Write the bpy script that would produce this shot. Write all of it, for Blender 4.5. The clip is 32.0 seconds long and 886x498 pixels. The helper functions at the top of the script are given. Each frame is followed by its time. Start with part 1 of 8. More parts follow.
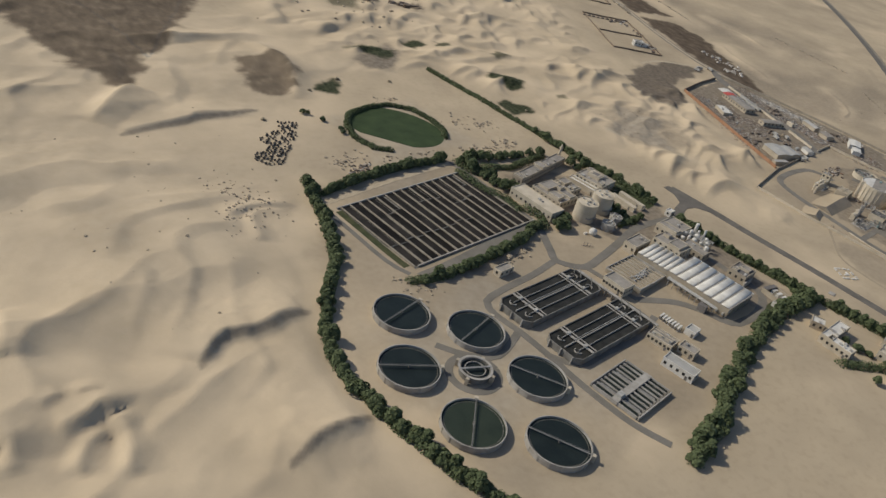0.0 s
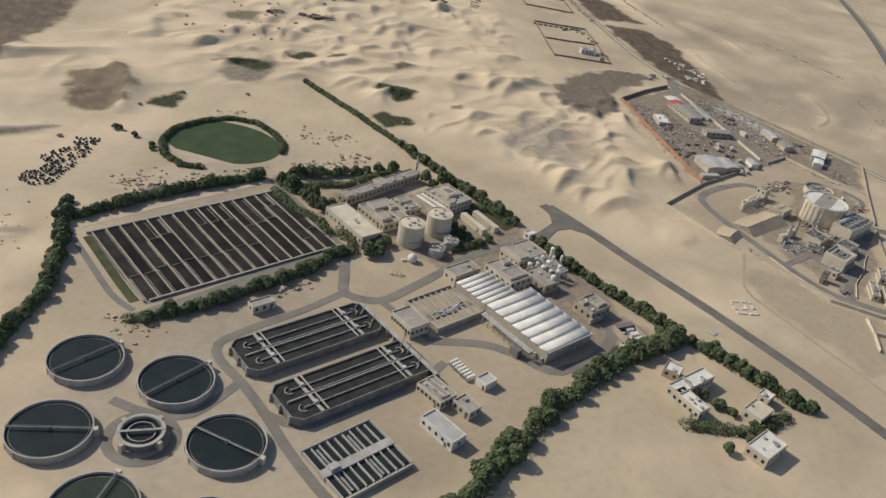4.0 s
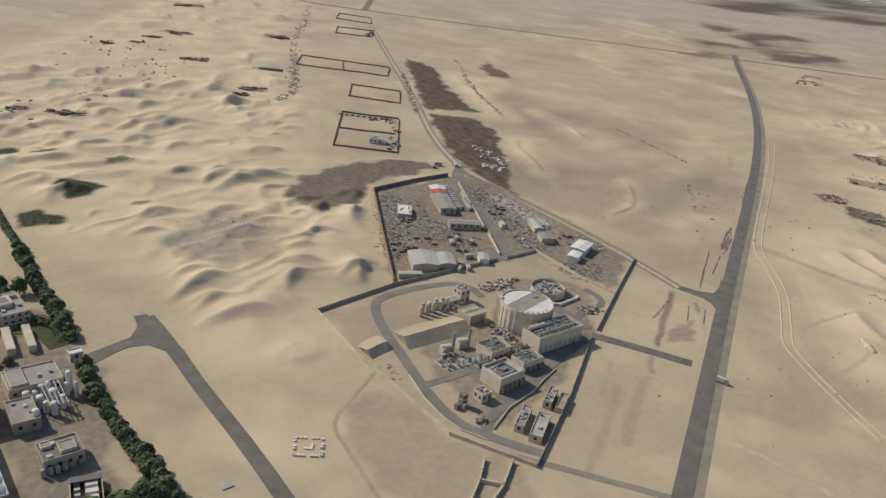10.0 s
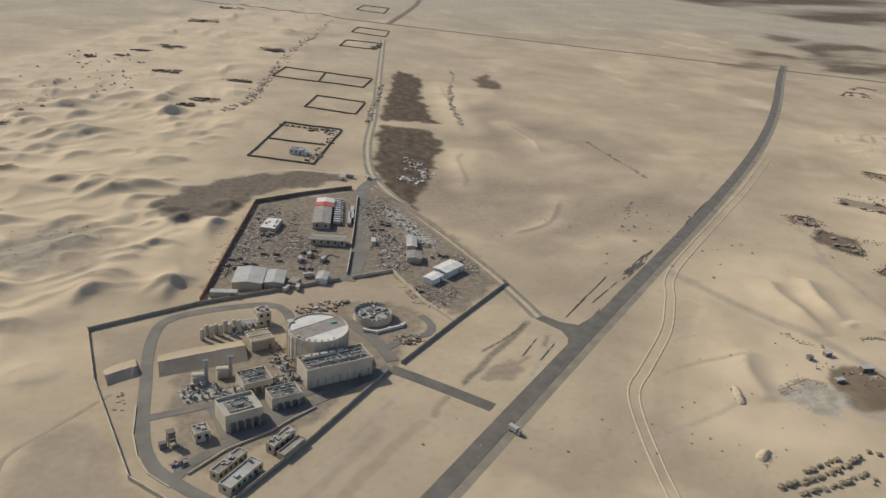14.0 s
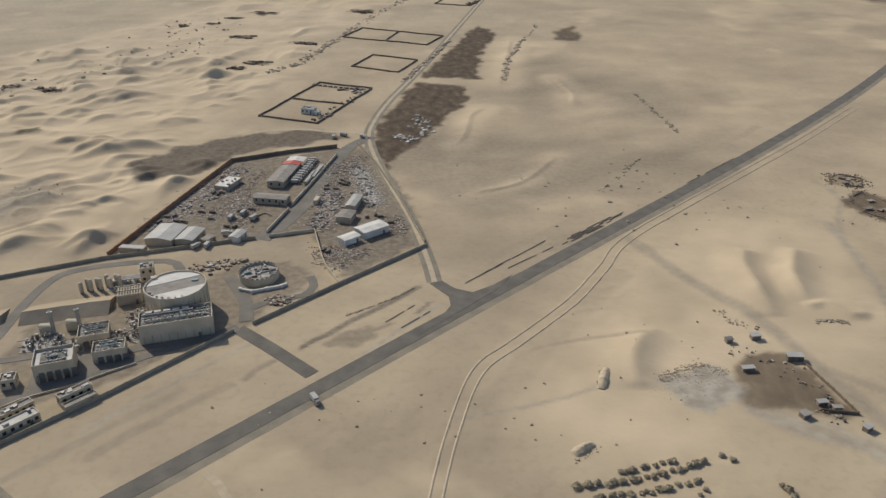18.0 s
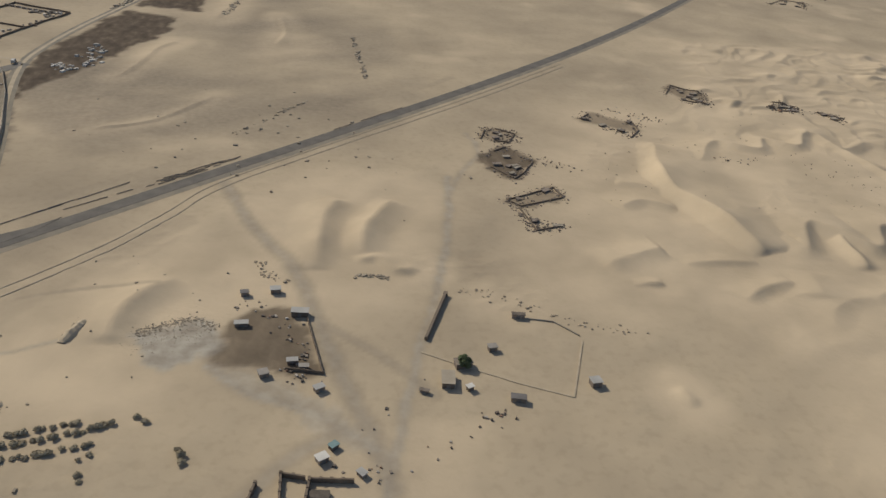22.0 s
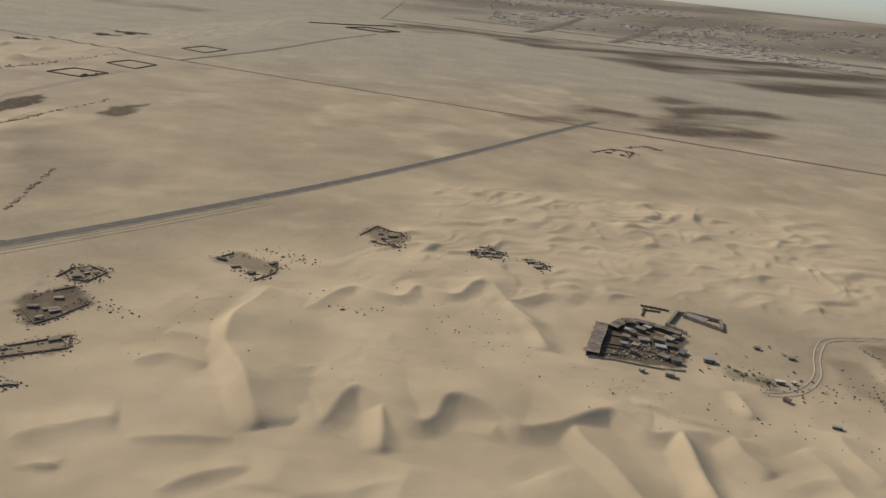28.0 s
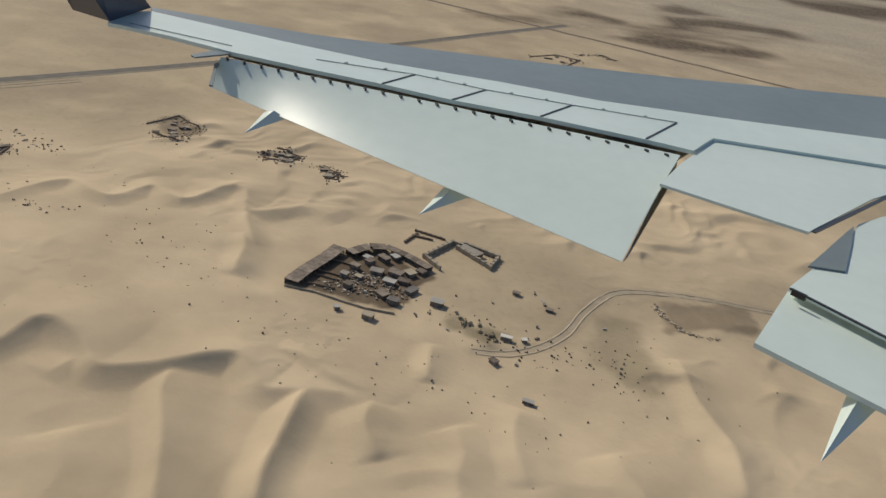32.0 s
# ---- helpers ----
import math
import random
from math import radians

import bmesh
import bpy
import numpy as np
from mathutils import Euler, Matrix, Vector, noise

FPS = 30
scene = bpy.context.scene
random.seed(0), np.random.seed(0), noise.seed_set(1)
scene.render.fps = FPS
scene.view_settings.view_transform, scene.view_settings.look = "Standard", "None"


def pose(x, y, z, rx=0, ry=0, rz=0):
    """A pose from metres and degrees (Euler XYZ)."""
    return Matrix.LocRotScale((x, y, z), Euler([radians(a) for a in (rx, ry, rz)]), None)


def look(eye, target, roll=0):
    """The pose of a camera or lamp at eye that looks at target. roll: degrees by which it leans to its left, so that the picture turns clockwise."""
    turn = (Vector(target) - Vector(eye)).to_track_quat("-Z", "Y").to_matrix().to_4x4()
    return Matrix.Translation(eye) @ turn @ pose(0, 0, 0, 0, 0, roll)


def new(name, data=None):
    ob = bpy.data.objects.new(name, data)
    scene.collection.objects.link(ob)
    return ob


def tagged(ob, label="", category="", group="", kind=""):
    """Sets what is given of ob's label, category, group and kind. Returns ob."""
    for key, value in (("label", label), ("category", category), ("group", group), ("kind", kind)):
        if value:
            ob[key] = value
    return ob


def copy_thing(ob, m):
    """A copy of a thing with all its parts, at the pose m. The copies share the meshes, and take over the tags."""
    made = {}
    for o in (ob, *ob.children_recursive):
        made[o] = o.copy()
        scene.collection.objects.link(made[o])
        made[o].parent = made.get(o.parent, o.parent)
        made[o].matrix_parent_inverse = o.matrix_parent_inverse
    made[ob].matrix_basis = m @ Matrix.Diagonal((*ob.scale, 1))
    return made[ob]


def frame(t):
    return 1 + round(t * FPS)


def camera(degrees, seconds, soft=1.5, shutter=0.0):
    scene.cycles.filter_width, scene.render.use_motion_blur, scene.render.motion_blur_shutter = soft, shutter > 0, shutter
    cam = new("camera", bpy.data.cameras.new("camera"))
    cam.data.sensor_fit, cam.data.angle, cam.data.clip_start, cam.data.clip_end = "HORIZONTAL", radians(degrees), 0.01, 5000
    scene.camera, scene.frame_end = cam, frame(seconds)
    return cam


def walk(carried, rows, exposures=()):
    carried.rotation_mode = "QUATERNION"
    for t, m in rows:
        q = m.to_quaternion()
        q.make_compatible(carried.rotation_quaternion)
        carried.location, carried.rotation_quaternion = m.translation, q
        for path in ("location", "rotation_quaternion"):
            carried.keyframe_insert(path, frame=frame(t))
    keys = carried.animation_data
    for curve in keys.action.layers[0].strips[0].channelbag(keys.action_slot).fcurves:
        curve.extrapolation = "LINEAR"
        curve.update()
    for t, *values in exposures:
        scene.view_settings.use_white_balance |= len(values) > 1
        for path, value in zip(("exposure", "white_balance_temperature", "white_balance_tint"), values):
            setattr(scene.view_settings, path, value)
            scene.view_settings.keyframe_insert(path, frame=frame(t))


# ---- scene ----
cam = camera(58.0, 32.0)

PATH = [
    (0, (8.228, -15.741, 188.699), (9.249, -14.387, 187.639), 14.9),
    (0.5, (25.802, -16.95, 186.568), (26.82, -15.609, 185.488), 15.9),
    (1, (43.251, -18.171, 184.597), (44.263, -16.834, 183.507), 15.8),
    (1.5, (60.589, -19.403, 182.777), (61.599, -18.075, 181.674), 15.6),
    (2, (77.828, -20.644, 181.098), (78.825, -19.325, 179.973), 15.6),
    (2.5, (94.98, -21.895, 179.55), (95.953, -20.572, 178.408), 15.8),
    (4.5, (162.925, -26.941, 174.502), (163.744, -25.387, 173.546), 8.4),
    (5, (179.788, -28.202, 173.483), (180.632, -26.63, 172.58), 4.7),
    (5.5, (196.616, -29.457, 172.544), (197.501, -27.89, 171.671), 2.1),
    (6, (213.413, -30.702, 171.677), (214.323, -29.14, 170.822), 2.1),
    (6.5, (230.186, -31.935, 170.876), (231.096, -30.367, 170.031), 2.4),
    (7, (246.939, -33.151, 170.133), (247.838, -31.575, 169.293), 2.9),
    (7.5, (263.674, -34.347, 169.439), (264.569, -32.767, 168.601), 3.4),
    (8, (280.395, -35.518, 168.79), (281.281, -33.933, 167.952), 4.8),
    (8.5, (297.105, -36.661, 168.177), (297.968, -35.062, 167.34), 6.8),
    (9, (313.805, -37.77, 167.594), (314.639, -36.151, 166.767), 8.0),
    (9.5, (330.497, -38.841, 167.036), (331.297, -37.198, 166.225), 7.8),
    (10, (347.181, -39.869, 166.496), (347.969, -38.217, 165.69), 7.3),
    (10.5, (363.858, -40.849, 165.969), (364.628, -39.18, 165.182), 6.3),
    (11, (380.529, -41.776, 165.45), (381.229, -40.036, 164.758), 2.7),
    (11.5, (397.192, -42.645, 164.933), (397.821, -40.857, 164.294), 2.2),
    (12, (413.849, -43.45, 164.414), (414.437, -41.658, 163.75), 2.8),
    (12.5, (430.497, -44.186, 163.889), (431.066, -42.399, 163.193), 3.4),
    (13, (447.137, -44.846, 163.354), (447.689, -43.064, 162.633), 4.0),
    (13.5, (463.766, -45.425, 162.804), (464.309, -43.653, 162.052), 4.6),
    (14, (480.385, -45.918, 162.238), (480.921, -44.159, 161.45), 5.2),
    (14.5, (496.991, -46.318, 161.651), (497.513, -44.565, 160.841), 5.9),
    (16.5, (563.268, -46.864, 159.055), (563.57, -45.067, 158.231), 1.6),
    (17, (579.793, -46.707, 158.335), (579.931, -44.901, 157.485), 0.3),
    (17.5, (596.3, -46.418, 157.586), (596.313, -44.615, 156.722), -0.9),
    (18, (612.786, -45.993, 156.807), (612.816, -44.201, 155.919), -0.6),
    (18.5, (629.252, -45.424, 155.998), (629.382, -43.652, 155.079), 1.2),
    (19, (645.697, -44.705, 155.159), (645.868, -42.941, 154.231), 1.9),
    (19.5, (662.122, -43.829, 154.293), (662.321, -42.069, 153.363), 2.3),
    (20, (678.527, -42.79, 153.399), (678.754, -41.041, 152.455), 2.5),
    (20.5, (694.912, -41.581, 152.481), (695.169, -39.852, 151.51), 3.3),
    (21, (711.28, -40.196, 151.541), (711.551, -38.481, 150.548), 4.3),
    (21.5, (727.631, -38.628, 150.582), (727.898, -36.916, 149.582), 4.9),
    (22, (743.969, -36.87, 149.606), (744.263, -35.153, 148.623), 5.5),
    (22.5, (760.296, -34.917, 148.619), (760.723, -33.167, 147.751), 6.5),
    (23, (776.615, -32.761, 147.624), (777.132, -30.981, 146.873), 7.3),
    (23.5, (792.932, -30.397, 146.627), (793.536, -28.604, 145.978), 5.1),
    (24, (809.25, -27.817, 145.633), (809.978, -26.004, 145.206), 1.0),
    (24.5, (825.575, -25.016, 144.647), (826.297, -23.188, 144.277), 0.6),
    (25, (841.914, -21.988, 143.677), (842.578, -20.14, 143.295), 1.3),
    (25.5, (858.273, -18.725, 142.729), (858.802, -16.868, 142.207), 3.5),
    (26, (874.661, -15.223, 141.811), (875.11, -13.394, 141.139), 5.1),
    (26.5, (891.086, -11.475, 140.932), (891.513, -9.653, 140.225), 5.5),
    (28.5, (957.371, 6.09, 137.977), (957.528, 7.988, 137.367), 6.2),
    (29, (974.149, 11.152, 137.431), (974.221, 13.061, 136.837), 6.0),
    (29.5, (991.038, 16.494, 136.984), (991.15, 18.373, 136.309), 6.6),
    (30, (1008.055, 22.119, 136.648), (1008.236, 23.955, 135.875), 7.8),
    (30.5, (1025.217, 28.034, 136.437), (1025.408, 29.854, 135.629), 7.9),
    (31, (1042.541, 34.243, 136.364), (1042.717, 36.059, 135.545), 8.0),
    (31.5, (1060.049, 40.749, 136.444), (1060.206, 42.556, 135.601), 8.6),
    (32, (1077.761, 47.559, 136.69), (1077.891, 49.354, 135.818), 9.6),
]
walk(cam, [(t, look(eye, target, roll)) for t, eye, target, roll in PATH],
     exposures=[(0, -0.34, 6500, 10), (1, -0.18, 6500, 10), (3, -0.04, 6500, 10), (5, 0.02, 6500, 10), (9, -0.06, 6500, 10), (13, -0.14, 6500, 10), (16, -0.16, 6500, 10), (18, -0.22, 6500, 10), (20, -0.38, 6500, 10), (22, -0.44, 6650, 10), (24, -0.51, 6850, 10), (29, -0.51, 6850, 10), (32, -0.41, 6850, 10)])

# ---- sky and sun: mid-morning sun from the far left of the flight line ----
SUN_FROM = Vector((-0.67, 0.74, 0.79)).normalized()
world = bpy.data.worlds.new("sky")
scene.world = world
world.use_nodes = True
nt = world.node_tree
sky = nt.nodes.new("ShaderNodeTexSky")
sky.sky_type = "NISHITA"
sky.sun_disc = False
sky.sun_elevation = math.asin(SUN_FROM.z)
sky.sun_rotation = math.atan2(SUN_FROM.x, SUN_FROM.y)
sky.dust_density = 0.8
sky.ozone_density = 0.45
sky.air_density = 0.6
nt.links.new(sky.outputs[0], nt.nodes["Background"].inputs[0])
nt.nodes["Background"].inputs[1].default_value = 0.15
sun = new("sun", bpy.data.lights.new("sun", "SUN"))
sun.data.energy = 3.72
sun.data.angle = radians(0.6)
sun.data.color = (1.0, 0.94, 0.825)
sun.matrix_world = look((0, 0, 900), (-SUN_FROM.x, -SUN_FROM.y, 900 - SUN_FROM.z))


# ---- materials ----
def node_mat(name):
    m = bpy.data.materials.new(name)
    m.use_nodes = True
    t = m.node_tree
    return m, t, t.nodes["Principled BSDF"]


def surface(name, dark, light, scale=0.6, fine=9.0, rough=0.8, metal=0.0, bump=0.3, vary=0.0, spec=0.3):
    """Two-scale mottled surface at world size; vary: change of brightness from object to object."""
    m, t, b = node_mat(name)
    geo = t.nodes.new("ShaderNodeNewGeometry")
    n1, n2 = t.nodes.new("ShaderNodeTexNoise"), t.nodes.new("ShaderNodeTexNoise")
    n1.inputs["Scale"].default_value, n2.inputs["Scale"].default_value = scale, fine
    n1.inputs["Detail"].default_value, n2.inputs["Detail"].default_value = 5, 3
    add = t.nodes.new("ShaderNodeMath")
    add.operation = "MULTIPLY_ADD"
    add.inputs[1].default_value = 0.45
    ramp = t.nodes.new("ShaderNodeValToRGB")
    ramp.color_ramp.elements[0].position, ramp.color_ramp.elements[1].position = 0.5, 0.95
    ramp.color_ramp.elements[0].color, ramp.color_ramp.elements[1].color = (*dark, 1), (*light, 1)
    for n in (n1, n2):
        t.links.new(geo.outputs["Position"], n.inputs["Vector"])
    t.links.new(n2.outputs["Fac"], add.inputs[0])
    t.links.new(n1.outputs["Fac"], add.inputs[2])
    t.links.new(add.outputs[0], ramp.inputs[0])
    colour = ramp.outputs[0]
    if vary:
        info, hsv, mr = t.nodes.new("ShaderNodeObjectInfo"), t.nodes.new("ShaderNodeHueSaturation"), t.nodes.new("ShaderNodeMapRange")
        mr.inputs[3].default_value, mr.inputs[4].default_value = 1 - vary, 1 + vary
        t.links.new(info.outputs["Random"], mr.inputs[0])
        t.links.new(mr.outputs[0], hsv.inputs["Value"])
        t.links.new(colour, hsv.inputs["Color"])
        colour = hsv.outputs[0]
    t.links.new(colour, b.inputs["Base Color"])
    b.inputs["Roughness"].default_value, b.inputs["Metallic"].default_value = rough, metal
    b.inputs["Specular IOR Level"].default_value = spec
    if bump:
        bp = t.nodes.new("ShaderNodeBump")
        bp.inputs["Strength"].default_value, bp.inputs["Distance"].default_value = bump, 0.08
        t.links.new(add.outputs[0], bp.inputs["Height"])
        t.links.new(bp.outputs[0], b.inputs["Normal"])
    return m


def island_surface(name, colours, rough=0.7, metal=0.0):
    """Every loose piece of the mesh takes one of the colours."""
    m, t, b = node_mat(name)
    geo, ramp = t.nodes.new("ShaderNodeNewGeometry"), t.nodes.new("ShaderNodeValToRGB")
    ramp.color_ramp.interpolation = "CONSTANT"
    el = ramp.color_ramp.elements
    while len(el) < len(colours):
        el.new(0.5)
    for k, c in enumerate(colours):
        el[k].position, el[k].color = k / len(colours), (*c, 1)
    t.links.new(geo.outputs["Random Per Island"], ramp.inputs[0])
    t.links.new(ramp.outputs[0], b.inputs["Base Color"])
    b.inputs["Roughness"].default_value, b.inputs["Metallic"].default_value = rough, metal
    return m


def foliage(name, a, b_):
    m, t, b = node_mat(name)
    geo, ramp, info = t.nodes.new("ShaderNodeNewGeometry"), t.nodes.new("ShaderNodeValToRGB"), t.nodes.new("ShaderNodeObjectInfo")
    mix = t.nodes.new("ShaderNodeMath")
    mix.operation = "MULTIPLY_ADD"
    mix.inputs[1].default_value = 0.6
    half = t.nodes.new("ShaderNodeMath")
    half.operation = "MULTIPLY"
    half.inputs[1].default_value = 0.4
    ramp.color_ramp.elements[0].color, ramp.color_ramp.elements[1].color = (*a, 1), (*b_, 1)
    t.links.new(info.outputs["Random"], half.inputs[0])
    t.links.new(geo.outputs["Random Per Island"], mix.inputs[0])
    t.links.new(half.outputs[0], mix.inputs[2])
    t.links.new(mix.outputs[0], ramp.inputs[0])
    t.links.new(ramp.outputs[0], b.inputs["Base Color"])
    b.inputs["Roughness"].default_value = 0.75
    b.inputs["Specular IOR Level"].default_value = 0.2
    return m


def sand_material():
    """Open sand, with darker stony soil, pale ground and grey gravel where the ground carries them; pale and gravel
    also paint far haze and lee shade.
    """
    m, t, b = node_mat("sand")
    L = t.links
    geo = t.nodes.new("ShaderNodeNewGeometry")

    def tex(scale, detail=5, stretch=None):
        n = t.nodes.new("ShaderNodeTexNoise")
        n.inputs["Scale"].default_value, n.inputs["Detail"].default_value = scale, detail
        src = geo.outputs["Position"]
        if stretch:
            mp = t.nodes.new("ShaderNodeMapping")
            mp.inputs["Scale"].default_value, mp.inputs["Rotation"].default_value = stretch, (0, 0, 0.4)
            L.new(src, mp.inputs[0])
            src = mp.outputs[0]
        L.new(src, n.inputs["Vector"])
        return n.outputs["Fac"]

    def ramp(fac, stops):
        r = t.nodes.new("ShaderNodeValToRGB")
        el = r.color_ramp.elements
        while len(el) < len(stops):
            el.new(0.5)
        for e, (p, c) in zip(el, stops):
            e.position, e.color = p, (*c, 1)
        L.new(fac, r.inputs[0])
        return r.outputs[0]

    def mix(fac, a, c, blend="MIX"):
        n = t.nodes.new("ShaderNodeMix")
        n.data_type, n.blend_type = "RGBA", blend
        if isinstance(fac, float):
            n.inputs[0].default_value = fac
        else:
            L.new(fac, n.inputs[0])
        L.new(a, n.inputs[6])
        L.new(c, n.inputs[7])
        return n.outputs[2]

    def field(name):
        a = t.nodes.new("ShaderNodeAttribute")
        a.attribute_name = name
        return a.outputs["Fac"]

    base = ramp(tex(0.012, 6), [(0.32, SAND_A), (0.5, SAND_B), (0.68, SAND_C)])
    streak = ramp(tex(0.045, 6), [(0.3, (0.86, 0.85, 0.84)), (0.7, (1.07, 1.065, 1.06))])
    base = mix(0.55, base, streak, "MULTIPLY")
    grit = ramp(tex(0.3, 9), [(0.34, (0.74, 0.73, 0.71)), (0.5, (1.03, 1.03, 1.03))])
    base = mix(0.22, base, grit, "MULTIPLY")
    soil = ramp(tex(0.10, 9, (1.8, 1, 1)), [(0.3, (0.055, 0.040, 0.028)), (0.55, (0.105, 0.078, 0.053)), (0.8, (0.19, 0.145, 0.097))])
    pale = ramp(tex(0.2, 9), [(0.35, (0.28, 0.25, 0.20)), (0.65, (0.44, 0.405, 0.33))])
    gravel = ramp(tex(0.35, 8), [(0.35, (0.15, 0.125, 0.094)), (0.65, (0.25, 0.21, 0.158))])
    scrub = ramp(tex(0.5, 8), [(0.35, (0.028, 0.036, 0.018)), (0.65, (0.075, 0.078, 0.042))])
    loose = ramp(tex(0.03, 6), [(0.35, (0.51, 0.405, 0.268)), (0.65, (0.67, 0.532, 0.352))])
    col = mix(field("loose"), base, loose)
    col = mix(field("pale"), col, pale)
    col = mix(field("gravel"), col, gravel)
    col = mix(field("soil"), col, soil)
    col = mix(field("scrub"), col, scrub)
    L.new(col, b.inputs["Base Color"])
    b.inputs["Roughness"].default_value = 0.95
    b.inputs["Specular IOR Level"].default_value = 0.1
    h = t.nodes.new("ShaderNodeMath")
    h.operation = "MULTIPLY_ADD"
    h.inputs[1].default_value = 4.0
    L.new(tex(0.09, 8), h.inputs[0])
    L.new(tex(0.6, 6), h.inputs[2])
    bp = t.nodes.new("ShaderNodeBump")
    bp.inputs["Strength"].default_value, bp.inputs["Distance"].default_value = 0.3, 0.3
    L.new(h.outputs[0], bp.inputs["Height"])
    L.new(bp.outputs[0], b.inputs["Normal"])
    return m


SAND_A, SAND_B, SAND_C = (0.365, 0.295, 0.200), (0.438, 0.354, 0.238), (0.497, 0.400, 0.266)
SAND = sand_material()
ASPHALT = surface("asphalt", (0.112, 0.101, 0.083), (0.172, 0.153, 0.124), 0.15, 3, 0.9)
DUSTY = surface("dusty_asphalt", (0.15, 0.137, 0.112), (0.225, 0.203, 0.165), 0.12, 3, 0.92)
VERGE = surface("sandy_verge", (0.185, 0.165, 0.123), (0.30, 0.254, 0.183), 0.12, 2, 0.95, bump=0.5)
RUT = surface("churned_sand", (0.40, 0.325, 0.22), (0.51, 0.418, 0.288), 0.3, 4, 0.95, bump=0.6)
RUTDARK = surface("packed_sand", (0.31, 0.25, 0.168), (0.38, 0.308, 0.207), 0.3, 4, 0.95)
CONCRETE = surface("concrete", (0.29, 0.265, 0.222), (0.43, 0.40, 0.345), 0.3, 6, 0.85, vary=0.06)
CONCDARK = surface("weathered_and_shaded_concrete", (0.13, 0.12, 0.10), (0.26, 0.245, 0.21), 0.3, 5, 0.9)
CREAM = surface("cream_render", (0.44, 0.375, 0.27), (0.58, 0.505, 0.38), 0.2, 4, 0.8, vary=0.05)
BEIGE = surface("beige_render", (0.34, 0.285, 0.205), (0.45, 0.385, 0.285), 0.2, 4, 0.85, vary=0.06)
WHITE = surface("white_sheet", (0.53, 0.50, 0.43), (0.70, 0.67, 0.59), 0.25, 5, 0.7, bump=0.1, vary=0.05)
ROOFGREY = surface("dusty_roof", (0.225, 0.202, 0.168), (0.345, 0.312, 0.262), 0.3, 4, 0.85, vary=0.08)
ROOFDARK = surface("dark_roof", (0.12, 0.11, 0.10), (0.20, 0.185, 0.165), 0.3, 4, 0.8, vary=0.1)
STEEL = surface("galvanised_steel", (0.22, 0.21, 0.19), (0.36, 0.345, 0.315), 0.5, 6, 0.55, 0.2, 0.1)
PIPE = surface("pale_pipework", (0.34, 0.325, 0.285), (0.50, 0.48, 0.43), 0.5, 6, 0.6, vary=0.1)
GLASSDARK = surface("glass_and_gap_shade", (0.026, 0.025, 0.023), (0.055, 0.052, 0.048), 0.5, 3, 0.3, bump=0, spec=0.3)
WATER = surface("dark_water", (0.012, 0.017, 0.015), (0.022, 0.029, 0.025), 0.15, 1.5, 0.3, bump=0.08, spec=0.25)
GREENWATER = surface("green_water", (0.028, 0.037, 0.024), (0.042, 0.053, 0.034), 0.15, 1.5, 0.3, bump=0.08, spec=0.25)
DITCH = surface("churned_grey_water", (0.018, 0.018, 0.015), (0.048, 0.046, 0.039), 0.25, 3, 0.6, bump=0.3, spec=0.15)
SLUDGE = surface("black_sludge", (0.010, 0.009, 0.008), (0.034, 0.030, 0.026), 0.12, 2.5, 0.85, vary=0.35, spec=0.1)
GRASS = surface("grass", (0.026, 0.044, 0.014), (0.048, 0.074, 0.025), 0.12, 5, 0.9, bump=0.8)
BALE = surface("dark_bale", (0.04, 0.038, 0.034), (0.09, 0.085, 0.075), 1.0, 6, 0.9, vary=0.3)
BARK = surface("bark", (0.08, 0.06, 0.04), (0.14, 0.11, 0.08), 1, 8, 0.9)
LEAF = foliage("dark_leaves", (0.058, 0.078, 0.034), (0.12, 0.142, 0.064))
LAWN = surface("dry_lawn", (0.030, 0.042, 0.014), (0.085, 0.085, 0.038), 0.25, 5, 0.9, bump=0.8)
BUSH = foliage("scrub_leaves", (0.30, 0.255, 0.17), (0.47, 0.395, 0.262))
RUSTRED = surface("red_roof", (0.42, 0.07, 0.05), (0.58, 0.11, 0.08), 0.3, 4, 0.6)
WALLTAN = surface("block_wall", (0.27, 0.23, 0.17), (0.38, 0.33, 0.25), 0.3, 4, 0.9)
WALLDARK = surface("dark_block_wall", (0.15, 0.115, 0.08), (0.225, 0.175, 0.125), 0.3, 4, 0.9)
TEAL = surface("teal_plant", (0.13, 0.21, 0.20), (0.23, 0.32, 0.30), 0.4, 5, 0.5, vary=0.1)
SHEET = surface("pale_metal_roof", (0.33, 0.315, 0.275), (0.45, 0.43, 0.38), 0.2, 3, 0.55, 0.0, 0.1, vary=0.06)
SHACK = surface("shack_board", (0.13, 0.104, 0.08), (0.27, 0.222, 0.172), 0.5, 5, 0.9, vary=0.35)
JUNK = island_surface("scrap", [(0.125, 0.10, 0.075), (0.235, 0.192, 0.143), (0.40, 0.35, 0.28), (0.085, 0.07, 0.055), (0.25, 0.15, 0.09), (0.24, 0.198, 0.147), (0.52, 0.475, 0.40), (0.155, 0.122, 0.09), (0.30, 0.245, 0.18), (0.13, 0.10, 0.073)])
ROOFPLANT = island_surface("roof_plant", [(0.16, 0.15, 0.135), (0.34, 0.32, 0.285), (0.10, 0.095, 0.085), (0.25, 0.235, 0.205), (0.14, 0.21, 0.20), (0.44, 0.415, 0.37)], 0.7)
# bank sand made greyer and darker: shade of the face put into the colour
BANKSHADE = surface("shaded_bank_soil", (0.215, 0.183, 0.136), (0.29, 0.248, 0.185), 0.2, 4, 0.95)
RUSTBROWN = surface("rusty_steel", (0.20, 0.115, 0.07), (0.33, 0.20, 0.125), 0.5, 5, 0.8, vary=0.2)
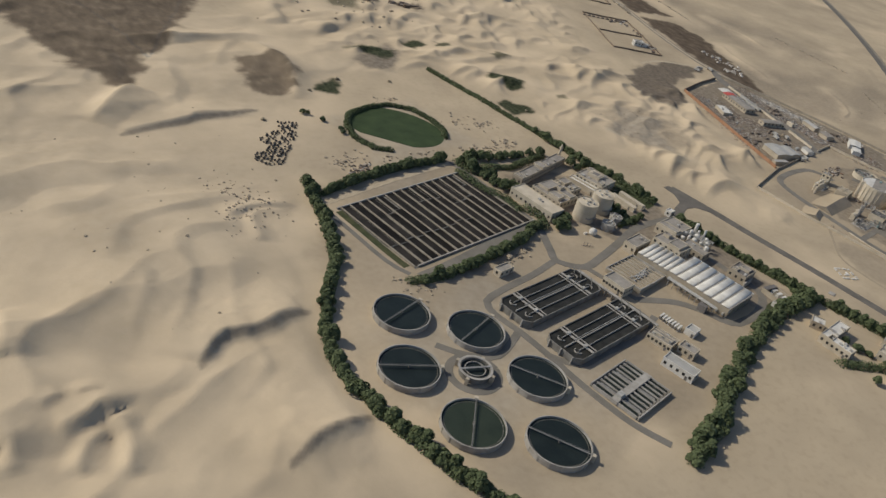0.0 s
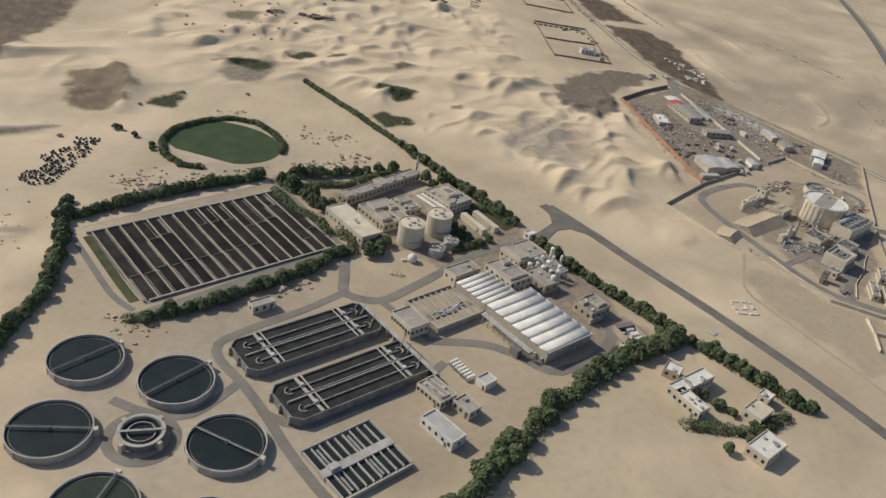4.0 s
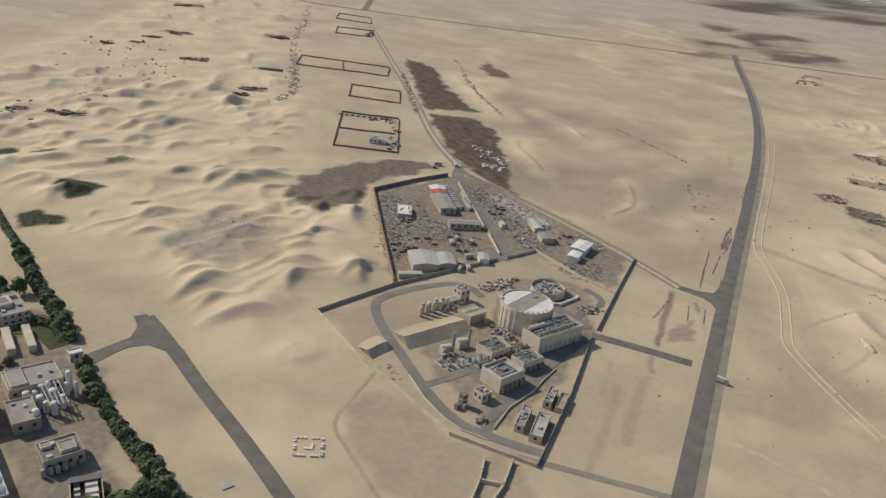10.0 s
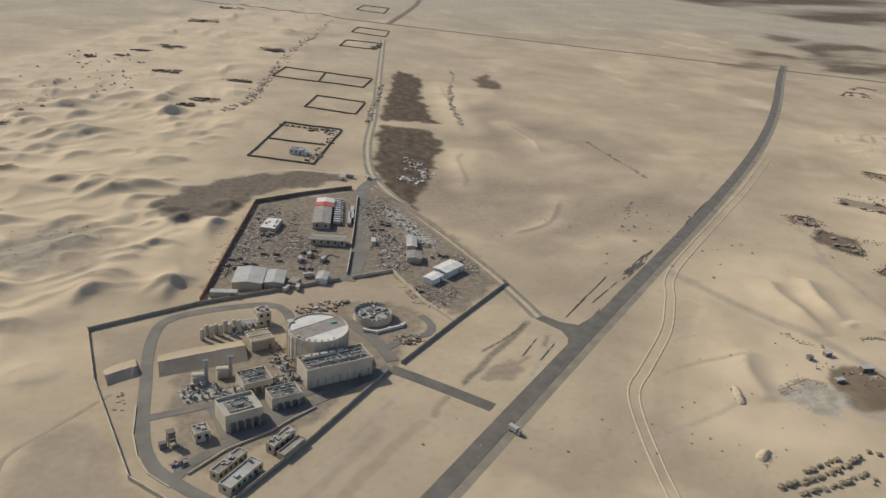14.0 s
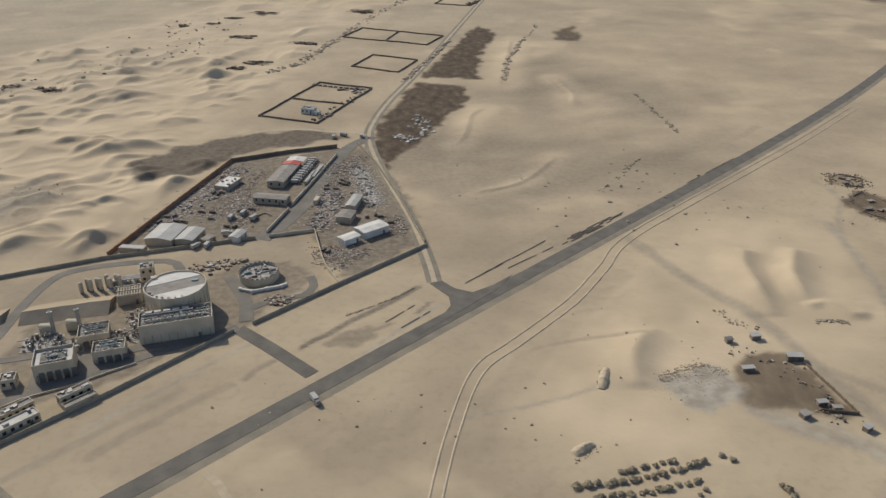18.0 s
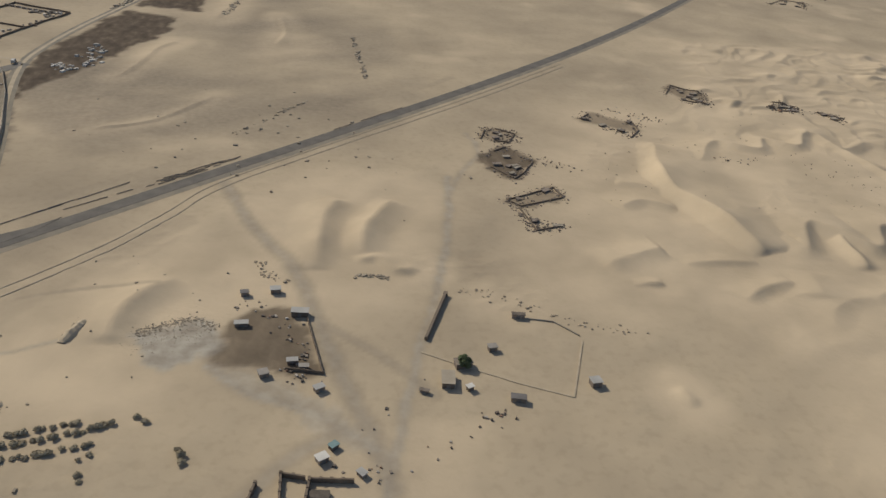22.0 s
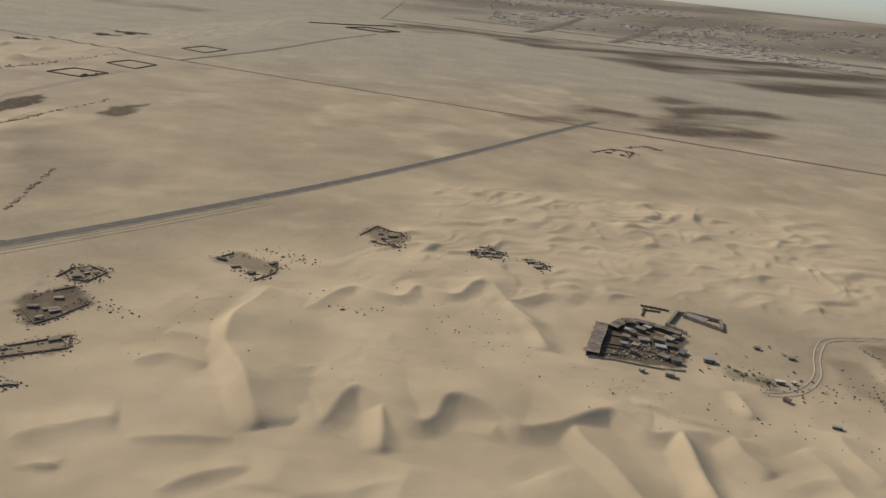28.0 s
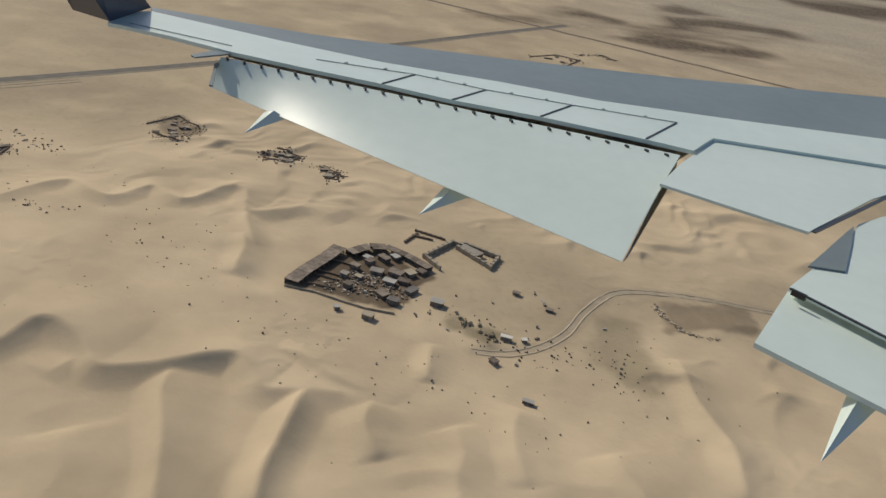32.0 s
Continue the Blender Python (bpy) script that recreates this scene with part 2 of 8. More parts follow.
STONE = island_surface("stone_rubble", [(0.35, 0.29, 0.205), (0.43, 0.355, 0.25), (0.26, 0.215, 0.152)], 0.95)
CITY = island_surface("distant_walls", [(0.46, 0.42, 0.35), (0.38, 0.345, 0.285), (0.60, 0.56, 0.48), (0.30, 0.27, 0.225), (0.50, 0.455, 0.38)], 0.9)
CARPAINT = surface("car_paint", (0.16, 0.143, 0.118), (0.42, 0.395, 0.35), 0.9, 5, 0.5, 0.0, 0.05, vary=0.6, spec=0.5)


# ---- mesh building ----
class Geo:
    def __init__(self):
        self.v, self.f = [], []

    def add(self, vs, fs):
        n = len(self.v)
        self.v += [tuple(p) for p in vs]
        self.f += [tuple(n + i for i in f) for f in fs]
        return self

    def box(self, x, y, z, sx, sy, sz, rz=0.0, taper=1.0):
        """A box whose base centre is at x, y, z."""
        c, s = math.cos(radians(rz)), math.sin(radians(rz))
        vs = []
        for k, q in ((0, 1.0), (1, taper)):
            for a, b in ((-1, -1), (1, -1), (1, 1), (-1, 1)):
                px, py = a * sx / 2 * q, b * sy / 2 * q
                vs.append((x + c * px - s * py, y + s * px + c * py, z + k * sz))
        return self.add(vs, [(0, 3, 2, 1), (4, 5, 6, 7), (0, 1, 5, 4), (1, 2, 6, 5), (2, 3, 7, 6), (3, 0, 4, 7)])

    def prism(self, poly, z0, z1):
        n = len(poly)
        vs = [(x, y, z0) for x, y in poly] + [(x, y, z1) for x, y in poly]
        return self.add(vs, [tuple(range(n - 1, -1, -1)), tuple(range(n, 2 * n))] + [(i, (i + 1) % n, n + (i + 1) % n, n + i) for i in range(n)])

    def cyl(self, x, y, z0, z1, r, n=24, r2=None):
        r2 = r if r2 is None else r2
        vs = [(x + math.cos(a) * q, y + math.sin(a) * q, z) for z, q in ((z0, r), (z1, r2)) for a in (2 * math.pi * i / n for i in range(n))]
        return self.add(vs, [tuple(range(n - 1, -1, -1)), tuple(range(n, 2 * n))] + [(i, (i + 1) % n, n + (i + 1) % n, n + i) for i in range(n)])

    def ring(self, x, y, z0, z1, r0, r1, n=48, a0=0.0, a1=360.0):
        full = abs(a1 - a0) > 359.9
        k = n if full else n + 1
        vs = []
        for i in range(k):
            a = radians(a0 + (a1 - a0) * i / n)
            c, s = math.cos(a), math.sin(a)
            vs += [(x + c * r, y + s * r, z) for r, z in ((r0, z0), (r1, z0), (r1, z1), (r0, z1))]
        fs = []
        for i in range(n):
            a, b = 4 * i, 4 * ((i + 1) % k)
            fs += [(a + j, b + j, b + (j + 1) % 4, a + (j + 1) % 4)[::-1] for j in range(4)]
        if not full:
            fs += [(0, 1, 2, 3), tuple(4 * n + j for j in (3, 2, 1, 0))]
        return self.add(vs, fs)

    def dome(self, x, y, z, r, h, n=24, m=5):
        vs = [(x + math.cos(2 * math.pi * i / n) * r * math.cos(math.pi / 2 * j / m), y + math.sin(2 * math.pi * i / n) * r * math.cos(math.pi / 2 * j / m), z + h * math.sin(math.pi / 2 * j / m)) for j in range(m) for i in range(n)]
        vs.append((x, y, z + h))
        fs = [(j * n + i, j * n + (i + 1) % n, (j + 1) * n + (i + 1) % n, (j + 1) * n + i) for j in range(m - 1) for i in range(n)]
        fs += [((m - 1) * n + i, (m - 1) * n + (i + 1) % n, m * n) for i in range(n)]
        return self.add(vs, fs)

    def barrel(self, y, z, w, h, x0, x1, n=10):
        """An arched roof bay along x, of width w and rise h, closed at both ends."""
        arc = [(y - w / 2 * math.cos(math.pi * i / n), z + h * math.sin(math.pi * i / n)) for i in range(n + 1)]
        vs = [(x, a, b) for x in (x0, x1) for a, b in arc]
        k = n + 1
        return self.add(vs, [(i, k + i, k + i + 1, i + 1) for i in range(n)] + [tuple(range(k)), tuple(range(2 * k - 1, k - 1, -1)), (0, n, k + n, k)])

    def gable(self, x, y, z, sx, sy, rise, rz=0.0, over=0.3):
        c, s = math.cos(radians(rz)), math.sin(radians(rz))
        hx, hy = sx / 2 + over, sy / 2 + over
        pts = [(-hx, -hy, 0), (hx, -hy, 0), (hx, hy, 0), (-hx, hy, 0), (-hx, 0, rise), (hx, 0, rise)]
        pts += [(a, b, d + 0.15) for a, b, d in pts]
        vs = [(x + c * a - s * b, y + s * a + c * b, z + d) for a, b, d in pts]
        return self.add(vs, [(0, 4, 5, 1), (2, 5, 4, 3), (6, 7, 11, 10), (8, 9, 10, 11), (0, 1, 7, 6), (2, 3, 9, 8), (1, 5, 11, 7), (5, 2, 8, 11), (3, 4, 10, 9), (4, 0, 6, 10)])

    def tube(self, p, q, r, n=8):
        p, q = Vector(p), Vector(q)
        d = (q - p).normalized()
        u = d.orthogonal().normalized()
        w = d.cross(u)
        vs = [o + (u * math.cos(2 * math.pi * i / n) + w * math.sin(2 * math.pi * i / n)) * r for o in (p, q) for i in range(n)]
        return self.add(vs, [tuple(range(n - 1, -1, -1)), tuple(range(n, 2 * n))] + [(i, (i + 1) % n, n + (i + 1) % n, n + i) for i in range(n)])

    def mesh(self, name, material, smooth=False):
        me = bpy.data.meshes.new(name)
        me.from_pydata(self.v, [], self.f)
        me.materials.append(material)
        if smooth:
            me.shade_smooth()
        return me


def part(name, geo, material, parent, label="", smooth=False):
    ob = new(name, geo.mesh(name, material, smooth))
    ob.parent = parent
    return tagged(ob, label)


def piece(name, mesh, parent, x=0, y=0, z=0, rz=0):
    """One more object on a shared mesh."""
    ob = new(name, mesh)
    ob.parent = parent
    ob.location, ob.rotation_euler = (x, y, z), (0, 0, radians(rz))
    return ob


def thing(name, x, y, z, rz, label, category, group="", kind=""):
    ob = new(name)
    ob.location, ob.rotation_euler = (x, y, z), (0, 0, radians(rz))
    return tagged(ob, label, category, group, kind)


# ---- the lie of the land ----
PERM = np.random.RandomState(7).permutation(512)
GRAD = np.stack([np.cos(np.linspace(0, 2 * np.pi, 512, False)), np.sin(np.linspace(0, 2 * np.pi, 512, False))], -1)


def grain(x, y, seed=0):
    """Smooth noise, about -0.7 to 0.7, with cells of 1."""
    xi, yi = np.floor(x).astype(int), np.floor(y).astype(int)
    fx, fy = x - xi, y - yi

    def corner(a, b):
        g = GRAD[PERM[(PERM[(xi + a + seed * 37) % 512] + yi + b) % 512]]
        return g[..., 0] * (fx - a) + g[..., 1] * (fy - b)

    u, v = fx ** 3 * (fx * (fx * 6 - 15) + 10), fy ** 3 * (fy * (fy * 6 - 15) + 10)
    p, q = corner(0, 0), corner(0, 1)
    p, q = p + u * (corner(1, 0) - p), q + u * (corner(1, 1) - q)
    return p + v * (q - p)


def cloud(x, y, size, seed=0, octaves=3):
    return sum(grain(x / size * 2 ** k, y / size * 2 ** k, seed + k) / 2 ** k for k in range(octaves))


def step(a, b, v):
    t = np.clip((v - a) / (b - a), 0, 1)
    return t * t * (3 - 2 * t)


def to_line(x, y, pts, closed=False):
    """Distance to a chain of points, the share of the way along it, and how far to the side it lies (left is 1, right is -1)."""
    best, along, side = np.full(np.shape(x), 1e9), np.zeros(np.shape(x)), np.ones(np.shape(x))
    run = list(zip(pts, pts[1:] + ([pts[0]] if closed else [])))
    for i, ((ax, ay), (bx, by)) in enumerate(run[:len(pts) if closed else len(pts) - 1]):
        dx, dy = bx - ax, by - ay
        s = np.clip(((x - ax) * dx + (y - ay) * dy) / (dx * dx + dy * dy), 0, 1)
        d = np.hypot(x - ax - s * dx, y - ay - s * dy)
        near = d < best
        best = np.where(near, d, best)
        along = np.where(near, (i + s) / len(run), along)
        side = np.where(near, (dx * (y - ay) - dy * (x - ax)) / (math.hypot(dx, dy) * np.maximum(d, 0.01)), side)
    return best, along, side


def smooth_line(pts, n=4):
    """A chain of points rounded off into a curve."""
    if len(pts) < 3:
        return pts
    ext, out = [pts[0]] + list(pts) + [pts[-1]], []
    for a, b, c, d in zip(ext, ext[1:], ext[2:], ext[3:]):
        for k in range(n):
            u = k / n
            out.append(tuple(0.5 * (2 * q + (r - p) * u + (2 * p - 5 * q + 4 * r - t) * u * u + (3 * q - 3 * r + t - p) * u ** 3) for p, q, r, t in zip(a, b, c, d)))
    return out + [pts[-1]]


def around(x, y, pts, margin):
    """Indices of the places within a margin of the box round some points."""
    a, b = np.min(pts, axis=0) - margin, np.max(pts, axis=0) + margin
    return np.nonzero((x > a[0]) & (x < b[0]) & (y > a[1]) & (y < b[1]))[0]


def inside(x, y, pts):
    """Distance to the edge of an area, positive within it."""
    odd = np.zeros(np.shape(x), bool)
    for (ax, ay), (bx, by) in zip(pts, pts[1:] + pts[:1]):
        if ay != by:
            odd ^= ((ay > y) != (by > y)) & (x < (bx - ax) * (y - ay) / (by - ay) + ax)
    d, _, _ = to_line(x, y, pts, True)
    return np.where(odd, d, -d)


MAIN_ROAD = [(440, 40.0), (490, 87.0), (540, 135.8), (590, 185.0), (640, 233.8), (690, 282.3), (740, 330.6), (790, 379.4), (840, 429.6), (890, 482.0), (940, 537.2), (1000, 607.6), (1070, 695.3), (1150, 799.6), (1226, 894.9)]
PLANT_ROAD = [(363, 257), (369, 236), (377, 203), (385, 174), (392, 145), (398, 116), (404, 70), (408, 20)]
POWER_RING = [(507.5, 248), (506.5, 256), (503.5, 261), (498.5, 263.5), (483, 262.3), (466, 257.8), (457.5, 252), (454.2, 241), (453.3, 224), (453.8, 208), (454, 194), (454.6, 181.4), (456.4, 169.5), (460, 160.2), (464.3, 154.9), (469.2, 149.6), (474, 145), (480, 140)]
YARD_ROAD = [(536, 283), (545, 306), (552, 334), (558, 372), (564, 406), (577, 428)]
WADI_TRACK = [(686, 970), (635, 730), (606, 595), (586, 512), (577, 459), (576, 424), (585, 375), (603, 304), (611, 262), (614, 240)]
FLAT_LINES = [([(541, 207), (556, 193), (572, 177)], 6), ([(612, 239), (629, 233), (646, 245)], 6), (MAIN_ROAD, 9), (PLANT_ROAD, 8), (WADI_TRACK, 7)]
FLAT_AREAS = [
    [(126, 100), (118, 170), (150, 300), (240, 306), (292, 300), (312, 300), (345, 240), (362, 150), (382, 105), (340, 60), (150, 90)],
    [(429, 249), (452, 156), (475, 132), (580, 242), (612, 273), (570, 418), (500, 388), (470, 268)],
    [(190, 370), (252, 362), (255, 318), (200, 312)],
    [(1041, 286), (1056, 319), (1075, 322), (1125, 326), (1097, 304), (1082, 274)],
]
DUNE_AREAS = [
    # edge, height, wavelength, edge softness
    ([(292, 424), (318, 375), (345, 322), (372, 276), (392, 230), (412, 213), (428, 222), (433, 252), (470, 276), (497, 385), (445, 395), (505, 560), (510, 656), (554, 846), (596, 960), (735, 1390), (830, 2300), (573, 1477), (480, 1177), (340, 874), (255, 690), (180, 520), (215, 430)], 2.3, 46, 26),
    ([(-400, 20), (100, 20), (108, 140), (112, 200), (125, 290), (60, 330), (-400, 330)], 4.8, 84, 26),
    ([(-400, 340), (60, 350), (260, 410), (200, 500), (-400, 560)], 3.5, 60, 40),
    ([(918, 320), (908, 240), (890, 150), (880, -60), (1500, -60), (1500, 300), (1260, 300), (1190, 250), (1120, 226), (1050, 262), (1030, 300), (1010, 340)], 0.45, 64, 26),
    ([(930, 330), (1060, 345), (1290, 330), (1330, 560), (1000, 560)], 1.4, 30, 30),
]
RIDGES = [
    # crest, height, gentle width to its left, steep width to its right
    ([(742, 208), (743, 232), (745, 251), (751, 264)], 2.6, 16, 9),
    ([(758.6, 218), (760, 235), (765.5, 250), (773, 264)], 3, 9, 12),
    ([(756, 214), (763.7, 216), (770, 208), (777, 210)], 1.6, 8, 3),
    ([(680, 166), (681.5, 180), (686.5, 192), (696, 201)], 2.8, 16, 12),
    ([(850, 141), (853, 133)], 1.2, 4, 3),
    ([(860, 199.6), (869, 199)], 1.2, 6, 2),
    ([(630, 411), (635, 427), (641, 468), (650, 487)], 0.8, 7, 1),
    ([(667, 546), (680, 627), (691, 706)], 1, 10, 2),
    ([(710, 564), (716, 517), (712, 489)], 0.9, 8, 1),
    ([(637, 334), (661, 349), (685, 387)], 0.8, 6, 1),
    ([(82, 128), (89.4, 133), (95.4, 136.7), (103, 139.2), (116, 142), (124, 147)], 3.2, 18, 6),
    ([(104, 262), (122, 270), (141, 271)], 2.2, 14, 5),
    ([(113, 244), (114, 258), (120, 266), (132, 267)], 1.8, 5, 8),
    ([(859, 217), (870, 222), (877, 224)], 1.8, 18, 9),
    ([(919, 224), (930, 233.5), (938, 226), (943, 239), (950, 246), (959, 238), (969, 227), (975, 230), (981, 242), (989, 242), (998, 234), (1004, 225), (1014, 227), (1025, 232), (1037, 237), (1043, 231), (1049, 224.5), (1058, 226.5), (1071, 228), (1080, 222)], 3.7, 26, 8),
    ([(925, 311), (933, 319), (940, 332), (951, 341), (960, 333), (970, 330), (979, 346), (987, 339), (996, 336), (1007, 352), (1016, 352), (1020, 335), (1030, 338), (1044, 347), (1056, 340)], 2.5, 16, 7),
    ([(914, 340), (904, 304), (902, 279), (909, 255), (915, 236), (920, 222)], 5.4, 34, 8),
    ([(1046, 246), (1056, 243), (1066, 236), (1078, 231)], 2.2, 12, 7),
    ([(1022, 230), (1023, 219), (1028, 202), (1034, 182), (1037, 166)], 3.6, 17, 7),
    ([(1061, 230), (1058, 213), (1056, 195), (1057, 180)], 4, 9, 8),
    ([(957, 242), (957.5, 228), (958, 212)], 2.6, 8, 7),
    ([(1094, 260), (1093, 240)], 1.9, 9, 6),
    ([(1176, 270), (1176, 247), (1178, 233), (1180, 222), (1178, 204)], 3, 12, 8),
    ([(1023, 316), (1027, 302), (1027, 284)], 2.2, 10, 7),
    ([(1019, 337), (1024, 322), (1030, 306)], 2.2, 9, 7),
    ([(850, 212), (863, 219), (877, 224)], 1.7, 18, 9),
    ([(882, 214), (898, 215.5), (913, 216)], 1, 8, 3),
    ([(896, 189), (906, 197), (920, 202)], 1.5, 12, 5),
    ([(880, 290), (893, 284), (899, 276)], 1.4, 14, 6),
    ([(872, 262), (884, 268), (898, 262)], 1.6, 16, 7),
    ([(1079, 228), (1077, 216), (1082, 204)], 2.2, 12, 9),
    ([(1100, 220), (1104, 210), (1102, 196), (1106, 182)], 1.7, 16, 13),
    ([(1121, 232), (1117, 218), (1120, 200)], 1.6, 14, 14),
    ([(1000, 246), (998, 232), (992, 220)], 1.6, 12, 11),
    ([(1004, 200), (1012, 184), (1010, 166)], 1.4, 22, 15),
    ([(1143, 216), (1150, 196), (1146, 172)], 1.4, 20, 16),
    ([(968, 206), (962, 186), (966, 168)], 1.2, 22, 16),
    ([(930, 210), (926, 190)], 1.0, 22, 16),
    ([(21.6, 167.6), (24.8, 170.3), (28.3, 171.7)], 1.6, 6, 4),
    ([(33.2, 170.3), (34.7, 172.0), (37.6, 171.0), (37.7, 168.0)], 1.8, 6, 4),
    ([(37.5, 165.2), (40.4, 166.3), (43.5, 168.3)], 1.6, 6, 4),
    ([(26.0, 158.6), (32.4, 160.2), (39.0, 164.7), (42.5, 160.8)], 3.2, 12, 6),
    ([(29.4, 143.0), (30.8, 148.4), (34.4, 152.4), (39.6, 154.1)], 3.6, 6, 9),
    ([(42.4, 160.4), (44.1, 153.4), (43.8, 146.8), (42.3, 138.8)], 3, 10, 5),
    ([(47.0, 148.0), (57.2, 157.7), (70.2, 167.9), (88.9, 179.7)], 1.8, 14, 10),
    ([(65.4, 355.0), (78.5, 371.8), (92.9, 393.0)], 5, 12, 20),
    ([(174.5, 455.4), (182.0, 436.2), (185.1, 419.2), (183.1, 395.0), (179.0, 378.3)], 3, 14, 7),
    ([(15.7, 215.6), (15.9, 199.9), (15.6, 190.7)], 2.4, 12, 7),
    ([(10.7, 157.3), (14.0, 158.4), (12.8, 148.5)], 2.6, 10, 7),
    ([(69.6, 177.3), (71.8, 180.1), (76.1, 185.6), (82.2, 190.1), (90.3, 190.3), (99.2, 192.3), (104.7, 195.9), (114.6, 198.6)], 3.6, 22, 6),
    ([(77.1, 343.5), (92.4, 348.5), (109.9, 353.8), (116.6, 358.0), (131.9, 360.6), (149.1, 366.8)], 2.6, 26, 5),
]


PLATEAU = [(914, 326), (908, 290), (914, 250), (942, 238), (1000, 240), (1040, 242), (1056, 256), (1032, 300), (1012, 336), (950, 334)]
DUG = [[(376, 318), (384, 346), (402, 358), (424, 350), (430, 328), (420, 304), (398, 296)]]
CAMPS = [(336, 542, 18, 9), (300, 548, 13, 10), (436, 728, 24, 12), (470, 622, 20, 12), (458, 604, 14, 8), (435, 855, 30, 16), (408, 826, 20, 10), (463, 1042, 42, 20), (560, 1330, 46, 26), (590, 1388, 50, 30), (326, 548, 14, 8), (504, 1176, 30, 14), (500, 700, 22, 8), (392, 800, 14, 8), (365, 790, 12, 8), (540, 860, 26, 14)]


def crescents():
    """Small barchan dunes: centre, size, height and facing, set out area by area."""
    rnd, out = random.Random(21), []
    for edge, n, lo, hi, tall in (
            (DUNE_AREAS[0][0][:13] + DUNE_AREAS[0][0][20:], 190, 6.0, 17.0, 0.265),
            ([(545, 860), (590, 960), (730, 1390), (570, 1470), (480, 1177), (345, 880)], 60, 9.0, 20.0, 0.16),
            ([(885, 60), (1400, 60), (1400, 205), (920, 215)], 46, 9.0, 20.0, 0.09),
            ([(940, 345), (1060, 350), (1290, 335), (1300, 520), (1010, 540)], 60, 6.0, 14.0, 0.18),
            ([(1150, 240), (1240, 250), (1240, 300), (1190, 300)], 8, 6.0, 12.0, 0.16)):
        xs, ys = [p[0] for p in edge], [p[1] for p in edge]
        made = tries = 0
        while made < n and tries < n * 30:
            tries += 1
            x, y = rnd.uniform(min(xs), max(xs)), rnd.uniform(min(ys), max(ys))
            if inside(np.array([x]), np.array([y]), edge)[0] > 2:
                s = rnd.uniform(lo, hi) * rnd.uniform(0.6, 1.0)
                out.append((x, y, s, s * tall * rnd.uniform(0.6, 1.15), rnd.gauss(-68, 22)))
                made += 1
    return out


CRESCENTS = crescents()


def add_crescents(x, y, z):
    for cx, cy, s, high, face in CRESCENTS:
        k = np.nonzero((np.abs(x - cx) < 2.6 * s) & (np.abs(y - cy) < 2.6 * s))[0]
        if len(k) == 0:
            continue
        c, n = math.cos(radians(face)), math.sin(radians(face))
        u, v = (x[k] - cx) * c + (y[k] - cy) * n, -(x[k] - cx) * n + (y[k] - cy) * c
        v = v + 0.25 * s * np.sin(u / s * 1.7 + cx)
        d = u - 0.34 * v * v / s
        shape = np.where(d < 0, np.clip(1 + d / (1.7 * s), 0, 1) ** 1.6, np.clip(1 - d / (0.45 * s), 0, 1) ** 1.35)
        z[k] += high * shape * np.exp(-(v / (0.95 * s)) ** 2)
    return z


def crests(x, y, wave, lean, seed, bend):
    """Rows of wandering crests, steep on the lee side, that swell and die away along their run."""
    cycle = (-y * 0.93 + lean * x) / wave + 31 / wave * bend + 1.5 * cloud(x, y, wave * 1.7, seed, 2)
    k = np.floor(cycle)
    p = cycle - k
    body = np.where(p < 0.71, (p / 0.71) ** 1.5, np.maximum(0, 1 - (p - 0.71) / 0.29) ** 1.1)
    size = np.clip(0.66 + 1.5 * grain(x / wave * 0.9 + k * 7.3, y / wave * 0.4 + k * 3.1, seed + 10), 0.04, 1.4)
    return body * size, size


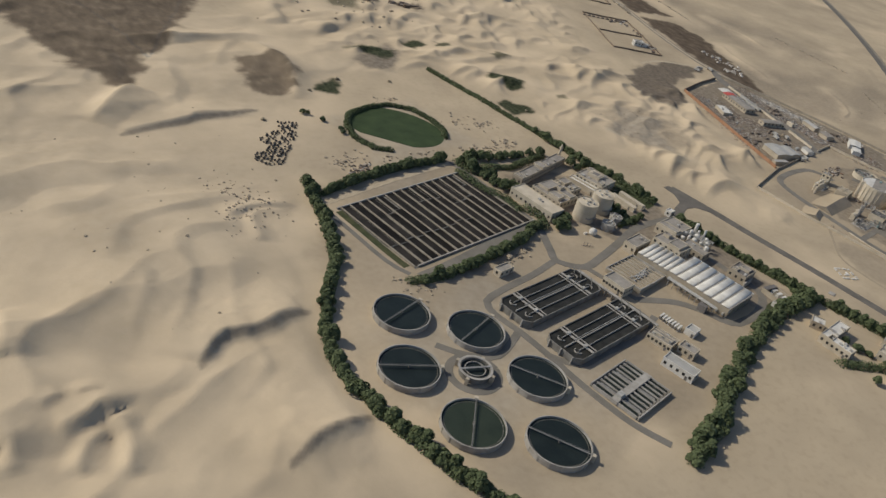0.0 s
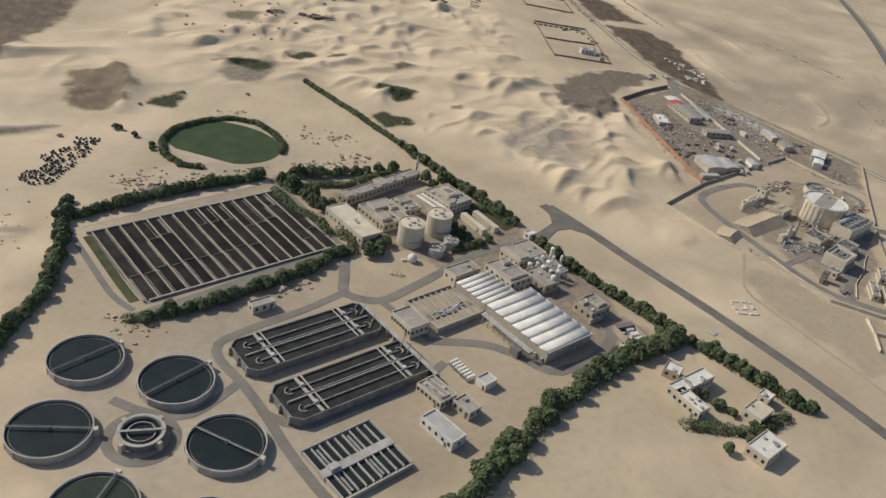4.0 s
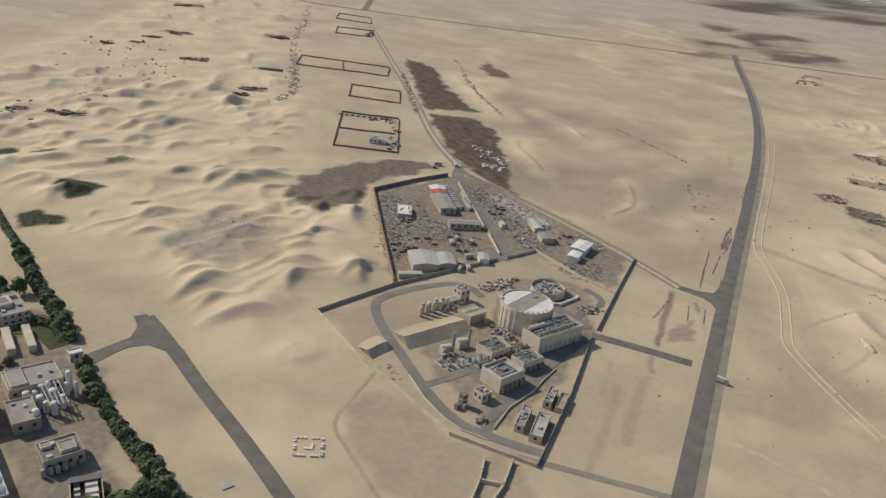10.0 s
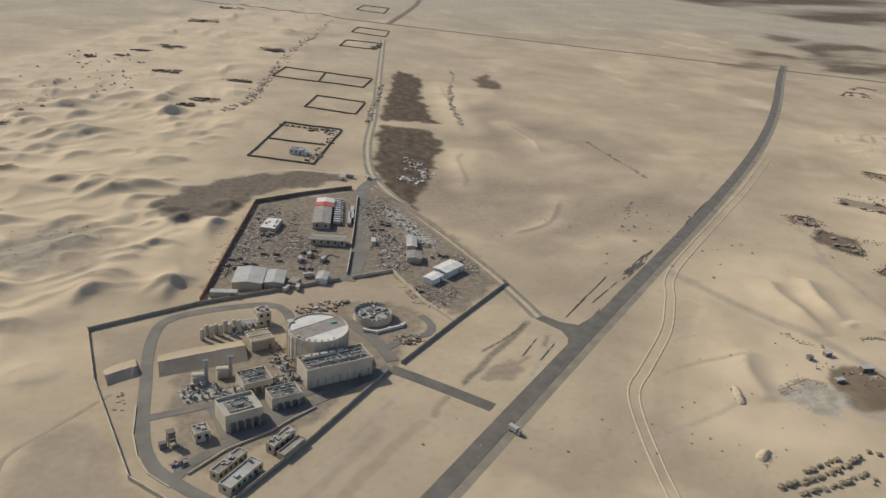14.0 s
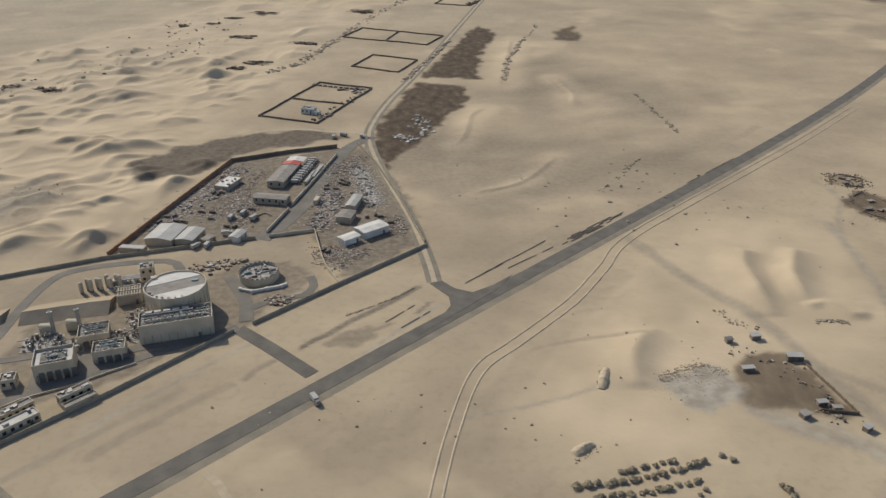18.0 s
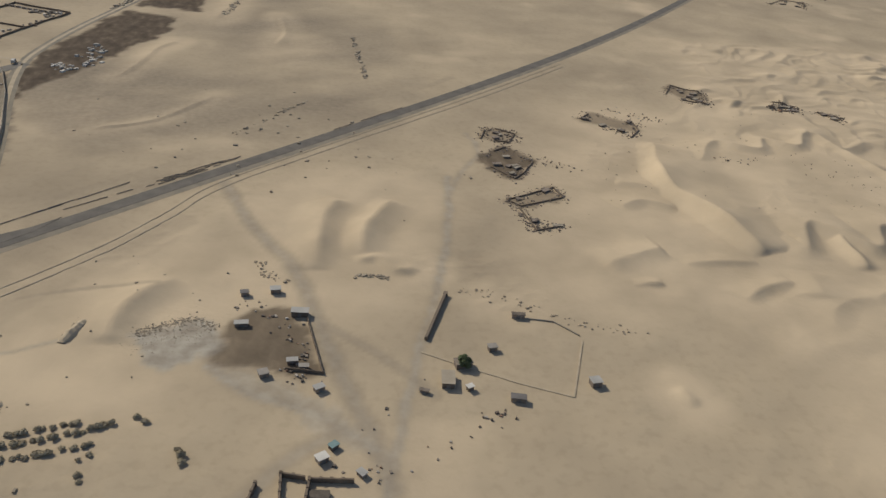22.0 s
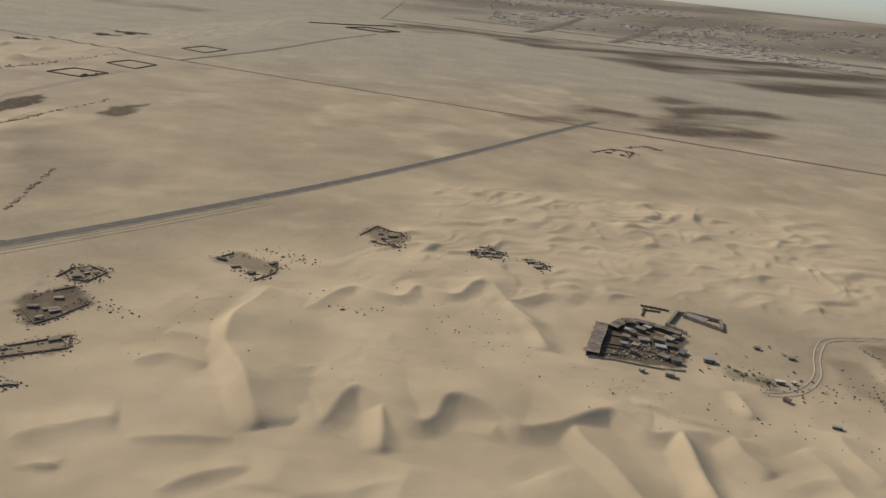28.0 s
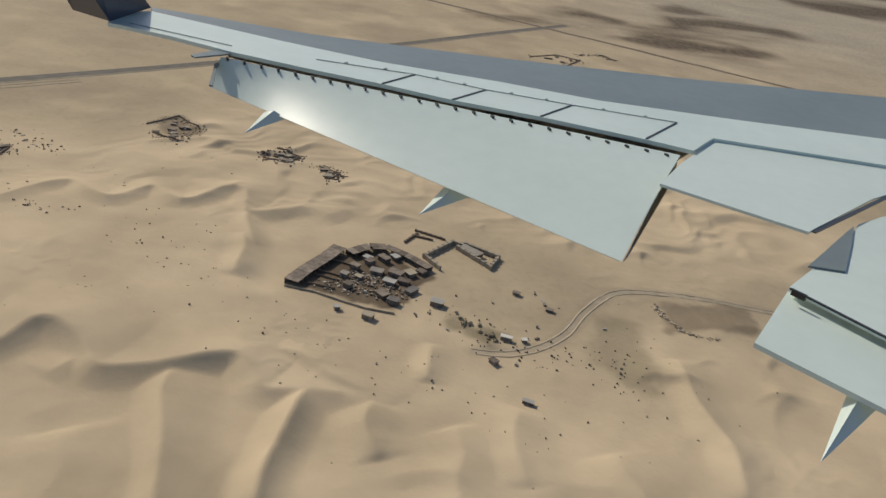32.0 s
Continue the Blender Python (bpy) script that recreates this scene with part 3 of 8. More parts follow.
def land(x, y):
    """Height of the ground."""
    x, y = np.asarray(x, float), np.asarray(y, float)
    z = 0.5 * cloud(x, y, 30, 3) + 0.22 * step(0.05, 0.5, cloud(x, y, 60, 91, 2)) * np.maximum(0, 1 - 3.4 * np.abs(cloud(x, y, 9, 93, 2))) ** 1.3
    wx, wy = cloud(x, y, 70, 11), cloud(x, y, 70, 17)
    for edge, high, wave, soft in DUNE_AREAS:
        m = inside(x, y, edge)
        if m.max() < -soft:
            continue
        m = step(-soft * 0.4, soft, m + soft * 0.5 * cloud(x, y, 60, 23))
        body, size = crests(x, y, wave, 0.36, 31, wx)
        small, _ = crests(x, y, wave * 0.52, 0.75, 37, wy)
        rolling = 0.6 + cloud(x, y, wave * 2.2, 47, 2)
        crag = np.maximum(0, 1 - 3.2 * np.abs(cloud(x + 0.5 * wave * wx, y * 1.25, wave * 1.5, 53, 2))) ** 1.4
        z = z + high * m * (0.80 * body + 0.26 * small + 0.40 * rolling + 0.22 * crag * (0.4 + size))
    ridge = np.zeros(np.shape(x))
    for crest, high, wide, steep in RIDGES:
        q = around(x, y, crest, wide + steep + 6)
        if len(q) == 0:
            continue
        d, s, side = to_line(x[q] + 2.5 * wy[q], y[q] + 2.5 * wx[q], smooth_line(crest))
        lee = step(-0.7, 0.7, side)
        w = 0.95 * steep + 1 + (wide - 0.95 * steep - 1) * lee
        ridge[q] = np.maximum(ridge[q], 1.15 * high * np.maximum(0, 1 - d / w) ** 1.6 * np.clip(5 * s * (1 - s), 0, 1) ** 0.6 * (0.86 + 0.3 * cloud(x[q], y[q], 22, 67, 1)))
    z = z + ridge + 1.8 * step(-14, 16, inside(x, y, PLATEAU))
    z = add_crescents(x, y, z)
    for edge in DUG:
        m = step(-4, 6, inside(x, y, edge))
        z = z + 0.8 * m * np.maximum(0, 1 - 4 * np.abs(cloud(x, y, 16, 71, 1))) ** 1.5 - 0.3 * m
    calm = np.ones(np.shape(x))
    for line, wide in FLAT_LINES:
        calm = calm * step(wide * 0.6, wide * 2.6, to_line(x, y, line)[0])
    for edge in FLAT_AREAS:
        calm = calm * step(2, 14, -inside(x, y, edge))
    z = z * calm
    r = np.hypot(x - 900, y)
    return z + 146 * step(2500, 5600, r)


GRID = {}


def ground_z(x, y):
    """Height of the ground sheet, read off its grid."""
    xs, ys, Z = GRID["x"], GRID["y"], GRID["z"]
    i, j = min(max(int(np.searchsorted(xs, x)) - 1, 0), len(xs) - 2), min(max(int(np.searchsorted(ys, y)) - 1, 0), len(ys) - 2)
    u, v = (x - xs[i]) / (xs[i + 1] - xs[i]), (y - ys[j]) / (ys[j + 1] - ys[j])
    return float((Z[j, i] * (1 - u) + Z[j, i + 1] * u) * (1 - v) + (Z[j + 1, i] * (1 - u) + Z[j + 1, i + 1] * u) * v)


SOIL = [([(x - .6 * L, y + .1 * L), (x - .2 * L, y + .6 * W), (x + .5 * L, y + .4 * W), (x + .6 * L, y - .3 * W), (x, y - .7 * W)], 0.28 * W, 0.8) for x, y, L, W in CAMPS] + [
    ([(650, 732), (664, 776), (680, 738), (658, 640), (652, 566), (606, 572)], 5, 0.95),
    ([(604, 556), (642, 546), (639, 502), (626, 470), (610, 425), (588, 372), (579, 404), (581, 447), (592, 513)], 5, 0.95),
    ([(732, 738), (760, 765), (752, 702), (729, 704)], 8, 0.85),
    ([(447, 384), (463, 411), (500, 436), (545, 442), (560, 428), (503, 402), (494, 380), (477, 363), (458, 359)], 5, 0.42),
    ([(713, 174), (721, 185), (736, 184), (743, 151), (728, 150), (712, 156)], 4, 0.75),
    ([(-14.4, 565.5), (-14.4, 512.0), (38.8, 486.7), (52.3, 452.1), (64.3, 416.9), (79.4, 391.8), (84.4, 386.4), (93.9, 397.4), (107.5, 429.1), (127.1, 462.1), (147.2, 501.9), (164.4, 547.2), (181.4, 612.5)], 7, 0.85),
    ([(1045, 287), (1057, 315), (1073, 320), (1094, 304), (1082, 277), (1064, 281)], 3, 0.85),
    ([(1178, 308), (1180, 288), (1214, 294), (1220, 313)], 5, 0.5),
    ([(1134, 889), (1224, 999), (1275, 1025), (1314, 976), (1437, 1208), (1548, 1163), (1577, 1065), (1431, 972), (1446, 846), (1410, 804), (1260, 855)], 40, 0.75),
    ([(982, 2103), (1269, 2211), (1610, 1638), (1775, 1462), (2292, 1293), (3106, 2031), (2469, 2277), (1846, 2326), (1310, 2411), (1083, 2428)], 90, 0.8),
    ([(1995, 1350), (1976, 1055), (1885, 1075)], 30, 0.7),
    ([(1100, 2960), (1690, 2940), (2700, 2650), (4200, 2500), (4600, 4600), (2000, 5200), (1300, 4300)], 260, 0.5),
    ([(157, 428), (155, 388), (176, 384), (189, 408), (187, 440)], 5, 0.8),
    ([(815, 316), (834, 330), (845, 312), (830, 287), (819, 300)], 3, 0.8), ([(821, 338), (826, 351), (833, 353), (842, 345), (836, 333)], 3, 0.4), ([(821, 266), (846, 282), (849, 270), (827, 258)], 3, 0.45),
    ([(882, 372), (892, 382), (916, 368), (912, 352)], 6, 0.55),
    ([(952, 424), (963, 441), (980, 424), (972, 402)], 6, 0.6),
    ([(259, 2083), (585, 2045), (600, 2200), (270, 2200)], 60, 0.5),
]
PALE = [
    ([(685, 169), (694, 173), (706, 178), (713, 171), (713, 159), (701, 154), (692, 155)], 3, 0.8),
    ([(712, 158), (728, 148), (745, 138), (760, 118), (752, 116), (735, 136), (712, 151)], 3, 0.45),
    ([(375, 330), (405, 352), (425, 330), (400, 300)], 10, 0.5),
    ([(2100, 2450), (2520, 2250), (3000, 2150), (2700, 2600)], 80, 0.8),
    ([(2700, 2900), (4200, 2100), (4600, 2600), (3200, 3900)], 150, 0.7),
    ([(185, 258), (226, 306), (262, 318), (252, 372), (196, 352)], 12, 0.25),
    ([(155, 125), (135, 185), (205, 205), (240, 140)], 20, 0.35),
]
GRAVEL = [
    ([(235.4, 434.9), (250.6, 450.6), (266.7, 453.8), (278.6, 470.5), (275.2, 443.6), (258.6, 421.5), (240.5, 416.9)], 7, 0.85),
    ([(606, 285), (592, 380), (640, 470), (660, 600), (720, 640), (790, 560), (800, 420), (720, 325), (640, 252)], 40, 0.42),
    ([(444, 382), (462, 413), (500, 438), (545, 444), (562, 428), (503, 402), (494, 380), (477, 361), (456, 357)], 5, 0.95),
    ([(431, 190), (420, 172), (421, 150), (426, 112), (462, 118), (472, 134), (452, 155), (440, 190)], 6, 0.38),
    ([(433, 246), (438, 212), (454, 160), (474, 138), (540, 206), (576, 240), (565, 262), (556, 288), (470, 264)], 8, 0.22),
    ([(152, 285), (236, 300), (312, 300), (340, 228), (360, 152), (300, 140), (240, 110), (150, 95), (124, 140), (120, 190)], 8, 0.25),
    ([(573, 194), (580, 204), (589.4, 206), (592, 199), (584, 193)], 2.5, 0.6),
    ([(374, 318), (382, 350), (402, 362), (428, 354), (434, 328), (422, 300), (396, 292)], 7, 0.45),
    ([(472, 276), (501, 387), (565, 408), (575, 410), (600, 333), (609, 276), (578, 244), (559, 290), (536, 284)], 4, 0.85),
    ([(462, 190), (466, 226), (488, 236), (500, 226), (512, 238), (530, 262), (552, 262), (566, 244), (540, 208), (508, 178), (478, 158), (464, 160)], 4, 0.75),
    ([(254, 242), (256, 272), (270, 292), (330, 264), (350, 205), (347, 150), (322, 147), (318, 186), (300, 210), (284, 214), (278, 230)], 5, 0.8),
]
# lee faces of ridges: line and width of shade painted in gravel colour
LEE_SHADE = [([(69.9, 175.1), (72.1, 177.9), (76.4, 183.4), (82.5, 187.9), (90.6, 188.1), (99.5, 190.1), (105, 193.7), (114.9, 196.4)], 1.4), ([(77.1, 341.5), (92.4, 346.5), (109.9, 351.8), (116.6, 356.0), (131.9, 358.6), (149.1, 364.8)], 1.4), ([(84, 128), (90, 131.5), (96, 135), (103, 137.5), (115, 140.5)], 1.3)]
TRACKS = [
    # line, half width, packed dark edge, pale worn middle
    ([(702, 279), (715, 244), (734, 208), (742, 176), (749, 150), (756, 128), (762, 104)], 2.7, 0.28, 0.36),
    ([(799, 290), (794, 250), (789, 222), (783, 195), (774, 162), (764, 122), (760, 100)], 2.2, 0.12, 0.50),
    ([(711, 154), (722, 143), (736, 136), (748, 128), (758, 118)], 2.6, 0.10, 0.60),
    ([(816, 345), (818, 320), (806, 296), (797, 270)], 1.6, 0.12, 0.35),
    ([(648, 190), (668, 196), (690, 197)], 0.9, 0.30, 0.10), ([(620, 152), (650, 160), (668, 168)], 1.0, 0.10, 0.45),
    ([(756, 128), (738, 118), (720, 96)], 2.4, 0.2, 0.3), ([(742, 176), (760, 160), (776, 140)], 1.6, 0.25, 0.15),
    ([(1225, 313), (1190, 316), (1167, 313), (1157, 304), (1148, 291), (1141, 278), (1131, 267), (1108, 259)], 2.6, 0.15, 0.40),
    ([(82.6, 523.0), (97.4, 475.5), (107.9, 430.7)], 1.6, 0.0, 0.9), ([(161.3, 558.2), (133.7, 490.4), (110.4, 434.0)], 1.6, 0.0, 0.9),
    ([(566, 193.5), (571, 199), (576, 203.4), (586, 214.5), (597, 225), (607.5, 236)], 1.1, 0.85, 0.0), ([(587, 200), (592, 205), (597.5, 208.5)], 0.7, 0.6, 0.0), ([(607, 216), (610, 220), (612.5, 224)], 0.7, 0.7, 0.0),
    ([(550, 175), (553, 180), (558, 185.5)], 1.0, 0.5, 0.0), ([(512, 138), (528, 156), (545, 172)], 1.6, 0.3, 0.0), ([(506, 150), (530, 178), (554, 203)], 1.5, 0.0, 0.45), ([(590, 190), (604, 208), (616, 222)], 1.6, 0.0, 0.5), ([(490, 128), (512, 150), (530, 170)], 1.3, 0.22, 0.2),
    ([(640, 262), (700, 318), (760, 376), (820, 436)], 2.0, 0.22, 0.0), ([(618, 130), (650, 190), (690, 244)], 4.5, 0.16, 0.0),
]
SCRUB = [
    ([(238, 452), (262, 462), (280, 452), (262, 440)], 6, 1.0), ([(288, 468), (303, 474), (308, 462), (294, 457)], 4, 1.0),
    ([(325, 408), (338, 412), (351, 400), (346, 390), (334, 388)], 4, 1.0), ([(309, 368), (320, 373), (331, 366), (330, 355), (314, 353)], 4, 1.0), ([(318, 470), (326, 466), (324, 458), (314, 460)], 4, 0.9), ([(364, 380), (372, 378), (370, 370), (362, 372)], 4, 0.7), ([(352, 448), (362, 452), (368, 444), (356, 440)], 4, 0.8),
    ([(195, 391), (205, 384), (214, 394), (212, 406), (202, 402)], 4, 1.0), ([(1100, 280), (1120, 272), (1114, 262), (1100, 270)], 6, 0.5),
    ([(1150, 296), (1166, 290), (1164, 250), (1152, 262)], 10, 0.35), ([(262, 552), (292, 552), (284, 536), (266, 538)], 6, 0.7),
]


def cover(x, y, areas):
    m = np.zeros(np.shape(x))
    for edge, soft, most in areas:
        q = around(x, y, edge, 4 * soft)
        d = inside(x[q], y[q], edge) + soft * 1.3 * cloud(x[q], y[q], soft * 3.0, 5, 5)
        if soft >= 40:
            most = most * np.clip(0.75 + 1.5 * cloud(x[q] * 0.6 + y[q] * 0.3, y[q] * 1.3 - x[q] * 0.5, soft * 2.2, 19, 5), 0.12, 1.15)
        m[q] = np.maximum(m[q], most * step(-soft * 0.5, soft * 0.5, d))
    return m


def far_haze(x, y):
    """Grey of the far flats, with distance haze painted into the ground colour."""
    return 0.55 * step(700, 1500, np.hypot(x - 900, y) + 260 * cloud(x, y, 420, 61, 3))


def spaced(lo, a, b, fine, hi, grow=1.09):
    out, d = [a], fine
    while out[0] > lo:
        d *= grow
        out.insert(0, out[0] - d)
    v = a
    while v < b:
        v += fine
        out.append(v)
    d = fine
    while out[-1] < hi:
        d *= grow
        out.append(out[-1] + d)
    return np.array(out)


def build_ground():
    xs = np.concatenate([spaced(-1500, -20, 130, 1.4, 131)[:-2], spaced(132, 132, 278, 2.2, 279)[:-2], spaced(280, 280, 520, 1.4, 521)[:-2], spaced(521.5, 521.5, 860, 1.6, 860)[:-2], spaced(862, 862, 1225, 0.95, 5600)])
    ys = np.concatenate([spaced(-900, 70, 170, 1.45, 172)[:-2], spaced(171, 171, 358, 1.0, 359)[:-1], spaced(359.5, 359.5, 470, 1.45, 5300, 1.016)])
    X, Y = np.meshgrid(xs, ys)
    X, Y = X.ravel(), Y.ravel()
    Z = land(X, Y)
    nx, ny = len(xs), len(ys)
    GRID.update(x=xs, y=ys, z=Z.reshape(ny, nx))
    me = bpy.data.meshes.new("ground")
    i = (np.arange(ny - 1)[:, None] * nx + np.arange(nx - 1)[None, :]).ravel()
    faces = np.stack([i, i + 1, i + nx + 1, i + nx], -1)
    me.vertices.add(len(X))
    me.vertices.foreach_set("co", np.stack([X, Y, Z], -1).ravel())
    me.loops.add(faces.size)
    me.loops.foreach_set("vertex_index", faces.ravel())
    me.polygons.add(len(faces))
    me.polygons.foreach_set("loop_start", np.arange(len(faces)) * 4)
    me.update(calc_edges=True)
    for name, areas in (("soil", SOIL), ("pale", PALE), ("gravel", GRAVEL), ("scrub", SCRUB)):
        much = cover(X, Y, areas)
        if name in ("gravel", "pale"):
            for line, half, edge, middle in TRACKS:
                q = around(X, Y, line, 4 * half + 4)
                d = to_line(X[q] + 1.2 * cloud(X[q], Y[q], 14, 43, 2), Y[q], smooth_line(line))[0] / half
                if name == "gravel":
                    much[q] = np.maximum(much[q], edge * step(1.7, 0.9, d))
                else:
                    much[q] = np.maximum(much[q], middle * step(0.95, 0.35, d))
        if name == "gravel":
            # gravel colour darkens the lee faces, painting their shade
            for line, wide in LEE_SHADE:
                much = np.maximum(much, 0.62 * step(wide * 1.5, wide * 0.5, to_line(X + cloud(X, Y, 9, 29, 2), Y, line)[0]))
        # far grey painted over the pale ground as haze
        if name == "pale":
            much = np.maximum(much, far_haze(X, Y))
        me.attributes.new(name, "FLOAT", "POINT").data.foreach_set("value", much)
    drift = np.zeros(len(X))
    for edge, high, wave, soft in DUNE_AREAS:
        drift = np.maximum(drift, 0.75 * step(-soft, soft, inside(X, Y, edge) + soft * cloud(X, Y, 60, 23)))
    for crest, high, wide, steep in RIDGES:
        q = around(X, Y, crest, 2.2 * (wide + steep))
        drift[q] = np.maximum(drift[q], 0.75 * step(2.2, 0.6, to_line(X[q], Y[q], crest)[0] / (wide + steep)))
    drift = np.maximum(drift, 0.6 * step(0.15, 0.6, cloud(X, Y, 75, 83, 4)))
    me.attributes.new("loose", "FLOAT", "POINT").data.foreach_set("value", drift)
    me.materials.append(SAND)
    me.shade_smooth()
    tagged(new("ground", me), "pale tan desert sand with low dunes and brown soil patches", "ground", kind="structure")


build_ground()


def ribbon(name, pts, width, material, label, category="road", lift=0.10, sides=True, close=4.0, parent=None, crown=0.02):
    """A strip laid along a smoothed chain of points, a little over the ground, with a thickness."""
    fine = []
    ext = [pts[0]] + list(pts) + [pts[-1]]
    for a, b, c, d in zip(ext, ext[1:], ext[2:], ext[3:]):
        a, b, c, d = (np.array(q, float) for q in (a, b, c, d))
        n = max(1, int(np.hypot(*(c - b)) / close))
        for s in (k / n for k in range(n)):
            fine.append(0.5 * (2 * b + (c - a) * s + (2 * a - 5 * b + 4 * c - d) * s * s + (3 * b - 3 * c + d - a) * s ** 3))
    fine.append(np.array(pts[-1], float))
    fine = np.array(fine)
    tang = np.gradient(fine, axis=0)
    tang /= np.linalg.norm(tang, axis=1)[:, None] + 1e-9
    nor = np.stack([-tang[:, 1], tang[:, 0]], -1)
    wob = 1 + 0.03 * grain(fine[:, 0] / 9, fine[:, 1] / 9, 3)
    rows = []
    for o, dz in ((-0.5, -0.25), (-0.5, 0.0), (-0.17, crown), (0.17, crown), (0.5, 0.0), (0.5, -0.25)):
        p = fine + nor * (o * width * wob)[:, None]
        rows.append(np.c_[p, np.array([ground_z(a, b) for a, b in p]) + lift + dz])
    g, k = Geo(), len(rows)
    vs = np.stack(rows, 1).reshape(-1, 3)
    g.add(vs.tolist(), [(i * k + j, (i + 1) * k + j, (i + 1) * k + j + 1, i * k + j + 1) for i in range(len(fine) - 1) for j in range(k - 1)])
    ob = new(name, g.mesh(name, material, False))
    if parent:
        ob.parent = parent
        return ob
    return tagged(ob, label, category, kind="structure")


ribbon("verge", [(x + 1.5, y - 1.5) for x, y in MAIN_ROAD], 10.0, VERGE, "sand-strewn verge of the desert road", lift=0.03, crown=0.0)
ribbon("road", [(x + 0.3, y - 0.3) for x, y in MAIN_ROAD], 6.6, ASPHALT, "grey dusty asphalt desert road with sand on its edges")
ribbon("road", PLANT_ROAD, 5.6, ASPHALT, "grey asphalt road ending in the sand beside a hedge")
ribbon("road", [(338, 228), (348, 234), (360, 240), (368, 236), (374, 216)], 5.6, ASPHALT, "grey asphalt branch road to the works gate", lift=0.13)
tagged(new("road", Geo().prism([(358, 258), (363, 259), (366, 250), (370, 239), (374, 229), (377, 214), (371, 221), (368, 229), (362, 235), (354, 235), (349, 231), (343, 226), (340, 232), (351, 238), (356, 242), (359, 250)][::-1], -0.2, 0.16).mesh("road", ASPHALT)), "forked end of the grey asphalt road in the sand", "road", kind="structure")
ribbon("road", POWER_RING, 4.3, DUSTY, "dusty grey service road inside the power station wall")
ribbon("road", [(455, 187), (460.2, 188.3), (467.3, 189.9), (475, 192), (486, 194)], 3.4, DUSTY, "dusty grey service road to the turbine hall", lift=0.13)
ribbon("road", [(465, 155), (471.3, 163), (478, 167.6), (488.7, 173.3), (494.5, 176.8), (502.2, 183), (510.5, 189), (524, 197), (541, 208)], 3.8, DUSTY, "dusty grey service road along the station offices", lift=0.13)
ribbon("road", [(529, 248), (534.5, 238), (540, 226), (543, 212)], 5.2, DUSTY, "dusty grey service road between two round tanks", lift=0.15)
ribbon("road", [(543, 222), (551, 228), (561.5, 231), (565, 238.6), (562.5, 247)], 3.6, DUSTY, "curved dusty service road behind the open tank", lift=0.13)
ribbon("road", [(497, 190), (512, 197), (528, 200), (541, 208)], 4.5, DUSTY, "dusty grey service road below the turbine hall", lift=0.16)
tagged(new("forecourt", Geo().prism([(473.5, 193), (476.5, 183), (478.8, 172.5), (484.1, 169.6), (494.2, 176.2), (500, 181.5), (508, 188), (506, 193), (496, 199), (484, 194.5)][::-1], -0.2, 0.09).mesh("forecourt", DUSTY)), "dusty grey paved ground round the boiler house", "paving", kind="structure")
ribbon("road", YARD_ROAD, 8.0, DUSTY, "wide dusty grey road through the scrap yard")
ribbon("road", [(541, 207), (556, 193), (572, 177)], 5.5, ASPHALT, "grey asphalt spur to the power station gate", lift=0.12)
tagged(new("road", Geo().prism([(612, 239), (617, 241), (622, 234.5), (629, 231), (638, 237), (646, 245), (640, 234), (624, 217), (613, 206), (608, 200), (616, 212), (620, 221), (619.5, 228)][::-1], -0.2, 0.18).mesh("road", ASPHALT)), "curved grey asphalt spur at a road junction", "road", kind="structure")
ribbon("track", WADI_TRACK, 6.5, VERGE, "dusty grey-brown dirt road beside brown soil", "track", 0.06)
ribbon("track", WADI_TRACK, 2.2, RUT, "pale worn crown of a dirt road", "track", 0.10)
ribbon("road", [(142, 1447), (485, 1240), (793, 1068), (1200, 860), (1588, 655), (1900, 500)], 6.0, WALLDARK, "thin dark far road across the plain", lift=0.3)
ribbon("road", [(720, 1108), (820, 1359), (905, 1640), (1000, 1900)], 8.0, WALLDARK, "thin dark far road across the plain", lift=0.3)
for pts in ([(612, 113), (618, 144), (628, 177), (643, 195), (667, 222), (685, 250), (703, 279), (760, 335), (830, 402), (900, 474)],):
    for off in (-1.6, 1.6):
        ribbon("wheel_rut", [(x + off, y - off) for x, y in pts], 0.8, RUT, "pale wheel rut pressed into the sand", "track", 0.05, crown=0.16)
for off in (-1.3, 1.3):
    ribbon("wheel_rut", [(x + off * 0.6, y - off) for x, y in [(1108, 259), (1119, 260), (1131, 267), (1141, 278), (1148, 291), (1157, 304), (1167, 313), (1190, 316), (1225, 313), (1290, 308)]], 0.8, RUT, "pale wheel rut curving past the sheds", "track", 0.05, crown=0.16)
ribbon("track", [(500, 440), (525, 446), (552, 440), (575, 432)], 3.0, RUT, "pale sandy track past the scrap yard", "track", 0.05)
ribbon("track", [(443, 203), (429, 188), (416.5, 172.5), (417.5, 153), (421, 122), (423, 100)], 1.5, RUTDARK, "faint buried pipeline line in the sand", "track", 0.05)
ribbon("track", [(470, 141), (490, 126), (510, 110), (518, 104)], 3.2, VERGE, "dusty packed spur from the station corner to the road", "track", 0.06)
ribbon("track", [(548, 130), (556, 120), (566, 96)], 2.6, RUT, "pale sandy ramp beside the road", "track", 0.1)


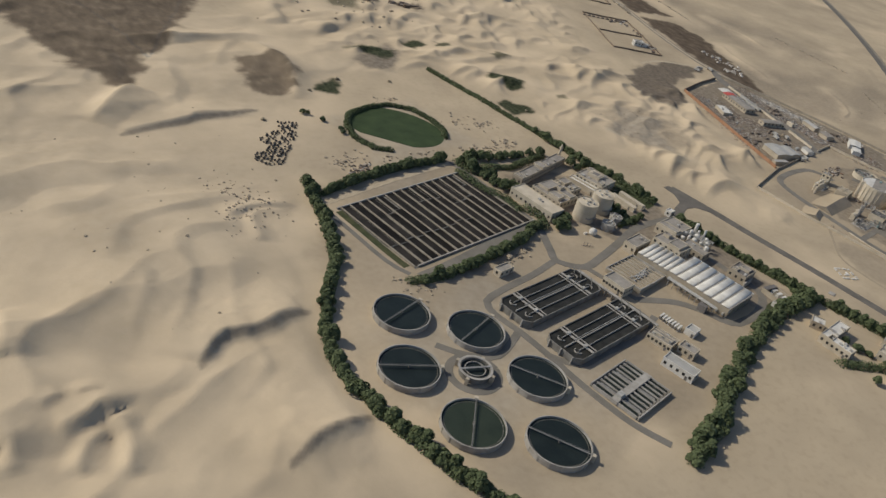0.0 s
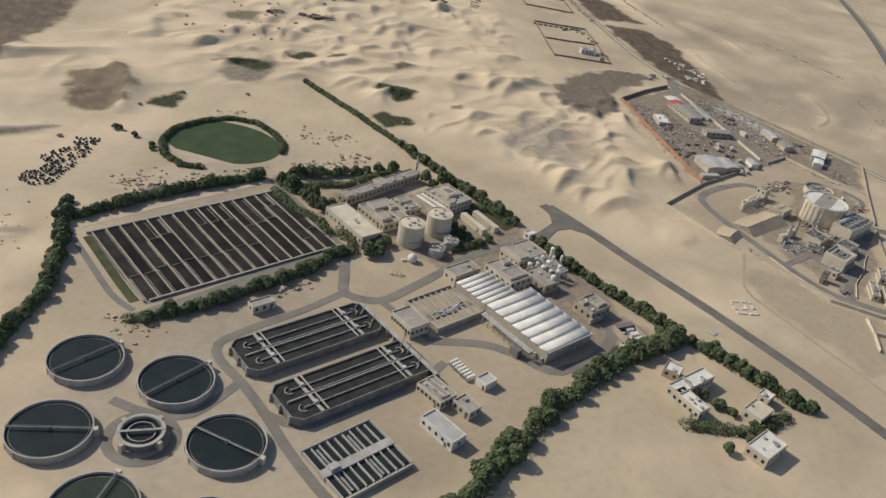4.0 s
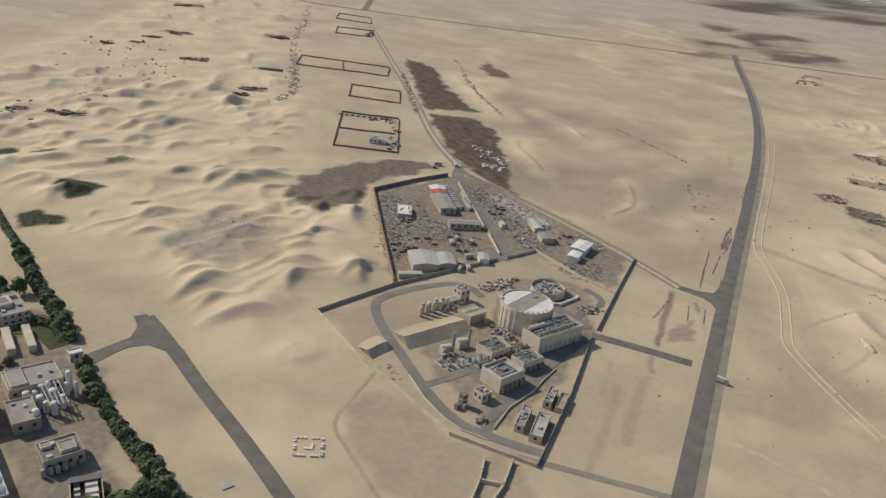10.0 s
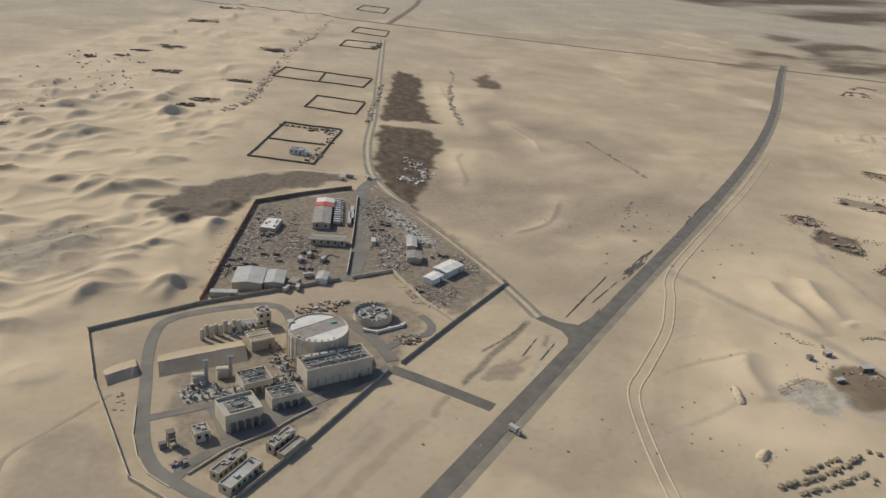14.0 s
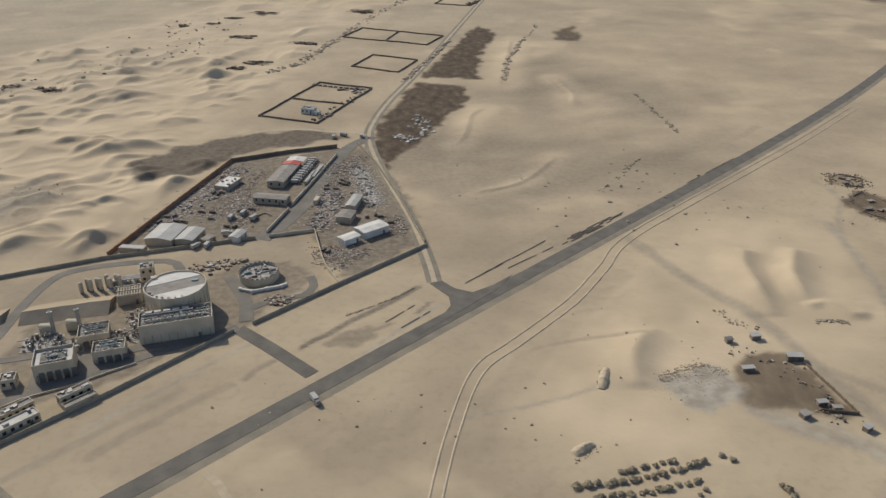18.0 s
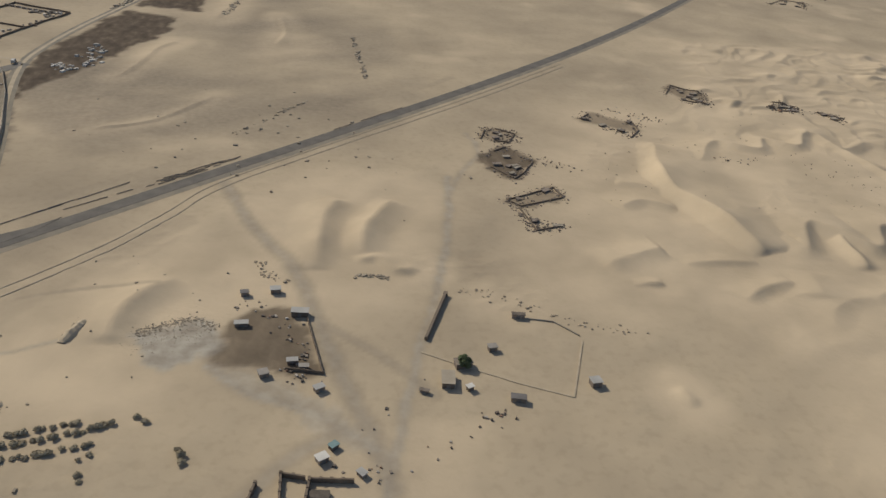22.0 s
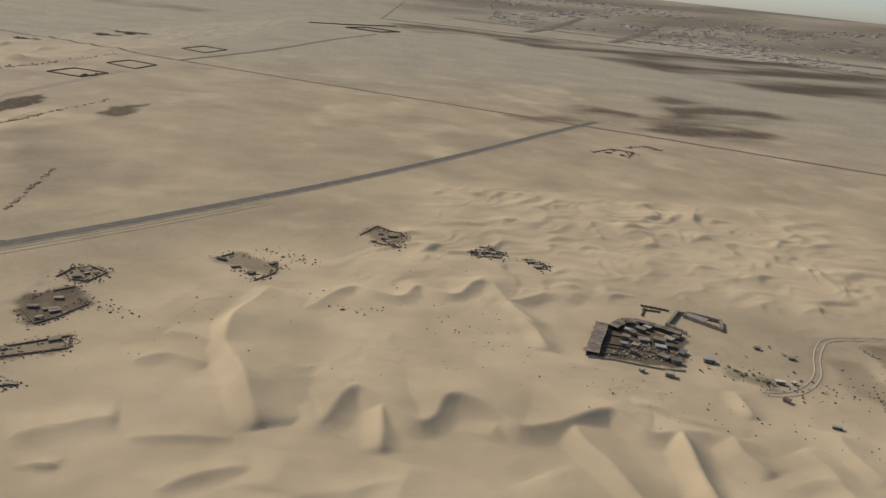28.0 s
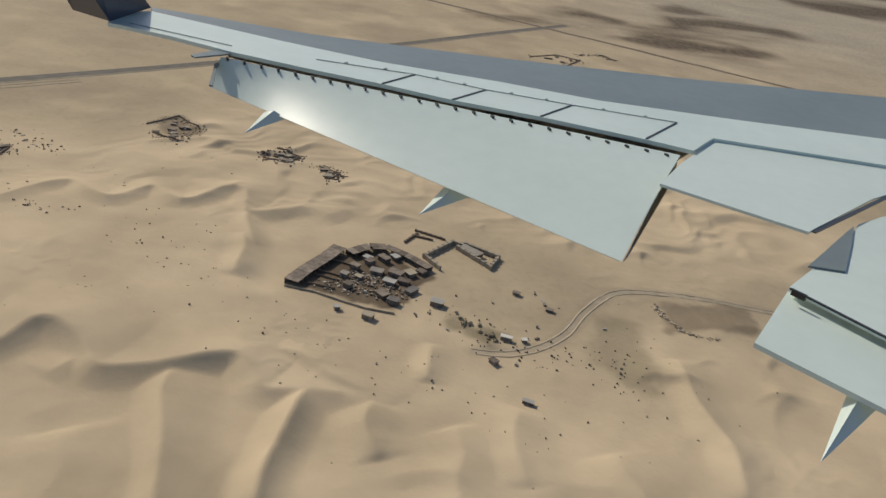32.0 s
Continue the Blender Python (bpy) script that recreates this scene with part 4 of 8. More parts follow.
# ---- trees and shrubs ----
def leaf_cloud(seed, blobs, count, size):
    rnd, g = random.Random(seed), Geo()
    for bx, by, bz, br, bh in blobs:
        for _ in range(count):
            a, u = rnd.uniform(0, 6.283), rnd.uniform(-0.35, 1)
            q = math.sqrt(1 - u * u) * rnd.uniform(0.72, 1.06)
            c = Vector((bx + math.cos(a) * q * br, by + math.sin(a) * q * br, bz + u * bh))
            n = Vector((math.cos(a) * q + rnd.uniform(-.5, .5), math.sin(a) * q + rnd.uniform(-.5, .5), u + rnd.uniform(-.2, .7))).normalized()
            e = n.orthogonal().normalized()
            w = n.cross(e)
            s = size * rnd.uniform(0.6, 1.3)
            t = rnd.uniform(0, 6.283)
            e, w = e * math.cos(t) + w * math.sin(t), w * math.cos(t) - e * math.sin(t)
            g.add([c - e * s - w * s * .6, c + e * s - w * s * .7, c + e * s * .8 + w * s * .7, c - e * s * .7 + w * s * .6 + n * s * .3], [(0, 1, 2), (0, 2, 3)])
    return g


def tree(seed, high, wide, leaf=LEAF, name="tree", many=85, leaf_size=0.42, label="dense dark green tree in a windbreak hedge", group="windbreak trees"):
    rnd = random.Random(seed)
    ob = thing(name, 0, 0, -500, 0, label, "tree", group)
    g = Geo().tube((0, 0, -0.4), (rnd.uniform(-.2, .2), rnd.uniform(-.2, .2), high * 0.45), 0.16, 7)
    for k in range(4):
        a = k * 1.57 + rnd.uniform(-.4, .4)
        g.tube((0, 0, high * 0.3), (math.cos(a) * wide * .5, math.sin(a) * wide * .5, high * 0.62), 0.08, 5)
    part("trunk", g, BARK, ob)
    blobs = [(0, 0, high * 0.58, wide * 0.62, high * 0.42)]
    for k in range(5):
        a = k * 1.257 + rnd.uniform(-.5, .5)
        r = wide * rnd.uniform(0.38, 0.62)
        blobs.append((math.cos(a) * r, math.sin(a) * r, high * rnd.uniform(0.3, 0.6), wide * rnd.uniform(.34, .5), high * rnd.uniform(.22, .36)))
    part("crown", leaf_cloud(seed, blobs, many, leaf_size), leaf, ob)
    return ob


TREES = [tree(s, h, w) for s, h, w in ((1, 4.4, 2.7), (2, 5.2, 3.0), (3, 3.6, 2.5), (4, 4.0, 3.2))]
USED = set()


def plant(kinds, x, y, size=1.0, rnd=random):
    k = rnd.randrange(len(kinds))
    m = pose(x, y, ground_z(x, y), 0, 0, rnd.uniform(0, 360))
    if id(kinds[k]) not in USED:
        USED.add(id(kinds[k]))
        kinds[k].matrix_basis = m
        return kinds[k]
    kinds[k].scale = (1, 1, 1)
    o = copy_thing(kinds[k], m)
    s = size * rnd.uniform(0.8, 1.25)
    o.scale = (s, s, s * rnd.uniform(0.85, 1.2))
    return o


def row(pts, gap, spread, size=1.0, seed=0, kinds=TREES):
    rnd = random.Random(seed)
    for (ax, ay), (bx, by) in zip(pts, pts[1:]):
        n = max(1, round(math.hypot(bx - ax, by - ay) / gap))
        for k in range(n):
            s = (k + rnd.uniform(0.1, 0.9)) / n
            plant(kinds, ax + (bx - ax) * s + rnd.uniform(-spread, spread), ay + (by - ay) * s + rnd.uniform(-spread, spread), size, rnd)


row([(149, 290), (147, 268), (144, 247), (138, 226), (127, 206), (118, 187), (114, 168), (116, 153), (120, 141), (127, 126), (132, 110), (139, 98), (150, 84)], 2.5, 1.3, 0.98, 1)
row([(152, 277), (178, 288), (202, 296), (233, 302)], 3.0, 1.0, 1.0, 2)
row([(314, 330), (318, 305), (326, 279), (336, 243)], 2.5, 1.5, 0.98, 4)
row([(339, 226), (343, 205), (349, 186), (357, 166), (361, 150)], 2.8, 0.9, 0.95, 5)
row([(360, 150), (341, 148), (322, 143), (303, 136), (284, 127), (262, 115), (240, 100), (215, 88)], 2.3, 2.6, 1.15, 6)
row([(364, 148), (371, 133), (376, 117), (382, 102)], 2.5, 1.6, 1.0, 7)
row([(248, 234), (228, 222), (202, 213), (185, 206), (166, 205)], 3.0, 1.4, 0.95, 8)
row([(240, 300), (246, 290), (252, 272), (258, 256)], 3.4, 2.2, 1.1, 9)
row([(246, 303), (262, 300), (280, 300), (300, 302)], 3.2, 1.3, 0.95, 10)
row([(268, 236), (264, 232), (258, 229)], 3.0, 1.6, 1.1, 11)
row([(302, 246), (308, 238), (310, 226), (318, 236)], 6.0, 1.5, 0.8, 12)
row([(308, 288), (316, 282)], 3.5, 1.5, 1.1, 13)
row([(344, 120), (350, 112), (356, 98), (336, 96)], 4.5, 3.0, 0.8, 14)
def hedge(pts, wide, high, label, seed):
    rnd, blobs = random.Random(seed), []
    for (ax, ay), (bx, by) in zip(pts, pts[1:]):
        n = round(math.hypot(bx - ax, by - ay) / (wide * 0.6))
        for k in range(n):
            x, y = ax + (bx - ax) * k / n + rnd.gauss(0, .15), ay + (by - ay) * k / n + rnd.gauss(0, .15)
            blobs.append((x, y, ground_z(x, y) + 0.1, wide * rnd.uniform(.85, 1.3), high * rnd.uniform(.8, 1.3)))
    ob = new("hedge", leaf_cloud(seed, blobs, 100, 0.34).mesh("hedge", LEAF))
    tagged(ob, label, "hedge", kind="stuff")


for pts, wide, high in (([(149, 290), (144, 247), (138, 226), (127, 206), (118, 187), (114, 168), (120, 141), (132, 110), (150, 84)], 2.3, 2.8), ([(152, 277), (178, 288), (202, 296), (233, 302)], 2.0, 2.6), ([(314, 330), (326, 279), (336, 243)], 2.4, 2.8), ([(339, 226), (349, 186), (361, 150)], 2.1, 2.6), ([(360, 150), (322, 143), (284, 127), (240, 100), (215, 88)], 3.6, 3.4), ([(364, 148), (376, 117), (382, 102)], 2.8, 2.8), ([(202, 213), (228, 222), (248, 234)], 1.9, 2.2)):
    hedge(pts, wide, high, "continuous dark green undergrowth of a windbreak", round(pts[0][1]))
for pts, wide, high in (([(240, 298), (243, 287), (251, 284)], 3.0, 2.6), ([(252, 292), (268, 289), (283, 295), (299, 300)], 2.4, 2.4), ([(235, 289), (239, 271), (247, 259), (248, 247)], 2.6, 2.2), ([(252, 249), (256, 242), (252, 232), (246, 234)], 2.8, 2.8), ([(301, 242), (307, 233), (297, 227), (313, 231)], 2.2, 2.0), ([(268, 282), (262, 272), (264, 262)], 1.4, 1.4), ([(164, 206), (177, 206), (193, 211), (202, 214)], 2.4, 1.8), ([(322, 262), (330, 256), (334, 244)], 2.4, 2.2), ([(336, 150), (352, 152), (358, 162)], 2.0, 2.0), ([(330, 110), (352, 100), (372, 104)], 2.6, 2.4)):
    hedge(pts, wide, high, "dense dark green shrubbery between works buildings", round(pts[0][0]))
hedge([(287, 421), (302, 372), (314, 330)], 1.8, 2.0, "narrow straight clipped green hedge between sand and dunes", 3)
hedge([(207, 315), (199, 318), (193, 330), (194, 345), (202, 358), (216, 366), (231, 369), (244, 362), (250, 348), (251, 334), (247, 325)], 1.9, 1.9, "low dark green hedge round an irrigated field", 15)
row([(186, 331), (189, 338), (176, 360), (168, 365)], 9, 1.2, 0.6, 17)
SHRUBS = [tree(20 + k, h, w, BUSH, "shrub", 130, 0.16, "low dusty grey-brown desert shrub on sand", "desert shrubs") for k, (h, w) in enumerate(((1.4, 1.6), (1.1, 1.9), (1.5, 1.4)))]
row([(651, 121), (667, 123), (682, 127), (691, 131)], 1.9, 0.45, 0.7, 21, SHRUBS)
row([(655, 117), (673, 119), (688, 123)], 1.9, 0.45, 0.7, 22, SHRUBS)
row([(663, 126), (682, 131)], 2.0, 0.5, 0.7, 23, SHRUBS)
row([(686, 122), (685, 109)], 3.0, 1.4, 0.65, 24, SHRUBS)
row([(694, 132), (698, 131)], 2.5, 0.8, 0.8, 25, SHRUBS)
row([(708, 122), (709, 113)], 3.5, 0.8, 0.8, 26, SHRUBS)
row([(1101, 279), (1110, 272), (1116, 268)], 1.6, 2.4, 0.6, 27, SHRUBS)
row([(150, 352), (162, 372), (210, 404), (280, 392), (330, 352)], 40, 4.0, 0.9, 32, SHRUBS)


# ---- sewage works ----
A = 15.0
CA, SA_ = math.cos(radians(A)), math.sin(radians(A))


def clarifier(x, y, r, water, swing, label, bridge_mat=CONCDARK):
    ob = thing("clarifier_tank", x, y, 0, A, label, "tank", "round clarifier tanks")
    part("tank_wall", Geo().ring(0, 0, -0.3, 2.6, r - 0.35, r, 72), CONCRETE, ob)
    part("launder", Geo().ring(0, 0, 1.7, 1.85, r - 1.3, r - 1.15, 72), CONCDARK, ob)
    part("water", Geo().cyl(0, 0, 0.2, 1.75, r - 0.36, 72), water, ob, "still dark water")
    part("centre_column", Geo().cyl(0, 0, 1.7, 2.95, 0.42, 16), CONCDARK, ob)
    # bridge_mat: the darker concrete paints a bridge as shaded, the pale one as lit
    bridge = part("bridge", Geo().box(0, 0, 2.65, 2 * r - 0.2, 0.42, 0.12, swing), bridge_mat, ob, "narrow steel walkway bridge")
    c, s = math.cos(radians(swing)), math.sin(radians(swing))
    for q in (-0.24, 0.24):
        part("handrail", Geo().box(-s * q, c * q, 3.0, 2 * r - 0.4, 0.04, 0.12, swing), STEEL, bridge)
    part("control_box", Geo().box(c * (r + 0.7), s * (r + 0.7), 0, 1.2, 1.5, 2.8, swing), CREAM, ob)
    for k in range(16):
        a = 2 * math.pi * k / 16
        part("rib", Geo().box(math.cos(a) * (r + 0.08), math.sin(a) * (r + 0.08), -0.2, 0.2, 0.5, 2.6, math.degrees(a)), CONCRETE, ob)
    return ob


LAB = "round concrete clarifier tank full of dark water"
clarifier(149.4, 186.5, 11.3, WATER, 10, LAB)
clarifier(174.0, 170.1, 11.5, WATER, 12, LAB)
clarifier(138.2, 157.9, 11.5, WATER, -32, LAB)
clarifier(183.2, 140.2, 11.4, WATER, -62, LAB, CONCRETE)
clarifier(147.0, 127.0, 11.5, GREENWATER, 40, "round concrete clarifier tank full of greenish water")
clarifier(171.8, 110.9, 11.6, WATER, -65, LAB, CONCRETE)
ob = thing("thickener_tank", 161.4, 150.1, 0, A, "small round concrete splitter tank with walkways", "tank")
part("tank_wall", Geo().ring(0, 0, -0.3, 3.0, 5.4, 5.8, 48), CONCDARK, ob)
part("inner_ring", Geo().ring(0, 0, 0.5, 2.6, 3.7, 3.95, 48), CONCRETE, ob)
part("water", Geo().cyl(0, 0, 0.2, 2.0, 5.4, 48), WATER, ob)
part("walkway", Geo().box(0, 0, 3.0, 12.4, 0.8, 0.25, -25), STEEL, ob)
part("walkway_ring", Geo().ring(0, 0, 3.0, 3.15, 5.7, 6.6, 48), CONCRETE, ob)
for a in (20, 110, 200, 290):
    part("stair_box", Geo().box(math.cos(radians(a)) * 6.9, math.sin(radians(a)) * 6.9, 0, 1.6, 1.3, 3.0, a), BEIGE, ob)
ribbon("service_road", [(161.4 + 9.4 * math.cos(a * 0.524), 150.1 + 9.4 * math.sin(a * 0.524)) for a in range(13)], 3.2, DUSTY, "ring of dusty grey service road round the splitter tank", lift=0.09, close=1.5)


def drying_beds():
    ob = thing("drying_beds", 202.5, 251.5, 0, 17.0, "grid of black sludge drying beds between pale concrete walls", "drying beds")
    L, W, n = 82.0, 51.0, 15
    part("floor", Geo().box(0, 0, -0.4, L + 2, W + 2, 0.5), CONCDARK, ob)
    w = L / n
    rnd = random.Random(5)
    wall = Geo().box(0, 0, 0, 0.5, W, 0.8).mesh("bed_wall", WALLTAN)
    cross = Geo().box(0, 0, 0, w - 0.6, 0.22, 0.5).mesh("cross_wall", CONCDARK)
    skew = lambda y: -0.035 * y
    for k in range(n + 1):
        piece("bed_wall", wall, ob, -L / 2 + k * w, 0, 0.1, -2)
    for k in range(n):
        x = -L / 2 + (k + 0.5) * w
        cuts = sorted([-W / 2, W / 2] + [c + rnd.uniform(-1, 1) for c in rnd.choice([(-9, ), (-9, 12), (5, ), (-14, 14), (-9, )])])
        for a, b in zip(cuts, cuts[1:]):
            part("bed", Geo().box(x + skew((a + b) / 2), (a + b) / 2, 0.1, w - 0.5, b - a - 0.4, rnd.uniform(0.10, 0.30), -2), SLUDGE, ob)
            if b < W / 2:
                piece("cross_wall", cross, ob, x + skew(b), b, 0.1, -2)
    part("end_wall", Geo().box(1.0, -W / 2 - 0.3, 0, L, 0.6, 0.9), CONCRETE, ob)
    part("end_wall", Geo().box(-1.0, W / 2 + 0.3, 0, L, 0.6, 0.9), CONCRETE, ob)


drying_beds()
ribbon("service_road", [(170, 208), (186, 213), (210, 222), (232, 230), (249, 236)], 6.0, DUSTY, "grey service road beside the drying beds", lift=0.1)
ribbon("service_road", [(251, 233), (246, 256), (241, 280), (236, 300)], 3.6, DUSTY, "grey service road beside the drying beds", lift=0.12)
ribbon("service_road", [(148, 268), (158, 272), (190, 284), (236, 299)], 3.0, RUT, "sandy service road above the drying beds", lift=0.08)
ribbon("service_road", [(148, 270), (153, 250), (160, 222), (166, 211)], 2.4, DUSTY, "grey service road beside the drying beds", lift=0.1)
ribbon("lawn", [(155, 262), (159, 246), (164, 226), (167, 216)], 3.4, LAWN, "narrow strip of green grass beside the drying beds", "grass", 0.12)
ribbon("service_road", [(250, 234), (243, 214), (241, 206), (252, 199), (266, 204), (283, 212), (303, 222), (320, 226), (338, 228)], 4.2, DUSTY, "curving grey service road through the works", lift=0.11)
ribbon("service_road", [(241, 207), (222, 199), (203, 193), (190, 187), (189, 178), (193, 167), (197, 150), (200, 133), (206, 112), (214, 98)], 3.4, DUSTY, "grey service road round the aeration tanks", lift=0.09)
ribbon("service_road", [(155, 168), (164, 160), (176, 156), (192, 166)], 3.2, DUSTY, "grey service road between the round tanks", lift=0.1)
ribbon("service_road", [(196, 152), (206, 143), (222, 146), (244, 150), (262, 160)], 3.2, DUSTY, "grey service road beside the aeration tanks", lift=0.1)
ribbon("service_road", [(262, 172), (280, 166), (289, 158), (297, 147), (306, 146), (322, 151), (334, 162), (330, 186), (326, 214)], 4.2, DUSTY, "grey service road round the barrel-roofed hall", lift=0.1)
ribbon("service_road", [(252, 200), (256, 190), (262, 172)], 3.0, DUSTY, "grey service road", lift=0.12)


def ditch(x, y, L, W):
    ob = thing("aeration_tank", x, y, 0, 14.5, "long concrete aeration ditch of dark water with curved guide walls", "tank", "aeration tanks")
    h, ch = 3.2, 2.6
    out = [(-L / 2 + ch, -W / 2), (L / 2 - ch, -W / 2), (L / 2, -W / 2 + ch), (L / 2, W / 2 - ch), (L / 2 - ch, W / 2), (-L / 2 + ch, W / 2), (-L / 2, W / 2 - ch), (-L / 2, -W / 2 + ch)]
    part("basin", Geo().prism(out, -0.3, h - 0.9), CONCDARK, ob)
    part("water", Geo().prism([(a * 0.985, b * 0.96) for a, b in out], h - 0.9, h - 0.6), DITCH, ob, "dark churning water")
    for (ax, ay), (bx, by) in zip(out, out[1:] + out[:1]):
        part("rim_wall", Geo().box((ax + bx) / 2, (ay + by) / 2, 0, math.hypot(bx - ax, by - ay), 0.32, h, math.degrees(math.atan2(by - ay, bx - ax))), CONCDARK, ob)
    for q, wide in ((0.0, 0.36), (-W / 4, 0.2), (W / 4, 0.2)):
        part("channel_wall", Geo().box(0, q, 0.5, L - (4 if q == 0 else 11), wide, h - 0.45), CONCRETE, ob)
    for sx in (-1, 1):
        for q in (-W / 4, W / 4):
            part("guide_wall", Geo().ring(sx * (L / 2 - 5.4), q, 1.0, h - 0.1, 1.5, 1.72, 16, 90 if sx < 0 else -90, 270 if sx < 0 else 90), CONCRETE, ob)
            bridge = part("bridge", Geo().box(sx * (L / 2 - 9.5), q, h, 1.1, W / 2 - 0.3, 0.25), CONCRETE, ob, "pale concrete access bridge")
            part("aerator", Geo().box(sx * (L / 2 - 9.5), q, h + 0.2, 1.3, 1.3, 0.8), PIPE, bridge)
            part("bridge", Geo().box(sx * (L / 2 - 11.6), q, h, 0.5, W / 2 - 0.3, 0.2), CONCRETE, ob)
    for k in range(3):
        part("buttress", Geo().box(-L / 2 - 0.5, -W / 2 + W * (k + .5) / 3, 0, 1.0, 0.5, h, 0, 0.8), CONCRETE, ob)
    part("pipe", Geo().tube((-L / 2 + 8, 0.6, h + 0.3), (L / 2 - 8, 0.6, h + 0.3), 0.11), PIPE, ob)
    for q in (-0.16, 0.2, 0.42):
        part("walkway", Geo().box(L / 2 - 1.4 + q * 0, W * q, h, 6.0, 0.35, 0.2, 38), CONCDARK, ob)


ditch(219.5, 181.5, 52, 17.5)
ditch(227.3, 157.0, 53, 17.5)
ob = thing("walkway", 249, 173, 0, -75, "long raised pipe gallery at the end of the aeration tanks", "gallery")
part("deck", Geo().box(0, 0, 3.0, 44, 1.6, 0.3), CONCRETE, ob)
part("pipe", Geo().tube((-22, 1.3, 1.6), (22, 1.3, 1.6), 0.5, 10), PIPE, ob)
for k in range(12):
    part("post", Geo().box(-21 + 3.8 * k, 0, -0.1, 0.4, 1.2, 3.1), CONCRETE, ob)


def channels(x, y, ang, L, W, n, h):
    ob = thing("settling_channels", x, y, 0, ang, "two banks of narrow concrete settling channels", "tank")
    part("basin", Geo().box(0, 0, -0.3, L, W, 0.9), CONCDARK, ob)
    for sy in (-1, 1):
        part("bank", Geo().box(0, sy * W / 4, 0.5, L - 0.6, W / 2 - 3.2, 0.5), WATER, ob, "dark water")
        for k in range(n + 1):
            part("channel_wall", Geo().box(-L / 2 + L * k / n, sy * (W / 4 + 0.4), 0.2, 0.38, W / 2 - 2.4, h), CONCRETE, ob)
        for k in range(n):
            if k % 4 == 1:
                part("scraper", Geo().box(-L / 2 + L * (k + .5) / n, sy * W / 4, 0.5, 0.7, W / 2 - 3.6, h * 0.5), STEEL, ob)
    part("deck", Geo().box(0, 0, 0.3, L + 1, 3.0, h), CONCRETE, ob)
    part("machine", Geo().box(-L * 0.35, 0, h + 0.3, 3.0, 2.2, 1.4), PIPE, ob)
    part("side_wall", Geo().box(0, -W / 2, 0, L, 0.5, h + 0.2), CONCRETE, ob)
    part("side_wall", Geo().box(0, W / 2, 0, L, 0.5, h + 0.2), CONCRETE, ob)


channels(217.7, 125.3, 17, 24.5, 21.5, 9, 1.5)


WALLS = {}


def roof_tiers(ob, L, W, h, tiers, wall=CREAM):
    """Raised roof blocks: place and size as shares of the roof, and height."""
    for a, b, sx, sy, up in tiers:
        sx, sy = sx * L, sy * W
        block = part("roof_block", Geo().box(a * L, b * W, h + 0.05, sx, sy, up), wall, ob)
        part("block_roof", Geo().box(a * L, b * W, h + 0.05 + up, sx - 0.5, sy - 0.5, 0.05), ROOFGREY, block)
        for p, q, u, v in ((0, sy / 2 - .1, sx, .2), (0, -sy / 2 + .1, sx, .2), (sx / 2 - .1, 0, .2, sy - .4), (-sx / 2 + .1, 0, .2, sy - .4)):
            part("coping", Geo().box(a * L + p, b * W + q, h + 0.05 + up, u, v, 0.3), wall, block)



def building(name, x, y, L, W, ang, h, wall=CREAM, roof=ROOFGREY, label="", category="building", rows=1, gap=2.6, units=3, gable=0.0, group="", seed=0, parapet=0.5):
    """A walled building with a parapet or a pitched roof, windows on every side and small plant on its roof."""
    rnd = random.Random(seed + int(x * 7 + y))
    ob = thing(name, x, y, ground_z(x, y), ang, label, category, group)
    part("wall", Geo().box(0, 0, -0.6, L, W, h + 0.6), wall, ob)
    if gable:
        part("roof", Geo().gable(0, 0, h, L, W, gable), roof, ob)
        part("gable_wall", Geo().add([(-L / 2, -W / 2, h), (-L / 2, W / 2, h), (-L / 2, 0, h + gable), (L / 2, -W / 2, h), (L / 2, W / 2, h), (L / 2, 0, h + gable)], [(0, 2, 1), (3, 4, 5), (0, 3, 5, 2), (1, 2, 5, 4)]), wall, ob)
    else:
        part("roof", Geo().box(0, 0, h, L - 0.5, W - 0.5, 0.06), roof, ob)
        if parapet:
            for a, b, sx, sy in ((0, W / 2 - .12, L, .24), (0, -W / 2 + .12, L, .24), (L / 2 - .12, 0, .24, W - .48), (-L / 2 + .12, 0, .24, W - .48)):
                part("parapet", Geo().box(a, b, h, sx, sy, parapet), wall, ob)
        for k in range(units):
            s = rnd.uniform(0.6, 1.5)
            part("roof_unit", Geo().box(rnd.uniform(-.38, .38) * L, rnd.uniform(-.36, .36) * W, h + 0.06, s * rnd.uniform(.8, 1.6), s, rnd.uniform(.4, 1.0)), rnd.choice((PIPE, STEEL, CONCRETE)), ob)
    floors = max(1, rows)
    pane_key = "pane%d" % int(h / floors * 10)
    if pane_key not in WALLS:
        WALLS[pane_key] = Geo().box(0, 0, 0, 1.1, 0.1, min(1.3, h / floors * 0.42)).mesh("window", GLASSDARK)
    for f in range(rows):
        z = h * (f + 0.42) / floors
        for length, off, turn in ((L, -W / 2, 0), (L, W / 2, 180), (W, -L / 2, -90), (W, L / 2, 90)):
            n = int((length - 1) / gap)
            for k in range(n):
                d = -length / 2 + (k + 0.5) * length / n
                if turn in (0, 180):
                    piece("window", WALLS[pane_key], ob, d, off, z)
                else:
                    piece("window", WALLS[pane_key], ob, off, d, z, 90)
    part("door", Geo().box(L * 0.3, -W / 2, -0.1, 1.0, 0.14, 2.0), ROOFDARK, ob)
    return ob


